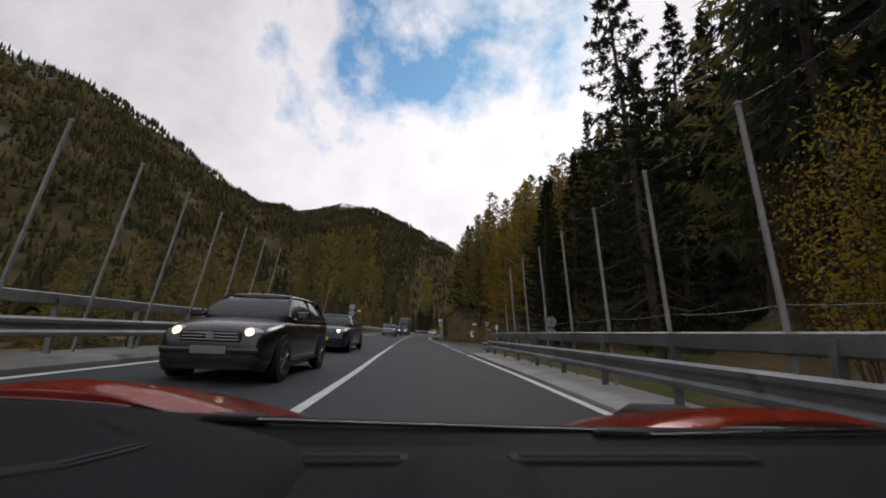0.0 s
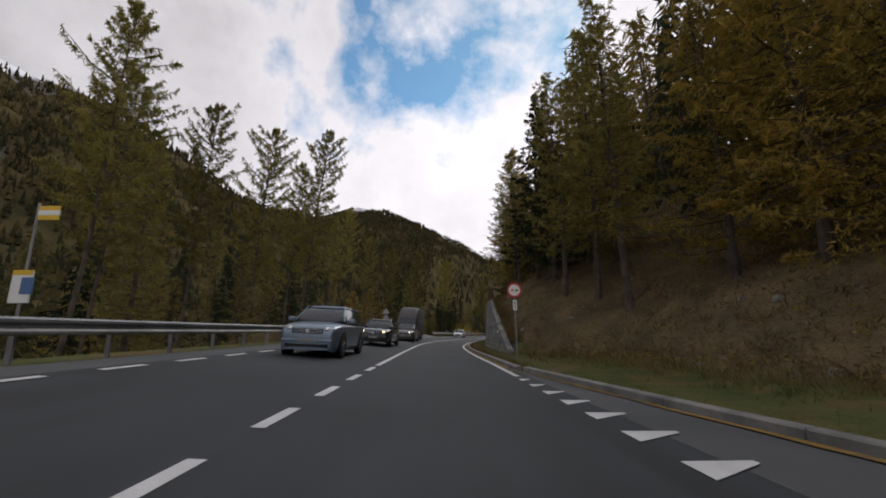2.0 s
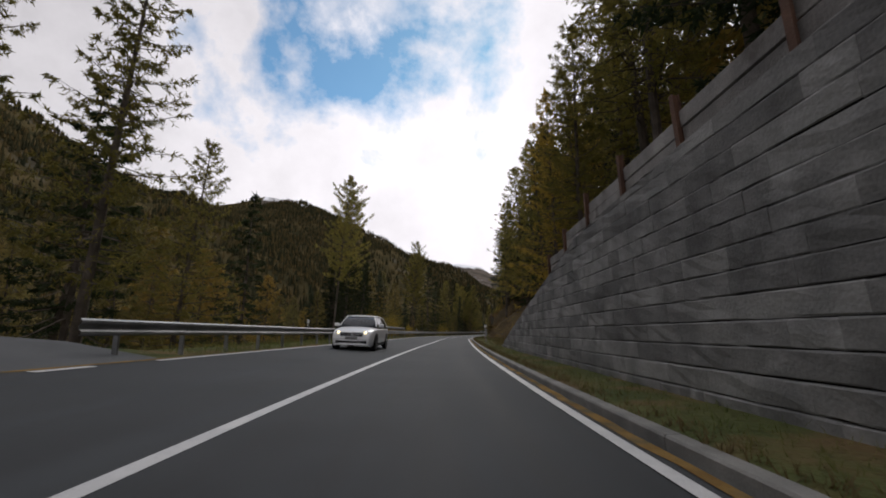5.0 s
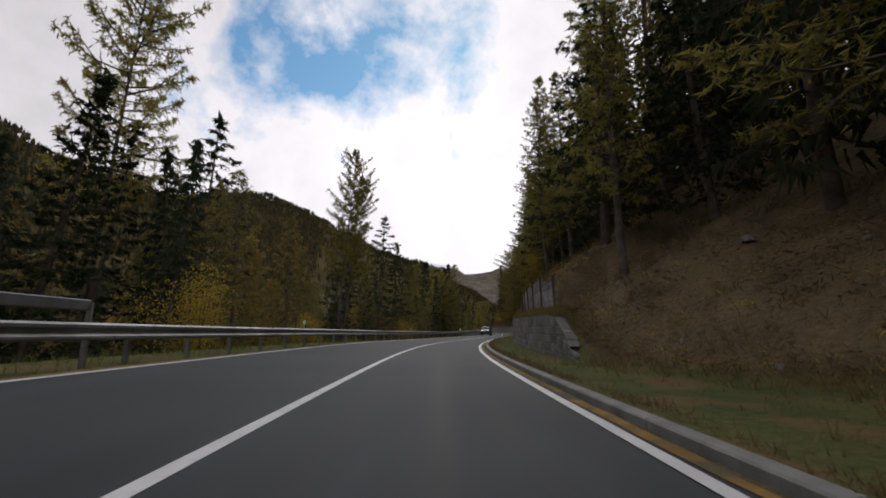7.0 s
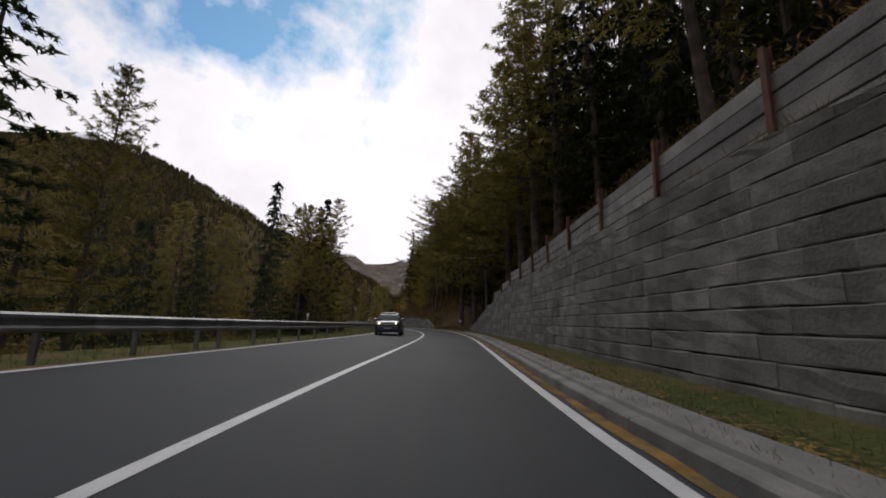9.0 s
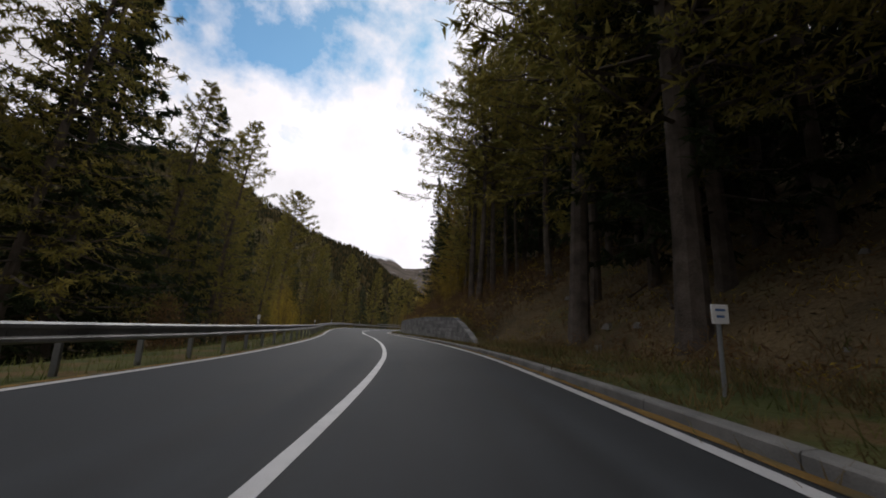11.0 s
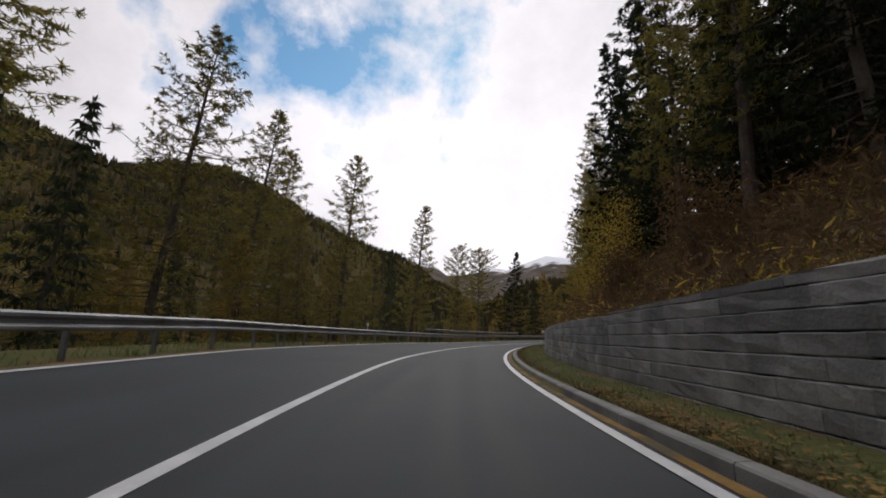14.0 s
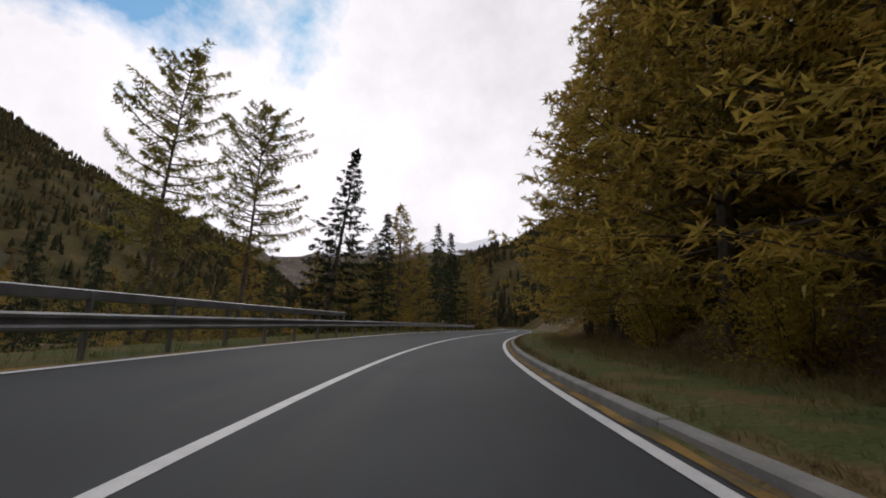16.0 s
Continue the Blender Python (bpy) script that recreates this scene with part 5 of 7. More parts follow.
def give_way_and_arrow(s, lat):
    m = on_ground(s, lat, 10)
    root = empty("road_sign", m, "white triangular sign above a yellow hiking arrow on one pole", "road sign")
    pole(root, 2.15, 0.03)
    bm = bmesh.new()
    v = [bm.verts.new(c) for c in ((-0.33, -0.04, 2.14), (0.33, -0.04, 2.14), (0, -0.04, 1.58))]
    w = [bm.verts.new((q.co.x, -0.055, q.co.z)) for q in v]
    bm.faces.new(v), bm.faces.new(reversed(w))
    for i in range(3):
        bm.faces.new((v[i], w[i], w[(i + 1) % 3], v[(i + 1) % 3]))
    bmesh.ops.recalc_face_normals(bm, faces=bm.faces)
    part("triangle", bm, M_SIGN_BACK, root, "pale back of a triangular sign")
    bm = bmesh.new()
    prof = [(-0.18, 0.0), (0.36, 0.0), (0.46, 0.075), (0.36, 0.15), (-0.18, 0.15)]
    a = [bm.verts.new((x, -0.04, 1.3 + z)) for x, z in prof]
    b = [bm.verts.new((x, -0.06, 1.3 + z)) for x, z in prof]
    bm.faces.new(a), bm.faces.new(reversed(b))
    for i in range(5):
        bm.faces.new((a[i], b[i], b[(i + 1) % 5], a[(i + 1) % 5]))
    bmesh.ops.recalc_face_normals(bm, faces=bm.faces)
    arrow = part("arrow", bm, M_YELLOW, root, "yellow hiking arrow")
    for z, w_ in ((1.405, 0.3), (1.37, 0.24), (1.335, 0.28)):
        bm = bmesh.new()
        box(bm, (w_, 0.004, 0.014), (0.08, -0.062, z))
        part("text_bar", bm, M_BLACK, arrow)
    return root


give_way_and_arrow(39.2, 6.6)


def no_overtaking(s, lat):
    m = on_ground(s, lat, -3)
    root = empty("road_sign", m, "round red-rimmed no-overtaking sign with a small plate below", "road sign")
    pole(root, 2.95, 0.03)
    bm = bmesh.new()
    disc(bm, 0.3, 0.014, 2.68, -0.05)
    rim = part("disc", bm, M_RED, root, "red-rimmed disc")
    bm = bmesh.new()
    disc(bm, 0.225, 0.016, 2.68, -0.054)
    face = part("face", bm, M_WHITE, root, "white face")
    for x, mat in ((-0.085, M_RED), (0.085, M_BLACK)):
        bm = bmesh.new()
        box(bm, (0.12, 0.006, 0.045), (x, -0.066, 2.66), 0.012)
        box(bm, (0.075, 0.006, 0.04), (x, -0.066, 2.695), 0.014)
        part("car_symbol", bm, mat, face)
    bm = bmesh.new()
    box(bm, (0.16, 0.014, 0.4), (0, -0.045, 2.08), 0.006)
    plate = part("plate", bm, M_WHITE, root, "white supplementary plate with an arrow")
    bm = bmesh.new()
    box(bm, (0.02, 0.006, 0.26), (0, -0.056, 2.08))
    for k in (-1, 1):
        rod(bm, (0, -0.056, 2.08 + k * 0.16), (0, -0.056, 2.08 + k * 0.1), 0.001, 0.04, 4)
    part("arrow", bm, M_BLACK, plate)
    return root


no_overtaking(58.3, 3.0)


def small_plate(s, lat, top, label):
    m = on_ground(s, lat)
    root = empty("road_sign", m, label, "road sign", "small plates on posts")
    h = top - m.translation.z
    pole(root, h, 0.028)
    bm = bmesh.new()
    box(bm, (0.22, 0.02, 0.24), (0, -0.035, h - 0.1), 0.006)
    plate = part("plate", bm, M_WHITE, root, "small white plate")
    for z, w_ in ((h - 0.05, 0.13), (h - 0.13, 0.1)):
        bm = bmesh.new()
        box(bm, (w_, 0.004, 0.03), (0, -0.047, z))
        part("text_bar", bm, M_BLUE, plate)
    return root


small_plate(139.6, 3.05, 1.5, "small white plate on a grey post in the verge")
small_plate(326.0, 2.95, 1.42, "small white plate on a grey post in the verge")
small_plate(234.0, 3.6, 1.3, "small white plate on a grey post in the verge")
bm = bmesh.new()
box(bm, (0.02, 0.3, 0.17), (0, 0, 0), 0.006)
wall_plate = part("wall_plate", bm, M_WHITE)
wall_plate.matrix_world = stand(67.5, WALL_LAT[1] + 0.03, 1.28)
tagged(wall_plate, "small white plate fixed to the stone wall", "sign plate")


def cabinet(s, lat, size, label):
    m = on_ground(s, lat)
    root = empty("switch_cabinet", m, label, "cabinet", "cabinets by the road")
    bm = bmesh.new()
    box(bm, size, (0, 0, size[2] / 2), 0.02)
    body = part("body", bm, M_GREEN, root)
    bm = bmesh.new()
    box(bm, (size[0] - 0.08, 0.02, size[2] - 0.2), (0, -size[1] / 2 - 0.008, size[2] / 2), 0.008)
    door = part("door", bm, M_GREEN, root, "flat cabinet door")
    bm = bmesh.new()
    box(bm, (0.03, 0.03, 0.14), (size[0] * 0.3, -size[1] / 2 - 0.03, size[2] / 2), 0.006)
    part("handle", bm, M_BLACK, door)
    bm = bmesh.new()
    box(bm, (size[0] + 0.06, size[1] + 0.06, 0.04), (0, 0, size[2] + 0.02), 0.01)
    part("lid", bm, M_GREEN, root)
    return root


cabinet(84.4, -8.4, (0.85, 0.6, 1.6), "pale grey-green roadside switch cabinet")
cabinet(86.2, -8.8, (0.6, 0.5, 1.35), "pale grey-green roadside switch cabinet")
m = on_ground(89.0, -8.2, 6)
root = empty("road_sign", m, "two stacked triangular warning signs seen from the back", "road sign")
pole(root, 3.1, 0.035)
for z in (2.45, 1.75):
    bm = bmesh.new()
    v = [bm.verts.new(c) for c in ((-0.4, 0.04, z), (0.4, 0.04, z), (0, 0.04, z + 0.68))]
    w = [bm.verts.new((q.co.x, 0.055, q.co.z)) for q in v]
    bm.faces.new(v), bm.faces.new(reversed(w))
    for i in range(3):
        bm.faces.new((v[i], w[i], w[(i + 1) % 3], v[(i + 1) % 3]))
    bmesh.ops.recalc_face_normals(bm, faces=bm.faces)
    part("triangle", bm, M_SIGN_BACK, root, "grey back of a triangular sign")


# ---- vehicles ----
def car_paint(name, colour, rough=0.28, metal=0.3):
    m = surface(name, colour, tuple(c * 1.15 for c in colour), scale=2, rough=rough, bump=0, metal=metal, fine_scale=90)
    b = m.node_tree.nodes["Principled BSDF"]
    b.inputs["Coat Weight"].default_value, b.inputs["Coat Roughness"].default_value = 0.45, 0.05
    return m


M_GLASS = surface("tinted_glass", (0.014, 0.018, 0.022), (0.024, 0.03, 0.036), rough=0.06, bump=0, sheen=0.45)
M_GLASS.node_tree.nodes["Principled BSDF"].inputs["Coat Weight"].default_value = 0.0
M_LENS = surface("headlamp_lens", (0.3, 0.31, 0.32), (0.42, 0.43, 0.44), rough=0.1, bump=0, metal=0.4, sheen=0.8)
M_TYRE = surface("tyre_rubber", (0.012, 0.012, 0.012), (0.022, 0.022, 0.022), rough=0.9, bump=0.3)
M_RIM = surface("alloy_rim", (0.12, 0.12, 0.125), (0.2, 0.2, 0.205), rough=0.4, bump=0, metal=0.8)
M_TRIM = surface("black_trim", (0.008, 0.008, 0.009), (0.014, 0.014, 0.014), rough=0.6, bump=0.1, sheen=0.25)
M_CHROME = surface("chrome_trim", (0.5, 0.5, 0.52), (0.6, 0.6, 0.62), rough=0.18, bump=0, metal=1.0)
M_LAMP = bpy.data.materials.new("lit_headlamp")
M_LAMP.use_nodes = True
M_LAMP.node_tree.nodes["Principled BSDF"].inputs["Base Color"].default_value = (0.8, 0.75, 0.6, 1)
M_LAMP.node_tree.nodes["Principled BSDF"].inputs["Emission Color"].default_value = (1.0, 0.78, 0.42, 1)
M_LAMP.node_tree.nodes["Principled BSDF"].inputs["Emission Strength"].default_value = 2.4
M_TAIL = painted("red_lamp_glass", (0.3, 0.01, 0.01), 0.2)


def loft(name, rings, material, parent, label="", cap=True, smooth=True):
    n = len(rings[0])
    verts = [v for ring in rings for v in ring]
    faces = []
    for i in range(len(rings) - 1):
        for j in range(n - 1):
            faces.append((i * n + j, i * n + j + 1, (i + 1) * n + j + 1, (i + 1) * n + j))
    if cap:
        faces.append(tuple(range(n)))
        faces.append(tuple(reversed(range((len(rings) - 1) * n, len(rings) * n))))
    me = bpy.data.meshes.new(name)
    me.from_pydata(verts, [], faces)
    bm = bmesh.new()
    bm.from_mesh(me)
    bmesh.ops.recalc_face_normals(bm, faces=bm.faces)
    bpy.data.meshes.remove(me)
    return part(name, bm, material, parent, label, smooth)


def wheel(root, x, y, r, width):
    bm = bmesh.new()
    side = 1 if x > 0 else -1
    steps = [(r * 0.62, -width / 2), (r * 0.93, -width / 2), (r, -width * 0.34), (r, width * 0.34), (r * 0.93, width / 2), (r * 0.62, width / 2)]
    ring = []
    for rr, xx in steps:
        ring.append([bm.verts.new((x + xx, y + rr * math.cos(2 * math.pi * i / 24), r + rr * math.sin(2 * math.pi * i / 24))) for i in range(24)])
    for a, b in zip(ring, ring[1:] + ring[:1]):
        for i in range(24):
            bm.faces.new((a[i], a[(i + 1) % 24], b[(i + 1) % 24], b[i]))
    bmesh.ops.recalc_face_normals(bm, faces=bm.faces)
    tyre = part("wheel", bm, M_TYRE, root, "black tyre", True)
    bm = bmesh.new()
    for i in range(7):
        t = 2 * math.pi * i / 7
        rod(bm, (x + side * width * 0.42, y, r), (x + side * width * 0.42, y + r * 0.62 * math.cos(t), r + r * 0.62 * math.sin(t)), r * 0.07, r * 0.055, 6)
    rod(bm, (x + side * width * 0.1, y, r), (x + side * width * 0.3, y, r), r * 0.63, sides=24)
    rod(bm, (x + side * width * 0.3, y, r), (x + side * width * 0.48, y, r), r * 0.14, sides=12)
    part("rim", bm, M_RIM, tyre, "spoked alloy rim")
    return tyre


def rounded(ob):
    """Round a lofted panel off."""
    m = ob.modifiers.new("round", "SUBSURF")
    m.levels = m.render_levels = 2
    return ob


def build_car(matrix, paint, label, L=4.3, W=1.78, H=1.48, bonnet=0.92, belt=0.95, nose=0.74, cab=(0.30, 0.52, -0.30, -0.47), boot=None, ground=0.17, plate=None, bright=True, r=0.315, category="car", rails=False):
    """A passenger car with its front towards +y. cab: where the windscreen starts, the roof starts and ends, the rear glass ends, in lengths."""
    root = empty("car", matrix, label, category, "cars in the oncoming lane")
    hw = W / 2
    f, b = L / 2, -L / 2
    base_y = cab[0] * L
    tail = boot if boot else belt
    prof = [(f + 0.03, nose - 0.3, 0.74), (f + 0.01, nose - 0.1, 0.82), (f - 0.07, nose + 0.0, 0.9), (f - 0.3, nose + 0.07, 0.965), (f - 0.65, nose * 0.45 + bonnet * 0.55 + 0.03, 0.99), (base_y + 0.02, bonnet, 1.0), (0.1 * L, belt - 0.01, 1.0), (-0.2 * L, belt, 1.0),
            (cab[3] * L + 0.05, tail, 0.985), (b + 0.18, tail - 0.01, 0.95), (b + 0.04, tail - 0.06, 0.88), (b, tail - 0.3, 0.8)]
    rings = []
    for y, z, k in prof:
        w = hw * k
        lo = ground + (0.03 if y > f - 0.03 or y < b + 0.03 else -0.02)
        pts = [(-w * 0.9, lo), (-w * 0.985, lo + 0.1), (-w, (lo + z) * 0.52), (-w * 0.985, z - 0.13), (-w * 0.93, z - 0.03), (-w * 0.72, z + 0.012), (-w * 0.35, z + 0.03)]
        pts = pts + [(0, z + 0.035)] + [(-x, zz) for x, zz in reversed(pts)]
        rings.append([(x, y, zz) for x, zz in pts])
    body = rounded(loft("body", rings, paint, root))
    # glasshouse
    cr = []
    y0, y1, y2, y3 = cab[0] * L, cab[0] * L - 0.62 * (H - belt) * 2.0, cab[2] * L, cab[3] * L
    for y, zt, wb, wt in ((y0, belt + 0.015, 0.9, 0.86), ((y0 + y1) / 2, belt + (H - belt) * 0.56, 0.93, 0.78), (y1, H - 0.055, 0.94, 0.69), ((y1 + y2) / 2, H - 0.03, 0.945, 0.7), (y2, H - 0.06, 0.93, 0.68), ((y2 + y3) / 2, belt + (H - belt) * 0.6, 0.92, 0.74), (y3, belt + 0.02, 0.88, 0.82)):
        wbm, wtm = hw * wb, hw * wt
        pts = [(-wbm, belt - 0.06), (-wbm, belt), (-(wbm + wtm) / 2 - 0.01, (belt + zt) / 2), (-wtm, zt - 0.015), (-wtm * 0.86, zt)]
        pts = pts + [(0, zt + 0.012)] + [(-x, z) for x, z in reversed(pts)]
        cr.append([(x, y, z) for x, z in pts])
    rounded(loft("glasshouse", cr, M_GLASS, root, "dark tinted windows"))
    rr = []
    for y, zt, k in ((y1 + 0.06, H - 0.052, 0.66), (y1 - 0.15, H - 0.03, 0.685), ((y1 + y2) / 2, H - 0.012, 0.7), (y2 + 0.1, H - 0.028, 0.69), (y2 - 0.08, H - 0.065, 0.665)):
        w = hw * k + 0.02
        rr.append([(-w, y, zt - 0.045), (-w * 0.97, y, zt - 0.008), (-w * 0.6, y, zt + 0.014), (0, y, zt + 0.024), (w * 0.6, y, zt + 0.014), (w * 0.97, y, zt - 0.008), (w, y, zt - 0.045)])
    rounded(loft("roof", rr, paint, root))
    for side in (-1, 1):
        for ya, za, ka, yb, zb, kb in ((y0 - 0.1, belt + 0.06, 0.9, y1 + 0.02, H - 0.05, 0.7), (y3 - 0.02, belt, 0.9, y2 - 0.02, H - 0.06, 0.7), ((y1 + y2) / 2 + 0.1, belt, 0.955, (y1 + y2) / 2 + 0.02, H - 0.05, 0.72)):
            bm = bmesh.new()
            rod(bm, (side * hw * ka * 0.985, ya, za - 0.03), (side * hw * kb * 0.98, yb, zb - 0.012), 0.03, 0.026, 8)
            part("pillar", bm, paint, root)
        bm = bmesh.new()
        box(bm, (0.22, 0.09, 0.14), (side * (hw + 0.09), y0 - 0.28, belt + 0.07), 0.035)
        part("mirror", bm, paint, root, "door mirror")
        bm = bmesh.new()
        c = bmesh.ops.create_uvsphere(bm, u_segments=16, v_segments=10, radius=1.0)
        bmesh.ops.transform(bm, matrix=Matrix.Translation((side * hw * 0.66, f - 0.2, nose - 0.06)) @ Matrix.Rotation(radians(-side * 24), 4, "Z") @ Matrix.Rotation(radians(side * 8), 4, "Y") @ Matrix.Diagonal((0.21, 0.17, 0.085, 1)), verts=c["verts"])
        lens = part("headlight", bm, M_LENS, root, "clear headlamp", True)
        bm = bmesh.new()
        c = bmesh.ops.create_uvsphere(bm, u_segments=12, v_segments=8, radius=0.08)
        bmesh.ops.translate(bm, vec=(side * hw * 0.62, f - 0.075, nose - 0.065), verts=c["verts"])
        part("bulb", bm, M_LAMP if bright else M_CHROME, lens, "lit lamp" if bright else "reflector", True)
        bm = bmesh.new()
        rod(bm, (side * hw * 0.95, y0 - 0.2, belt + 0.004), (side * hw * 0.955, (y1 + y2) / 2, belt + 0.008), 0.011, sides=6)
        rod(bm, (side * hw * 0.955, (y1 + y2) / 2, belt + 0.008), (side * hw * 0.92, y3 + 0.1, belt + 0.02), 0.011, sides=6)
        part("window_trim", bm, M_CHROME, root, "chrome strip below the windows")
        bm = bmesh.new()
        c = bmesh.ops.create_uvsphere(bm, u_segments=12, v_segments=8, radius=1.0)
        bmesh.ops.transform(bm, matrix=Matrix.Translation((side * hw * 0.72, f - 0.03, ground + 0.19)) @ Matrix.Diagonal((0.1, 0.05, 0.045, 1)), verts=c["verts"])
        part("fog_lamp", bm, M_LENS, root, "small fog lamp", True)
        if rails:
            bm = bmesh.new()
            pts = [(y1 - 0.1, H - 0.03), (y1 - 0.25, H + 0.035), ((y1 + y2) / 2, H + 0.055), (y2 + 0.1, H + 0.03), (y2 - 0.05, H - 0.04)]
            for (a, za), (b_, zb) in zip(pts, pts[1:]):
                rod(bm, (side * hw * 0.66, a, za), (side * hw * 0.66, b_, zb), 0.016, sides=8)
            part("roof_rail", bm, M_CHROME, root, "chrome roof rail")
        bm = bmesh.new()
        box(bm, (0.26, 0.1, 0.2), (side * hw * 0.76, b + 0.09, tail - 0.14), 0.03)
        part("tail_light", bm, M_TAIL, root, "red tail lamp")
        for ya in (0.06 * L, -0.13 * L):
            bm = bmesh.new()
            box(bm, (0.03, 0.2, 0.03), (side * (hw + 0.004), ya, belt - 0.14), 0.01)
            part("door_handle", bm, paint, root)
        bm = bmesh.new()
        box(bm, (0.03, L * 0.5, 0.06), (side * (hw * 0.985), 0, ground + 0.08), 0.01)
        part("sill", bm, M_TRIM, root, "black sill")
        for y in (f - 0.19 * L, b + 0.19 * L):
            bm = bmesh.new()
            c = bmesh.ops.create_cone(bm, cap_ends=True, segments=24, radius1=r + 0.055, radius2=r + 0.055, depth=0.12)
            bmesh.ops.transform(bm, matrix=Matrix.Translation((side * (hw - 0.055), y, r + 0.01)) @ Matrix.Rotation(radians(90), 4, "Y"), verts=c["verts"])
            part("wheel_arch", bm, M_TRIM, root, "dark wheel arch")
            wheel(root, side * (hw - 0.09), y, r, 0.21)
    bm = bmesh.new()
    box(bm, (W * 0.52, 0.06, 0.16), (0, f + 0.005, nose - 0.12), 0.03)
    grille = part("grille", bm, M_TRIM, root, "black radiator grille")
    for z in (-0.045, 0.0, 0.045):
        bm = bmesh.new()
        box(bm, (W * 0.48, 0.012, 0.012), (0, f + 0.036, nose - 0.12 + z), 0.004)
        part("slat", bm, M_CHROME, grille, "chrome grille slat")
    bm = bmesh.new()
    rod(bm, (0, f + 0.03, nose - 0.11), (0, f + 0.05, nose - 0.11), 0.06, sides=16)
    part("badge", bm, M_CHROME, grille, "round chrome badge")
    bm = bmesh.new()
    box(bm, (W * 0.84, 0.09, 0.1), (0, f - 0.01, ground + 0.29), 0.035)
    part("bumper", bm, paint, root)
    bm = bmesh.new()
    box(bm, (W * 0.72, 0.06, 0.13), (0, f + 0.0, ground + 0.15), 0.03)
    part("air_intake", bm, M_TRIM, root, "black lower air intake")
    bm = bmesh.new()
    box(bm, (0.5, 0.02, 0.11), (0, f + 0.045, ground + 0.3), 0.006)
    part("number_plate", bm, plate or M_PLATE, root, "number plate without text")
    return root


def oncoming(s, lat, paint, label, **more):
    m = Matrix.Translation(at(s, lat, 0.012)) @ Matrix.Rotation(heading(s) + math.pi, 4, "Z") @ Matrix.Rotation(math.atan(float(table(BANK, s))) * -1, 4, "Y")
    return build_car(m, paint, label, **more)


P_BLACK = car_paint("black_car_paint", (0.007, 0.008, 0.01), 0.25, 0.0)
P_DARK = car_paint("dark_blue_grey_car_paint", (0.016, 0.024, 0.04))
P_SILVER = car_paint("silver_blue_car_paint", (0.13, 0.175, 0.225), 0.3, 0.5)
P_GREY = car_paint("grey_brown_car_paint", (0.1, 0.098, 0.092), 0.3, 0.6)
P_WHITE = car_paint("white_car_paint", (0.7, 0.71, 0.72), 0.3, 0.0)
oncoming(8.15, -3.15, P_BLACK, "black compact hatchback with lit headlamps in the oncoming lane", L=3.95, W=1.68, H=1.46, nose=0.78, bonnet=0.95, belt=0.96, cab=(0.25, 0, -0.36, -0.47))
oncoming(17.3, -3.6, P_DARK, "dark blue-grey fastback coupe with a yellow number plate", L=4.65, W=1.86, H=1.4, nose=0.78, bonnet=0.92, belt=0.95, cab=(0.22, 0, -0.2, -0.44), boot=0.98, plate=M_YELLOW)
oncoming(56.4, -3.95, P_SILVER, "silver-blue crossover with dark windows in the oncoming lane", L=4.3, W=1.8, H=1.62, bonnet=1.02, belt=1.04, nose=0.86, cab=(0.26, 0, -0.38, -0.485), r=0.345, bright=False)
oncoming(67.2, -3.85, P_BLACK, "black estate car with roof rails in the oncoming lane", L=4.75, W=1.83, H=1.52, nose=0.82, bonnet=0.98, belt=0.98, cab=(0.22, 0, -0.4, -0.485), rails=True)
oncoming(81.0, -4.1, P_GREY, "dark grey estate car with roof rails and lit headlamps", L=4.7, W=1.82, H=1.52, nose=0.82, bonnet=0.98, belt=0.98, cab=(0.22, 0, -0.4, -0.485), rails=True)
oncoming(120.5, -3.9, P_WHITE, "small white hatchback further along the oncoming lane", L=4.2, W=1.78, H=1.48, cab=(0.27, 0, -0.36, -0.47))
oncoming(219.5, -3.7, P_DARK, "dark car far ahead in the oncoming lane", L=4.5, W=1.8, H=1.6, bonnet=1.0, belt=1.0, nose=0.85, cab=(0.26, 0, -0.38, -0.485), r=0.34)


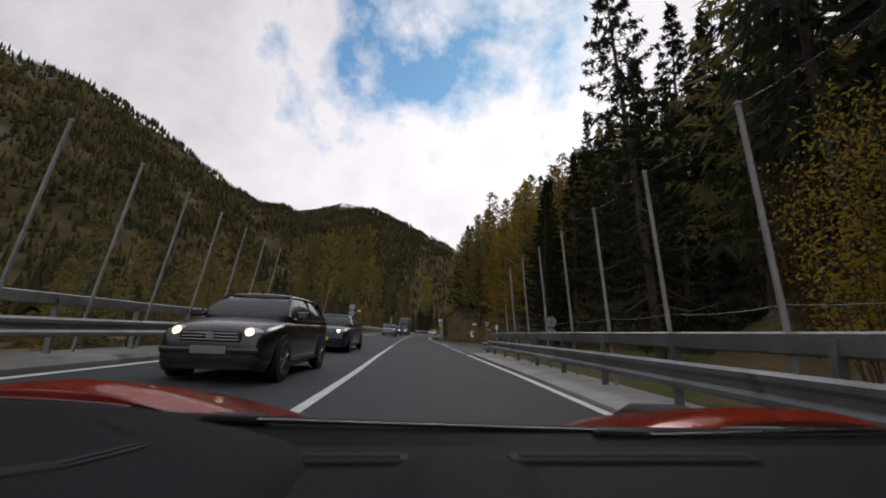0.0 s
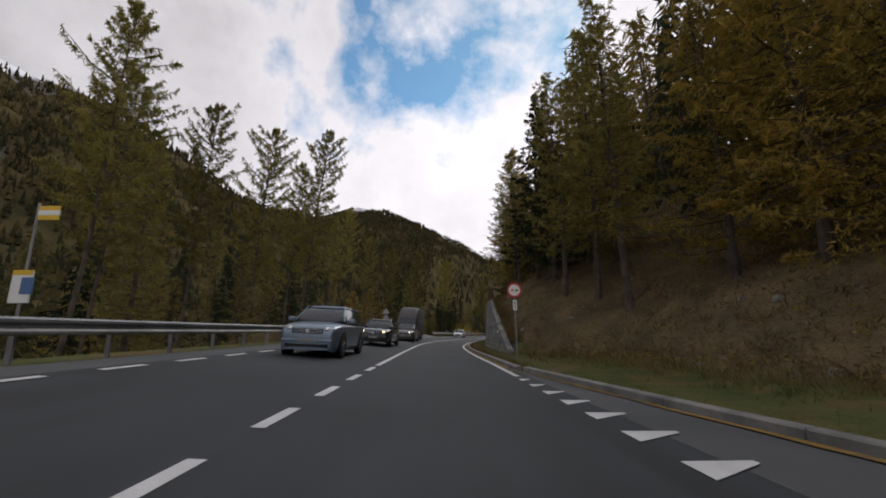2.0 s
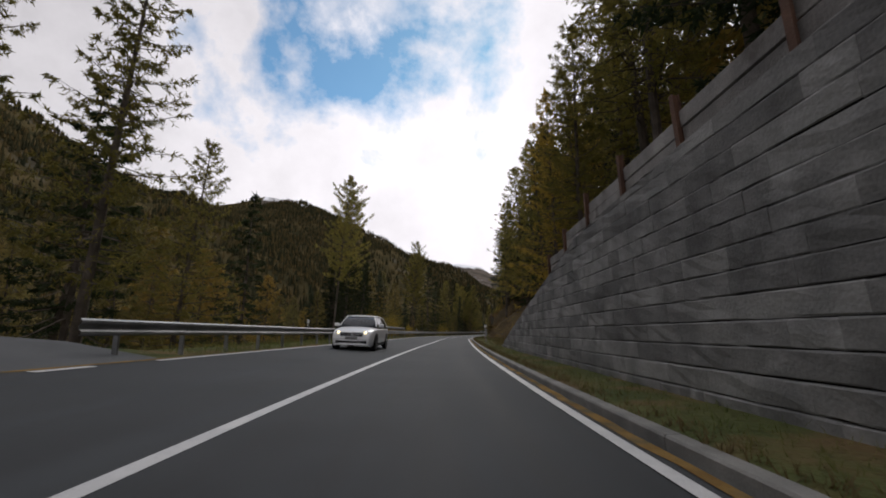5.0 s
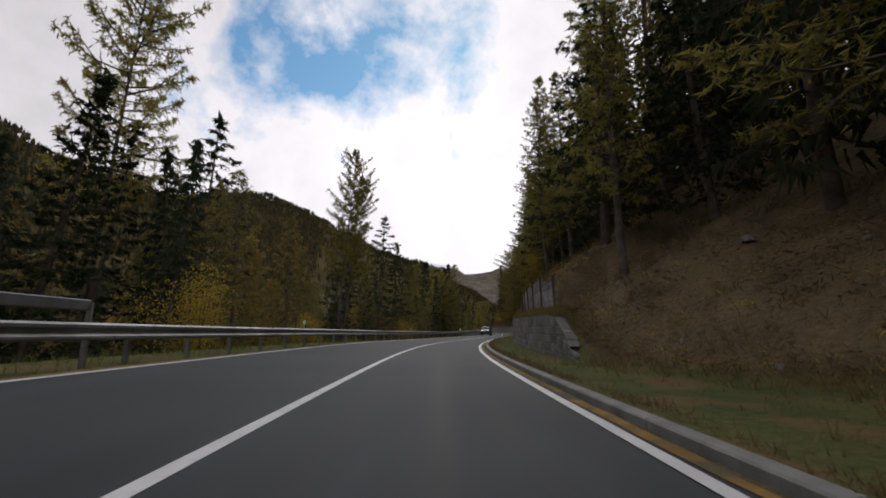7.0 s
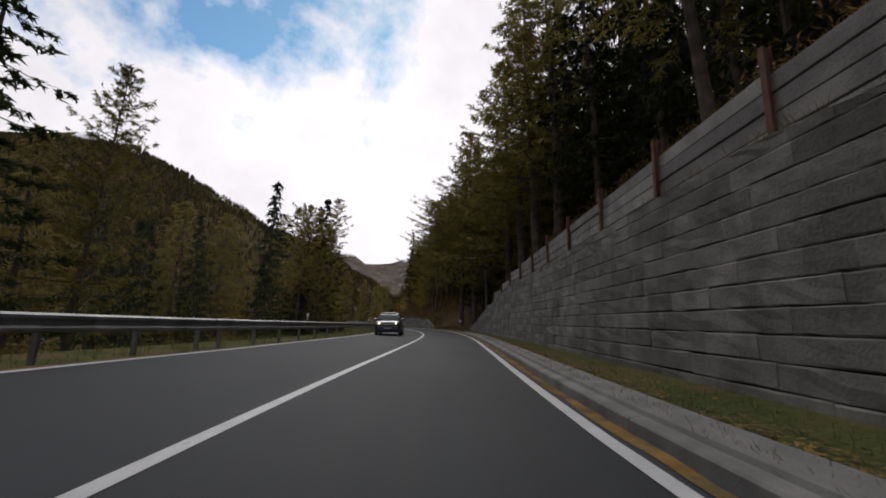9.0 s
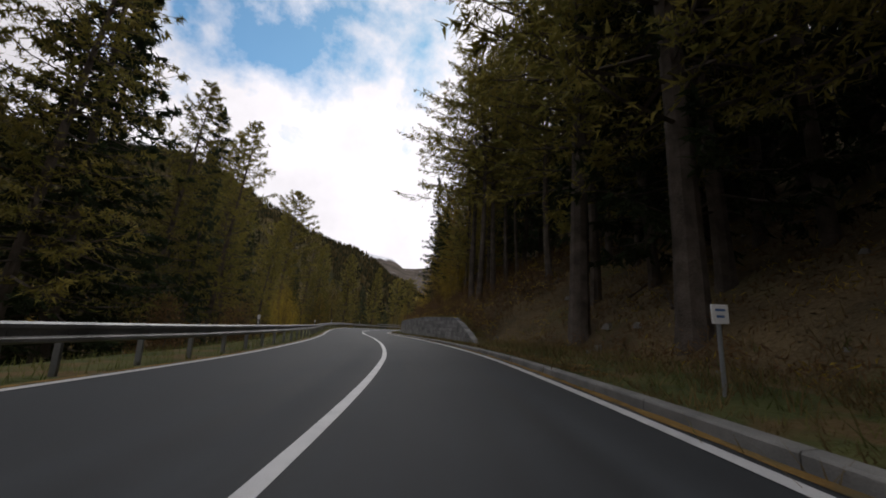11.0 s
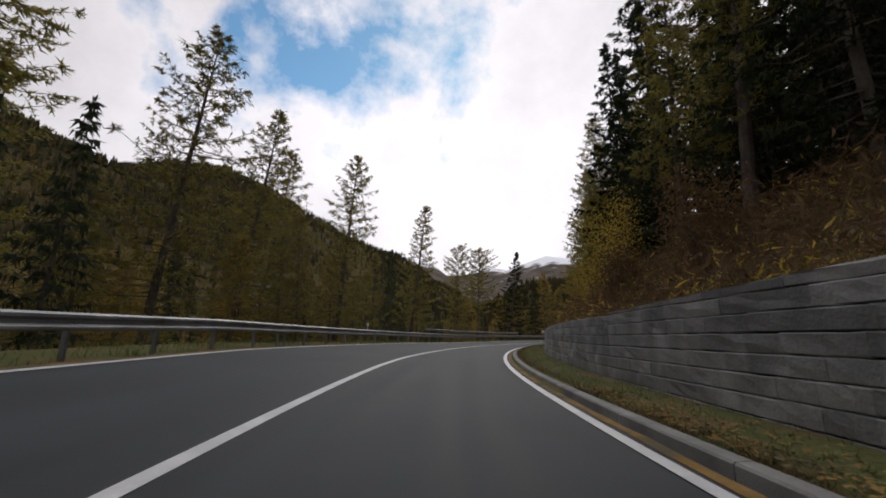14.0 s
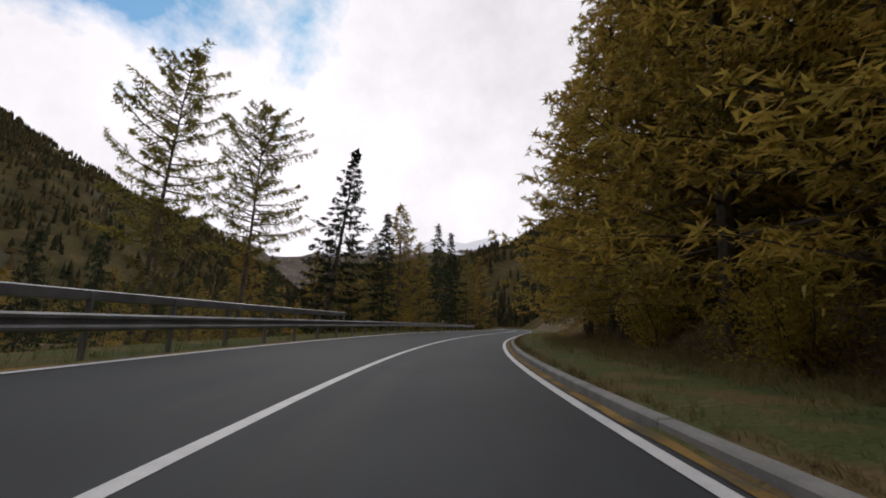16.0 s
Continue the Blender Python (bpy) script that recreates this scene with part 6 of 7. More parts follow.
def build_van(matrix, label):
    """A long high delivery van, front towards +y."""
    root = empty("van", matrix, label, "van")
    L, hw, H, g = 6.5, 1.04, 3.35, 0.3
    f, b = L / 2, -L / 2
    prof = [(f, 0.95, 0.8), (f - 0.06, 1.08, 0.9), (f - 0.75, 1.22, 0.97), (f - 1.0, 1.45, 0.985), (f - 1.55, 2.3, 1.0), (f - 1.85, 2.66, 1.0), (f - 2.25, 3.02, 1.0), (f - 2.7, H - 0.08, 1.0), (f - 3.1, H, 1.0), (0, H, 1.0), (b + 0.15, H, 1.0), (b, H - 0.06, 0.985)]
    rings = []
    for y, z, k in prof:
        w = hw * k
        narrow = 1 - 0.09 * max(0, z - 1.1) / 2.2
        pts = [(-w * 0.94, g), (-w, g + 0.14), (-w, min(1.1, z - 0.1)), (-w * narrow, z - 0.16), (-w * narrow * 0.95, z - 0.04), (-w * narrow * 0.8, z)]
        pts = pts + [(0, z + 0.015)] + [(-x, zz) for x, zz in reversed(pts)]
        rings.append([(x, y, zz) for x, zz in pts])
    loft("body", rings, P_VAN, root)
    glass = []
    for y, z, w in ((f - 0.96, 1.44, 0.8), (f - 1.22, 1.83, 0.79), (f - 1.5, 2.22, 0.76)):
        glass.append([(-w, y, z + 0.02), (-w * 0.6, y + 0.03, z + 0.035), (0, y + 0.045, z + 0.04), (w * 0.6, y + 0.03, z + 0.035), (w, y, z + 0.02)])
    loft("windscreen", glass, M_GLASS, root, "dark windscreen", cap=False)
    for side in (-1, 1):
        bm = bmesh.new()
        v = [bm.verts.new((side * (hw + 0.006 - 0.05 * k), y, z)) for y, z, k in ((f - 1.05, 1.42, 0), (f - 1.5, 2.08, 1), (f - 2.1, 2.1, 1), (f - 2.1, 1.36, 0))]
        bm.faces.new(v)
        bmesh.ops.solidify(bm, geom=bm.faces[:], thickness=0.02)
        part("side_window", bm, M_GLASS, root, "dark cab window")
        for z0, h in ((2.0, 0.07), (1.88, 0.04), (1.79, 0.02)):
            bm = bmesh.new()
            box(bm, (0.012, L - 2.6, h), (side * (hw - 0.018 - 0.041 * (z0 - 1.3)), -0.9, z0 + 0.02), 0.002)
            part("stripe", bm, M_BLUE, root, "dark blue stripe")
        bm = bmesh.new()
        box(bm, (0.02, L - 2.4, 0.12), (side * (hw + 0.004), -0.6, 0.75), 0.008)
        part("rub_strip", bm, M_TRIM, root, "black rubbing strip")
        bm = bmesh.new()
        box(bm, (0.2, 0.1, 0.34), (side * (hw + 0.1), f - 1.1, 1.6), 0.04)
        part("mirror", bm, M_TRIM, root, "tall black mirror")
        bm = bmesh.new()
        box(bm, (0.26, 0.14, 0.24), (side * 0.72, f - 0.05, 0.88), 0.04)
        part("headlight", bm, M_LAMP, root, "lit headlamp")
        bm = bmesh.new()
        box(bm, (0.1, 0.05, 0.5), (side * 0.9, b - 0.005, 1.2), 0.02)
        part("tail_light", bm, M_TAIL, root, "red tail lamp")
        for y in (f - 0.95, b + 1.35):
            bm = bmesh.new()
            c = bmesh.ops.create_cone(bm, cap_ends=True, segments=24, radius1=0.41, radius2=0.41, depth=0.12)
            bmesh.ops.transform(bm, matrix=Matrix.Translation((side * (hw - 0.055), y, 0.37)) @ Matrix.Rotation(radians(90), 4, "Y"), verts=c["verts"])
            part("wheel_arch", bm, M_TRIM, root, "dark wheel arch")
            wheel(root, side * (hw - 0.08), y, 0.345, 0.22)
    bm = bmesh.new()
    box(bm, (1.9, 0.12, 0.24), (0, f - 0.02, 0.45), 0.05)
    part("bumper", bm, M_TRIM, root, "black bumper")
    bm = bmesh.new()
    box(bm, (1.05, 0.04, 0.14), (0, f + 0.0, 0.82), 0.02)
    part("grille", bm, M_TRIM, root, "black grille")
    bm = bmesh.new()
    box(bm, (0.5, 0.02, 0.11), (0, f + 0.05, 0.47), 0.005)
    part("number_plate", bm, M_PLATE, root, "number plate without text")
    for z in (1.0, 1.75):
        bm = bmesh.new()
        box(bm, (0.03, 0.03, 0.3), (0.06, b - 0.02, z), 0.008)
        part("door_handle", bm, M_TRIM, root)
    return root


# Pale van's paint darkened: the shade on its road side is in the colour
P_VAN = surface("shade_grey_van_paint", (0.06, 0.057, 0.057), (0.08, 0.076, 0.075), scale=1.2, rough=0.55, bump=0.05, fine_scale=40, sheen=0.3)
s_van = 85.65
build_van(Matrix.Translation(at(s_van, -4.75, 0.012)) @ Matrix.Rotation(heading(s_van) + math.pi, 4, "Z") @ Matrix.Rotation(-math.atan(float(table(BANK, s_van))), 4, "Y"), "tall grey delivery van, shade in its paint colour, dark blue stripes")
# ---- bushes, brush and grass ----
def bush(s, lat, height, width, material, label, seed, leaf_size=0.055, count=4000):
    """A leafy bush of many stems and small leaves."""
    r = np.random.RandomState(seed)
    p = planted(s, lat)
    root = empty("bush", Matrix.Translation(p), label, "bush", "autumn bushes by the road")
    sv, sf, lv, lf = [], [], [], []
    stems = 16
    per = count // stems
    for i in range(stems):
        az, out = r.uniform(0, 6.28), r.uniform(0.1, 1.0)
        tip = np.array([math.cos(az) * width * 0.5 * out, math.sin(az) * width * 0.5 * out, height * (1.05 - 0.45 * out ** 2) * r.uniform(0.8, 1.05)])
        base = np.array([math.cos(az) * 0.15, math.sin(az) * 0.15, -0.2])
        side = cross(tip, (0.2, 0.3, 1.0))
        side = side / (norm(side) + 1e-9) * 0.022
        k = len(sv)
        mid = (base + tip) / 2 + r.uniform(-0.15, 0.15, 3) * width * 0.4
        sv += [base - side, base + side, mid + side * 0.7, mid - side * 0.7, tip + side * 0.3, tip - side * 0.3]
        sf += [(k, k + 1, k + 2, k + 3), (k + 3, k + 2, k + 4, k + 5)]
        for j in range(per):
            q = r.uniform(0.25, 1.05)
            c = (base + (mid - base) * q * 2) if q < 0.5 else (mid + (tip - mid) * (q - 0.5) * 2)
            c = c + r.normal(0, 0.16, 3) * width * 0.55 * (0.5 + q * 0.5)
            c[2] = max(c[2], 0.05)
            a = r.uniform(-1, 1, 3)
            a = a / norm(a) * leaf_size * r.uniform(0.6, 1.3)
            b = cross(a, r.uniform(-1, 1, 3))
            b = b / (norm(b) + 1e-9) * leaf_size * 0.45
            k = len(lv)
            lv += [c - a, c + b, c + a, c - b]
            lf.append((k, k + 1, k + 2, k + 3))
    mesh_object("wood", sv, sf, M_BARK, root)
    mesh_object("foliage", lv, lf, material, root)
    return root


for i, (s, lat, h, w, mat) in enumerate(((194, -10.5, 3.6, 4.2, 0), (161, -9.6, 3.4, 4.2, 0), (171, -9.8, 2.0, 2.4, 0), (149, -9.5, 3.6, 4.5, 0), (272.5, -9.5, 5.2, 4.2, 0), (277, -10.5, 5.0, 3.6, 0), (285, -11, 4.4, 3.2, 0),
                                         (34, -11.5, 3.4, 3.6, 1), (258, -9.8, 3.0, 3.5, 1), (247, -9.6, 2.6, 3.2, 1),
                                         (268.6, 7.3, 4.4, 5.0, 0), (276, 7.4, 3.0, 3.4, 1), (291, 7.2, 4.6, 4.2, 0), (299, 6.6, 2.6, 3.2, 1), (308, 7.0, 4.6, 4.6, 0), (314, 6.6, 3.4, 3.8, 0), (304, 5.8, 2.2, 3.0, 1), (181, 6.0, 3.2, 3.0, 0), (320, 7.0, 3.6, 3.8, 1),
                                         (6.3, 7.3, 5.0, 2.8, 0), (0.0, 8.0, 5.4, 4.4, 0), (10, 10.2, 5.0, 3.4, 1), (332, 6.8, 2.6, 3.2, 0), (338, 6.5, 2.2, 3.0, 0), (345, 6.8, 2.4, 3.0, 0), (395, -12, 3, 4, 0), (368, -9.5, 2.6, 3.4, 0))):
    bush(s, lat, h, w, (M_BUSH, M_BRUSH)[mat], ("leafy bush in yellow autumn colour", "brown autumn bush with thinning leaves")[mat], 40 + i)


def scatter(name, count, region, make, material, label, category, seed):
    """Small plants strewn over a stretch of ground, joined."""
    r = np.random.RandomState(seed)
    s, lat = region(r, count)
    h = np.interp(s, RS, RH)
    x, y = np.interp(s, RS, RX) + np.cos(h) * lat, np.interp(s, RS, RY) + np.sin(h) * lat
    z = ground_height(x, y)
    V, F = make(r, np.stack([x, y, z], 1))
    ob = mesh_object(name, V.tolist(), F.tolist(), material)
    return tagged(ob, label, category, kind="stuff")


def blades(low, high, width, each, lean):
    def make(r, P):
        n = len(P)
        V, F = [], []
        for k in range(each):
            az = r.uniform(0, 6.28, n)
            hgt = r.uniform(low, high, n)
            d = np.stack([np.cos(az), np.sin(az), np.zeros(n)], 1)
            w = np.stack([-np.sin(az), np.cos(az), np.zeros(n)], 1) * width * r.uniform(0.6, 1.3, (n, 1))
            base = P + np.stack([r.normal(0, low * 0.7, n), r.normal(0, low * 0.7, n), np.full(n, -0.03)], 1)
            tip = base + d * (hgt * lean * r.uniform(0.2, 1.2, n))[:, None]
            tip[:, 2] += hgt
            V.append(np.stack([base - w, base + w, tip], 1).reshape(-1, 3))
        V = np.concatenate(V)
        return V, np.arange(len(V)).reshape(-1, 3)
    return make


def clumps(size, each):
    def make(r, P):
        n = len(P)
        V = []
        k = r.uniform(0.5, 1.5, n)
        for j in range(each):
            c = P + np.stack([r.normal(0, 0.4, n) * size * k, r.normal(0, 0.4, n) * size * k, np.abs(r.normal(0.25, 0.3, n)) * size * k], 1)
            a = r.normal(0, 1, (n, 3))
            a = a / np.linalg.norm(a, axis=1)[:, None] * (size * 0.2 * r.uniform(0.5, 1.3, (n, 1)))
            b = np.cross(a, r.normal(0, 1, (n, 3)))
            b = b / (np.linalg.norm(b, axis=1)[:, None] + 1e-9) * size * 0.06
            V.append(np.stack([c - a, c + b, c + a], 1).reshape(-1, 3))
        V = np.concatenate(V)
        return V, np.arange(len(V)).reshape(-1, 3)
    return make


def right_verge(r, n):
    s = r.uniform(36, 392, n)
    foot = bank_profile(s)[0]
    edge = kerb_lat(s) + 0.3
    lim = np.where((s > 64) & (s < 128), 3.35, np.where((s > 157) & (s < 229), 3.55, np.where((s > 248.5) & (s < 326), 3.55, foot + 0.5)))
    return s, edge + (lim - edge) * r.uniform(0, 1, n)


def left_verge(r, n):
    s = r.uniform(38, 392, n)
    s = np.where((s > 84) & (s < 112), s + 30, s)
    return s, -table(OFFSET, s) - LEFT - 0.35 - r.uniform(0.02, 4.5, n) - np.where(s < 72, 2.2, 0)


def right_slope(r, n):
    s = r.uniform(36, 392, n)
    foot, rise, up = bank_profile(s)
    start = np.where(up > 0, UPPER_LAT + 0.3, foot)
    return s, start + 0.1 + 9 * r.uniform(0, 1, n) ** 1.6


scatter("verge_grass", 26000, right_verge, blades(0.05, 0.15, 0.008, 2, 0.9), M_GRASS, "short mown grass of the roadside verge", "grass", 61)
scatter("verge_grass", 22000, left_verge, blades(0.08, 0.3, 0.01, 2, 0.8), M_GRASS, "rough grass behind the crash barrier", "grass", 62)
scatter("slope_brush", 8500, right_slope, clumps(0.5, 14), M_BRUSH, "brown brush and dead stalks on the bank", "brush", 63)
scatter("slope_grass", 14000, right_slope, blades(0.12, 0.4, 0.012, 3, 0.9), M_DRY, "dry pale grass on the bank", "grass", 64)
scatter("slope_leaves", 2200, right_slope, clumps(0.45, 12), M_BUSH, "small yellow shrubs on the bank", "shrubs", 65)


def wall_bank(r, n):
    s = np.concatenate([r.uniform(262, 332, n * 9 // 10), r.uniform(250, 262, n // 10)])
    return s, bank_profile(s)[0] + 0.2 + 8.5 * r.uniform(0, 1, len(s)) ** 1.2


M_DARK_BRUSH = leaf("dark_brush", (0.07, 0.045, 0.026), (0.15, 0.09, 0.045), scale=1.4)
scatter("bank_brush", 4200, wall_bank, clumps(0.85, 18), M_DARK_BRUSH, "dense brown brush and brambles on the bank", "brush", 91)
scatter("bank_leaves", 1000, wall_bank, clumps(0.7, 16), M_BUSH, "yellow leaves among the brush on the bank", "shrubs", 92)
scatter("bank_stalks", 3200, wall_bank, blades(0.4, 1.1, 0.012, 4, 0.7), M_DRY, "tall dry stalks on the bank", "grass", 93)


def bank_foot(r, n):
    s = r.uniform(40, 392, n)
    foot = bank_profile(s)[0]
    keep = ((s < 64) | (s > 128)) & ((s < 157) | (s > 229)) & ((s < 248.5) | (s > 326))
    s, foot = s[keep], foot[keep]
    return s, foot + r.normal(-0.5, 0.9, len(s))


def verge_line(r, n):
    s = r.uniform(54, 392, n)
    return s, kerb_lat(s) + 0.28 + np.abs(r.normal(0, 0.16, n))


scatter("bank_grass", 9000, bank_foot, blades(0.12, 0.42, 0.011, 7, 1.1), M_DRY, "pale dry grass tufts at the foot of the bank", "grass", 71)
scatter("bank_grass", 6000, bank_foot, blades(0.1, 0.3, 0.012, 6, 1.1), M_GRASS, "green grass tufts at the foot of the bank", "grass", 72)
scatter("kerb_grass", 9000, verge_line, blades(0.05, 0.16, 0.008, 4, 1.3), M_DRY, "dry grass leaning over the kerb", "grass", 73)


def needle_drift(r, n):
    s = np.concatenate([r.uniform(a, b, n // 4) for a, b in ((176, 206), (236, 262), (262, 296), (66, 104))])
    return s, table(EDGE, s) + 0.62 + np.abs(r.normal(0.25, 0.28, len(s)))


def flat_bits(size):
    def make(r, P):
        n = len(P)
        az = r.uniform(0, 6.28, n)
        k = size * r.uniform(0.5, 1.4, n)
        c = P + np.array([0, 0, 0.025])
        tri = [c + np.stack([np.cos(az + t) * k, np.sin(az + t) * k, r.uniform(-0.01, 0.02, n)], 1) for t in (0, 2.1, 4.2)]
        V = np.stack(tri, 1).reshape(-1, 3)
        return V, np.arange(len(V)).reshape(-1, 3)
    return make


scatter("needle_drift", 26000, needle_drift, flat_bits(0.032), M_LITTER, "drifts of golden larch needles behind the kerb", "needle litter", 66)


def wall_ledge(r, n):
    s = np.concatenate([r.uniform(a, b, n // 3) for a, b in ((65, 75.5), (158, 228), (249, 325))])
    lo = np.where(s < 140, 3.9, 4.1)
    return s, lo + np.abs(r.normal(0, 0.22, len(s)))


scatter("ledge_grass", 7500, wall_ledge, blades(0.1, 0.38, 0.011, 5, 1.2), M_DRY, "dry grass hanging over the top of the wall", "grass", 81)
scatter("ledge_grass", 3600, wall_ledge, blades(0.08, 0.26, 0.011, 5, 1.2), M_GRASS, "green grass tufts along the top of the wall", "grass", 82)


def lifted(make, height):
    """Plants that stand on a ledge of the given height over the road."""
    def raised(r, P):
        s, lat = line_coords(P[:, 0], P[:, 1])
        P = P.copy()
        P[:, 2] = lift(s, lat) + height(s, lat)
        return make(r, P)
    return raised


def ledge_height(s, lat):
    top = table(WALL_TOP[2], s)
    base = np.maximum(top + 0.1, np.interp(s, [163, 168, 184, 188], [1.8, 2.05, 2.1, 0]))
    return top + (base - top) * np.clip((lat - 3.96) / 0.63, 0, 1) + 0.02


def ledge_strip(r, n):
    return r.uniform(160, 190, n), r.uniform(3.9, 4.6, n)


scatter("ledge_grass", 3600, ledge_strip, lifted(blades(0.08, 0.26, 0.009, 5, 1.3), ledge_height), M_GRASS, "green grass tufts on the ledge above the wall", "grass", 85)
scatter("ledge_grass", 3600, ledge_strip, lifted(blades(0.1, 0.36, 0.009, 5, 1.3), ledge_height), M_DRY, "dry grass tufts on the ledge above the wall", "grass", 86)
scatter("leaf_litter", 30000, right_slope, flat_bits(0.055), M_LITTER, "fallen brown leaves on the bank", "leaf litter", 83)
M_STONE = surface("field_stone", (0.09, 0.085, 0.078), (0.2, 0.19, 0.175), scale=2.0, rough=0.95, bump=0.7, fine_scale=20, distance=0.03)


def stones(size):
    def make(r, P):
        V, F = [], []
        for p in P:
            k = size * r.uniform(0.4, 1.5)
            base = len(V)
            for dx, dy, dz in ((1, 0, 0), (0.3, 0.9, 0), (-0.8, 0.6, 0), (-0.8, -0.6, 0), (0.3, -0.9, 0)):
                V.append(p + k * np.array([dx, dy, -0.3]) * r.uniform(0.8, 1.2, 3))
            for dx, dy in ((0.55, 0.2), (-0.3, 0.5), (-0.2, -0.5)):
                V.append(p + k * np.array([dx, dy, 0.6]) * r.uniform(0.7, 1.2, 3))
            F += [(base + a, base + b, base + c) for a, b, c in ((5, 6, 7), (0, 1, 5), (1, 6, 5), (1, 2, 6), (2, 3, 6), (3, 7, 6), (3, 4, 7), (4, 5, 7), (4, 0, 5))]
        return np.array(V), np.array(F)
    return make


scatter("bank_stones", 420, right_slope, stones(0.16), M_STONE, "scattered grey stones on the bank", "stones", 84)


def fallen_branch(s, lat, length, turn, seed):
    """A dead branch with side twigs lying on the bank."""
    r = random.Random(seed)
    p = planted(s, lat)
    q = planted(s + length * math.cos(turn), lat + length * math.sin(turn))
    root = empty("fallen_branch", Matrix.Translation(p), "dead grey branch lying on the bank", "branch", "fallen branches")
    bm = bmesh.new()
    d = q - p
    rod(bm, (0, 0, 0.14), d + Vector((0, 0, 0.2)), 0.05, 0.02, 6)
    part("limb", bm, M_BARK, root)
    for i in range(7):
        bm = bmesh.new()
        a = d * r.uniform(0.3, 0.95) + Vector((0, 0, 0.18))
        rod(bm, a, a + d.normalized() * 0.4 + Vector((r.uniform(-0.5, 0.5), r.uniform(-0.5, 0.5), r.uniform(-0.05, 0.4))), 0.014, 0.005, 4)
        part("twig", bm, M_BARK, root)


for i, (s, lat, length, turn) in enumerate(((148, 9, 2.6, 0.9), (151, 8.2, 2.0, 2.0), (240, 7.4, 2.8, 0.6), (243.5, 8.4, 2.2, 1.4), (252, 7.6, 2.4, 2.4), (338, 9, 2.2, 0.8), (62, 9.4, 2.2, 1.1))):
    fallen_branch(s, lat, length, turn, i)
# ---- the red sports car at the start of the shot, cockpit open ----
P_RED = car_paint("red_sports_car_paint", (0.42, 0.035, 0.012), 0.16, 0.1)
M_DASH = surface("dark_leather", (0.014, 0.0155, 0.02), (0.022, 0.024, 0.029), scale=3, rough=0.7, bump=0.25, fine_scale=160, distance=0.002, sheen=0.25)
M_SLOT = surface("vent_slot", (0.003, 0.003, 0.003), (0.005, 0.005, 0.005), rough=0.8, bump=0)
M_SEAM = surface("leather_seam", (0.03, 0.03, 0.034), (0.045, 0.045, 0.05), rough=0.8, bump=0.2)


def sheet(name, xs, ys, height, material, parent, label="", thick=0.02):
    """A smooth panel over a grid of x and y with the given height."""
    verts = [(x, y, height(x, y)) for y in ys for x in xs]
    n = len(xs)
    faces = [(j * n + i, j * n + i + 1, (j + 1) * n + i + 1, (j + 1) * n + i) for j in range(len(ys) - 1) for i in range(n - 1)]
    bm = bmesh.new()
    vs = [bm.verts.new(v) for v in verts]
    for f in faces:
        bm.faces.new([vs[i] for i in f])
    bmesh.ops.solidify(bm, geom=bm.faces[:], thickness=thick)
    bmesh.ops.recalc_face_normals(bm, faces=bm.faces)
    return part(name, bm, material, parent, label, True)


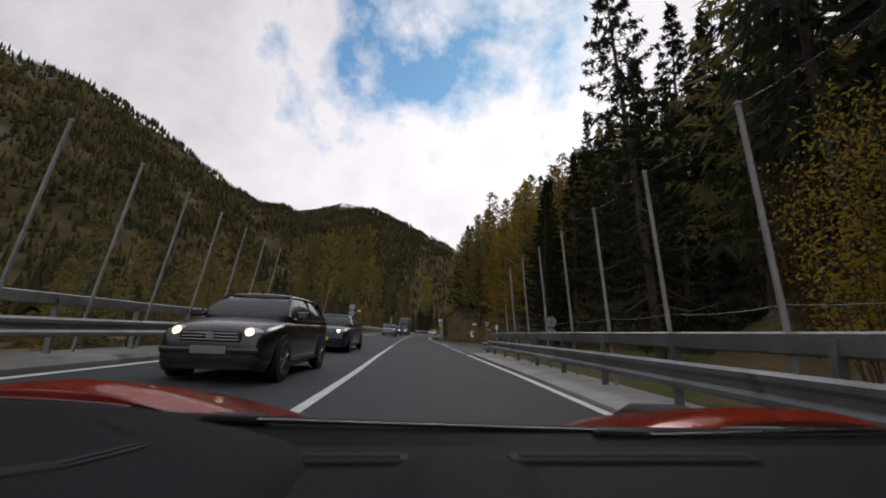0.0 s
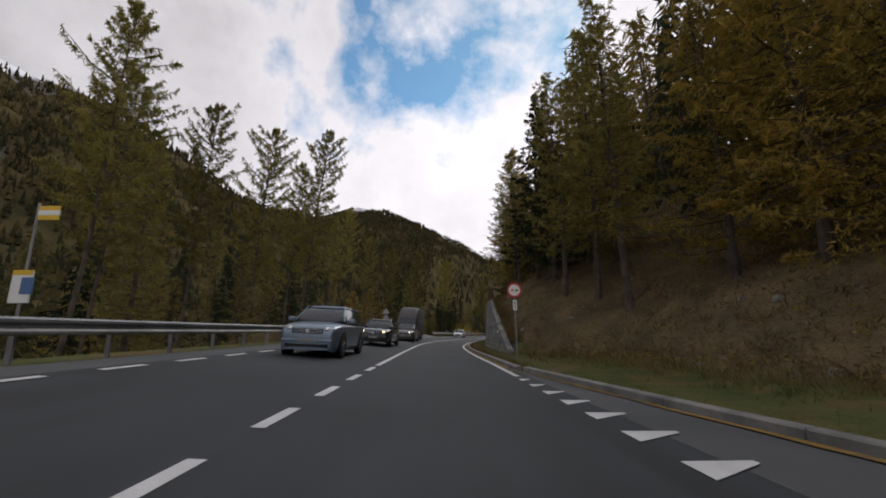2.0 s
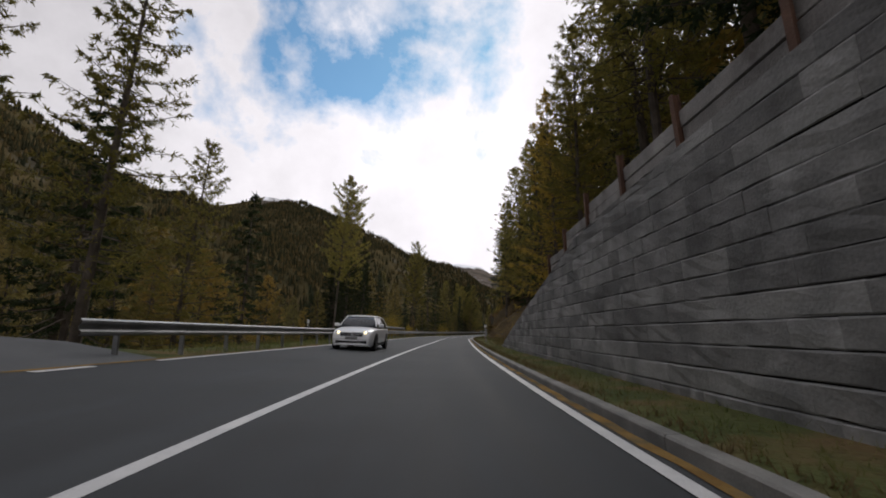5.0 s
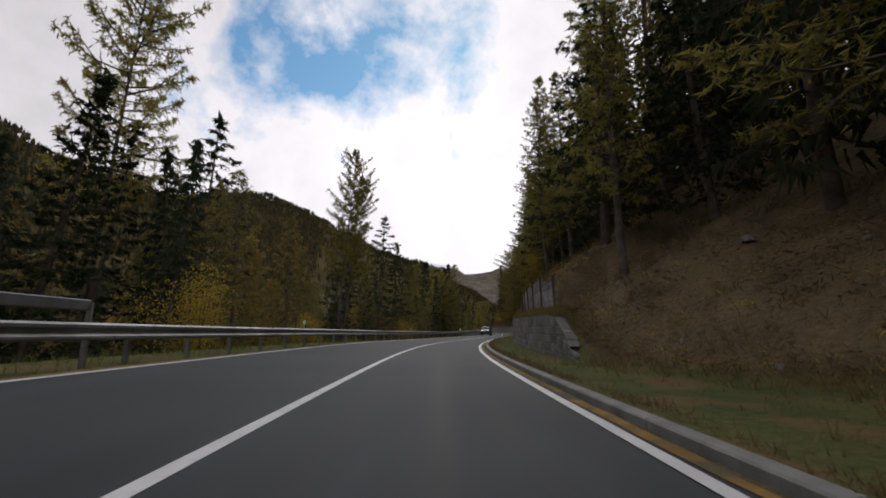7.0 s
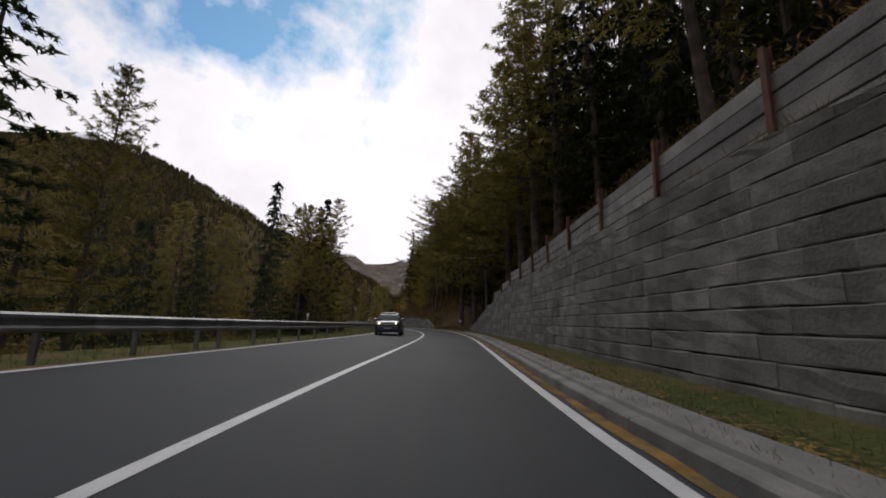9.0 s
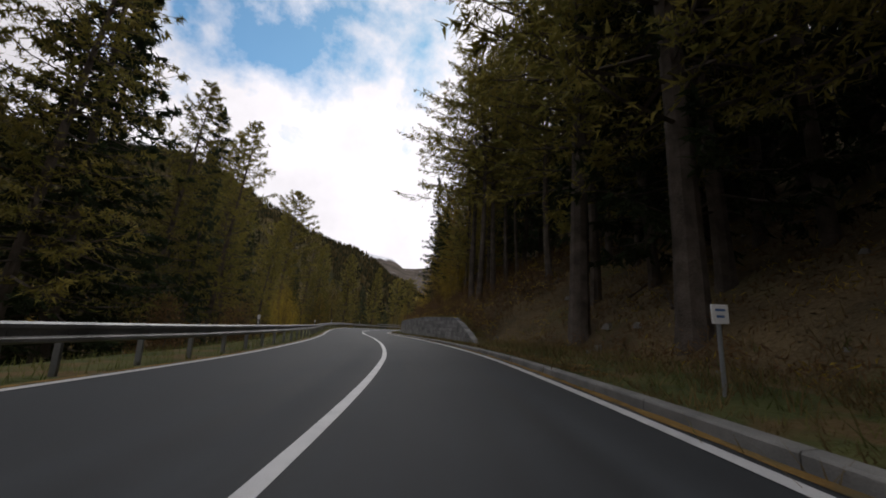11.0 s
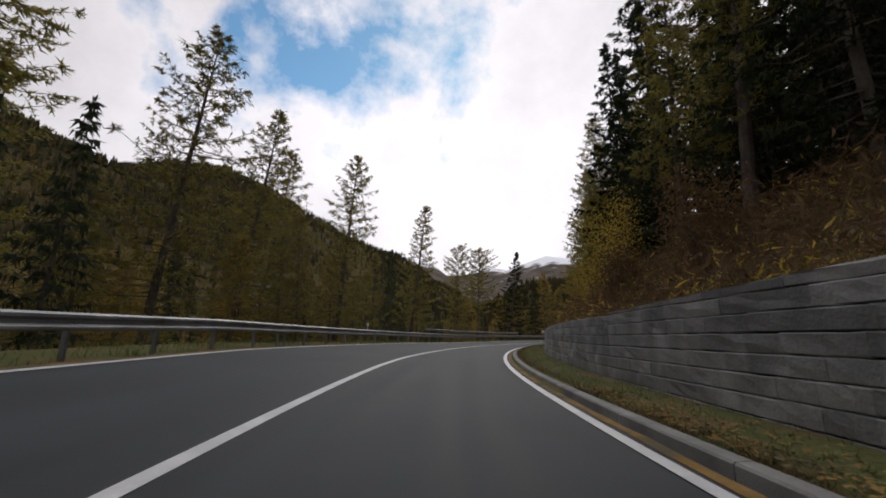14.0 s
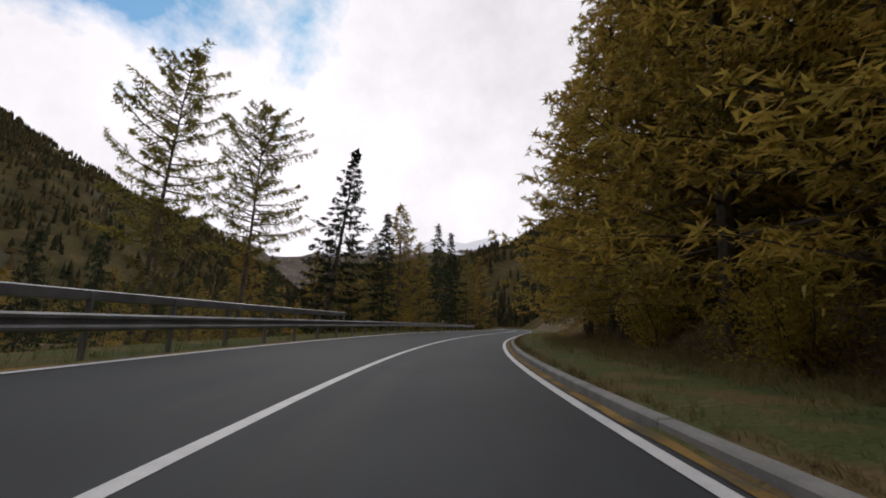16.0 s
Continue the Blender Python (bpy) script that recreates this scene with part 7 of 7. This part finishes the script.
def sports_car():
    root = empty("sports_car", stand(0, 0), "low red sports car with a dark leather dashboard, cockpit open", "car")
    ramp = lambda x, a, b: min(1.0, max(0.0, (x - a) / (b - a)))
    soft = lambda t: t * t * (3 - 2 * t)
    # dashboard
    top = lambda x, y: float(np.interp(y, [0.06, 0.1, 0.3, 0.45, 0.6, 0.68, 0.8], [0.6, 0.735, 0.75, 0.752, 0.745, 0.725, 0.69])) + 0.018 * x / 0.6
    sheet("dashboard", spread(-0.84, 0.84, 0.07), [0.06, 0.1, 0.16, 0.23, 0.3, 0.38, 0.45, 0.53, 0.6, 0.64, 0.68, 0.74, 0.8], top, M_DASH, root, "dark grey leather dashboard top", 0.03)
    crown = lambda x: float(np.interp(x, [-0.84, -0.6, -0.41, -0.34, -0.28, -0.22, -0.18, -0.15, -0.125, -0.1], [0.805, 0.815, 0.817, 0.813, 0.802, 0.793, 0.784, 0.768, 0.748, 0.71]))
    hump = lambda x, y: crown(x) - (0.9 * (y - 0.4) ** 2 if y > 0.4 else 0.07 * (0.4 - y)) - (1.5 * (y - 0.5) ** 2 if y > 0.5 else 0)
    sheet("instrument_hood", spread(-0.84, -0.1, 0.02), spread(0.1, 0.64, 0.03), hump, M_DASH, root, "leather hood over the instruments", 0.01)
    pod = lambda x, y: top(x, y) + 0.012 * soft(1 - min(1.0, abs((x - 0.04) / 0.075) ** 3)) + 0.001
    sheet("centre_pod", spread(-0.05, 0.12, 0.017), spread(0.12, 0.5, 0.04), pod, M_DASH, root, "raised leather pod in the dashboard's middle", 0.008)
    for x0, x1, y in ((-0.2, -0.02, 0.52), (0.1, 0.4, 0.52)):
        bm = bmesh.new()
        box(bm, (x1 - x0, 0.03, 0.012), ((x0 + x1) / 2, y, top((x0 + x1) / 2, y) + 0.001), 0.004, Matrix.Rotation(math.atan2(-0.018, 0.6), 4, "Y"))
        vent = part("air_vent", bm, M_SLOT, root, "black slot of a demister vent")
        bm = bmesh.new()
        box(bm, (x1 - x0 - 0.02, 0.003, 0.003), ((x0 + x1) / 2, y - 0.004, top((x0 + x1) / 2, y) + 0.009), 0.001, Matrix.Rotation(math.atan2(-0.018, 0.6), 4, "Y"))
        part("vent_blade", bm, M_SEAM, vent)
    for off in (0.0, 0.008):
        bm = bmesh.new()
        pts = [(-0.44 + off, 0.2), (-0.36 + off, 0.24), (-0.31 + off, 0.28), (-0.27 + off, 0.33), (-0.25 + off, 0.38)]
        for a, b in zip(pts, pts[1:]):
            rod(bm, (*a, hump(*a) + 0.0005), (*b, hump(*b) + 0.0005), 0.0016, sides=5)
        part("stitched_seam", bm, M_SEAM, root)
    bm = bmesh.new()
    rod(bm, (-0.31, 0.42, hump(-0.31, 0.42)), (-0.27, 0.4, hump(-0.27, 0.4)), 0.004, 0.002, 6)
    part("hood_notch", bm, M_SLOT, root, "dark notch in the leather hood")
    # scuttle and wipers
    sheet("scuttle", spread(-0.9, 0.9, 0.1), [0.7, 0.74, 0.8, 0.86, 0.92], lambda x, y: float(np.interp(y, [0.7, 0.74, 0.8, 0.86, 0.92], [0.7, 0.722, 0.733, 0.725, 0.68])) + 0.012 * (x / 0.9) ** 2, M_TRIM, root, "matt black scuttle panel", 0.02)
    for x0, x1, z0, z1 in ((-0.4, 0.4, 0.738, 0.733), (0.3, 0.86, 0.733, 0.75)):
        bm = bmesh.new()
        rod(bm, (x0, 0.77, z0), (x1, 0.79, z1), 0.006, 0.004, 6)
        box(bm, (0.1, 0.03, 0.014), (x0 + 0.06, 0.78, z0), 0.005)
        arm = part("wiper", bm, M_TRIM, root, "black wiper arm and blade")
        # Chrome rod added to draw the highlight along the blade
        bm = bmesh.new()
        rod(bm, (x0 + 0.1, 0.762, z0 + 0.003), (x1, 0.782, z1 + 0.004), 0.0008, 0.0008, 5)
        part("blade_highlight", bm, M_CHROME, arm, "added chrome strip for the highlight on the wiper blade")
    # bonnet, wings
    sheet("bonnet", spread(-0.44, 0.44, 0.08), spread(0.93, 2.15, 0.1), lambda x, y: float(np.interp(y, [0.93, 1.3, 1.8, 2.15], [0.66, 0.6, 0.49, 0.37])) - 0.03 * (x / 0.46) ** 2 + 0.02, P_RED, root, "sloping red bonnet", 0.02)
    for side in (-1, 1):
        rows = ([(0.34, 0.69), (0.42, 0.716), (0.5, 0.736), (0.6, 0.758), (0.695, 0.772), (0.785, 0.775), (0.884, 0.766), (0.96, 0.752), (1.0, 0.72)] if side < 0 else
                [(0.42, 0.69), (0.473, 0.708), (0.54, 0.728), (0.628, 0.749), (0.72, 0.759), (0.82, 0.761), (0.92, 0.757), (0.97, 0.748), (1.0, 0.72)])
        crest = lambda x: float(np.interp(abs(x), [a for a, b in rows], [b for a, b in rows]))
        fall = lambda y: 0.12 * (0.95 - y) if y < 0.95 else 0.17 * (y - 0.95) + 0.07 * (y - 0.95) ** 2
        sheet("wing", [side * v for v in spread(rows[0][0], 1.0, 0.022)], spread(0.86, 2.2, 0.04), lambda x, y: crest(x) - fall(y), P_RED, root, "curved red front wing", 0.015)
        body = [[(side * 0.97, y, zb), (side * 0.99, y, (zb + zt) / 2), (side * 0.95, y, zt), (side * 0.8, y, zt - 0.02), (side * 0.8, y, zb)] for y, zb, zt in
                ((0.88, 0.14, 0.68), (0.3, 0.13, 0.7), (-0.5, 0.13, 0.72), (-1.0, 0.14, 0.76))]
        loft("door", body, P_RED, root, "red door and sill")
        rear = [[(side * w, y, 0.18), (side * w, y, zt - 0.15), (side * (w - 0.1), y, zt), (0, y, zt + 0.01), (0, y, 0.18)] for y, zt, w in ((-1.0, 0.78, 0.97), (-1.4, 0.86, 0.99), (-1.9, 0.84, 0.97), (-2.35, 0.74, 0.86))]
        loft("rear_quarter", rear, P_RED, root, "red rear bodywork")
        for y in (1.55, -1.55):
            wheel(root, side * 0.87, y, 0.335, 0.24)
        bm = bmesh.new()
        box(bm, (0.5, 0.5, 0.16), (side * 0.38, -0.55, 0.36), 0.06)
        box(bm, (0.5, 0.16, 0.5), (side * 0.38, -0.86, 0.6), 0.06, Matrix.Rotation(radians(-14), 4, "X"))
        part("seat", bm, M_DASH, root, "dark leather bucket seat")
        bm = bmesh.new()
        box(bm, (0.3, 0.14, 0.1), (side * 0.7, 2.16, 0.33), 0.03)
        part("headlight", bm, M_CHROME, root, "clear headlamp")
    bm = bmesh.new()
    box(bm, (1.7, 0.3, 0.26), (0, 2.12, 0.28), 0.09)
    part("front_bumper", bm, P_RED, root, "red front bumper")
    bm = bmesh.new()
    box(bm, (1.56, 1.9, 0.06), (0, -0.06, 0.2), 0.02)
    part("floor_pan", bm, M_TRIM, root, "black floor")
    bm = bmesh.new()
    for i in range(20):
        t0, t1 = 2 * math.pi * i / 20, 2 * math.pi * (i + 1) / 20
        rod(bm, (-0.4 + 0.17 * math.cos(t0), 0.0 + 0.05 * math.sin(t0), 0.6 + 0.16 * math.sin(t0)), (-0.4 + 0.17 * math.cos(t1), 0.05 * math.sin(t1), 0.6 + 0.16 * math.sin(t1)), 0.014, sides=6)
    part("steering_wheel", bm, M_TRIM, root, "black steering wheel")
    return root


sports_car()

# ---- walls last, piece by piece ----
block_wall(1, "tall grey stone block retaining wall beside the road", 84, 1.0, M_PALE_BLOCK, M_PALE_REST)
block_wall(2, "grey stone block retaining wall below a plank fence", 182)
block_wall(3, "low grey stone block retaining wall with a grassy top", 284, 0.8, M_PALE_BLOCK, M_PALE_REST)
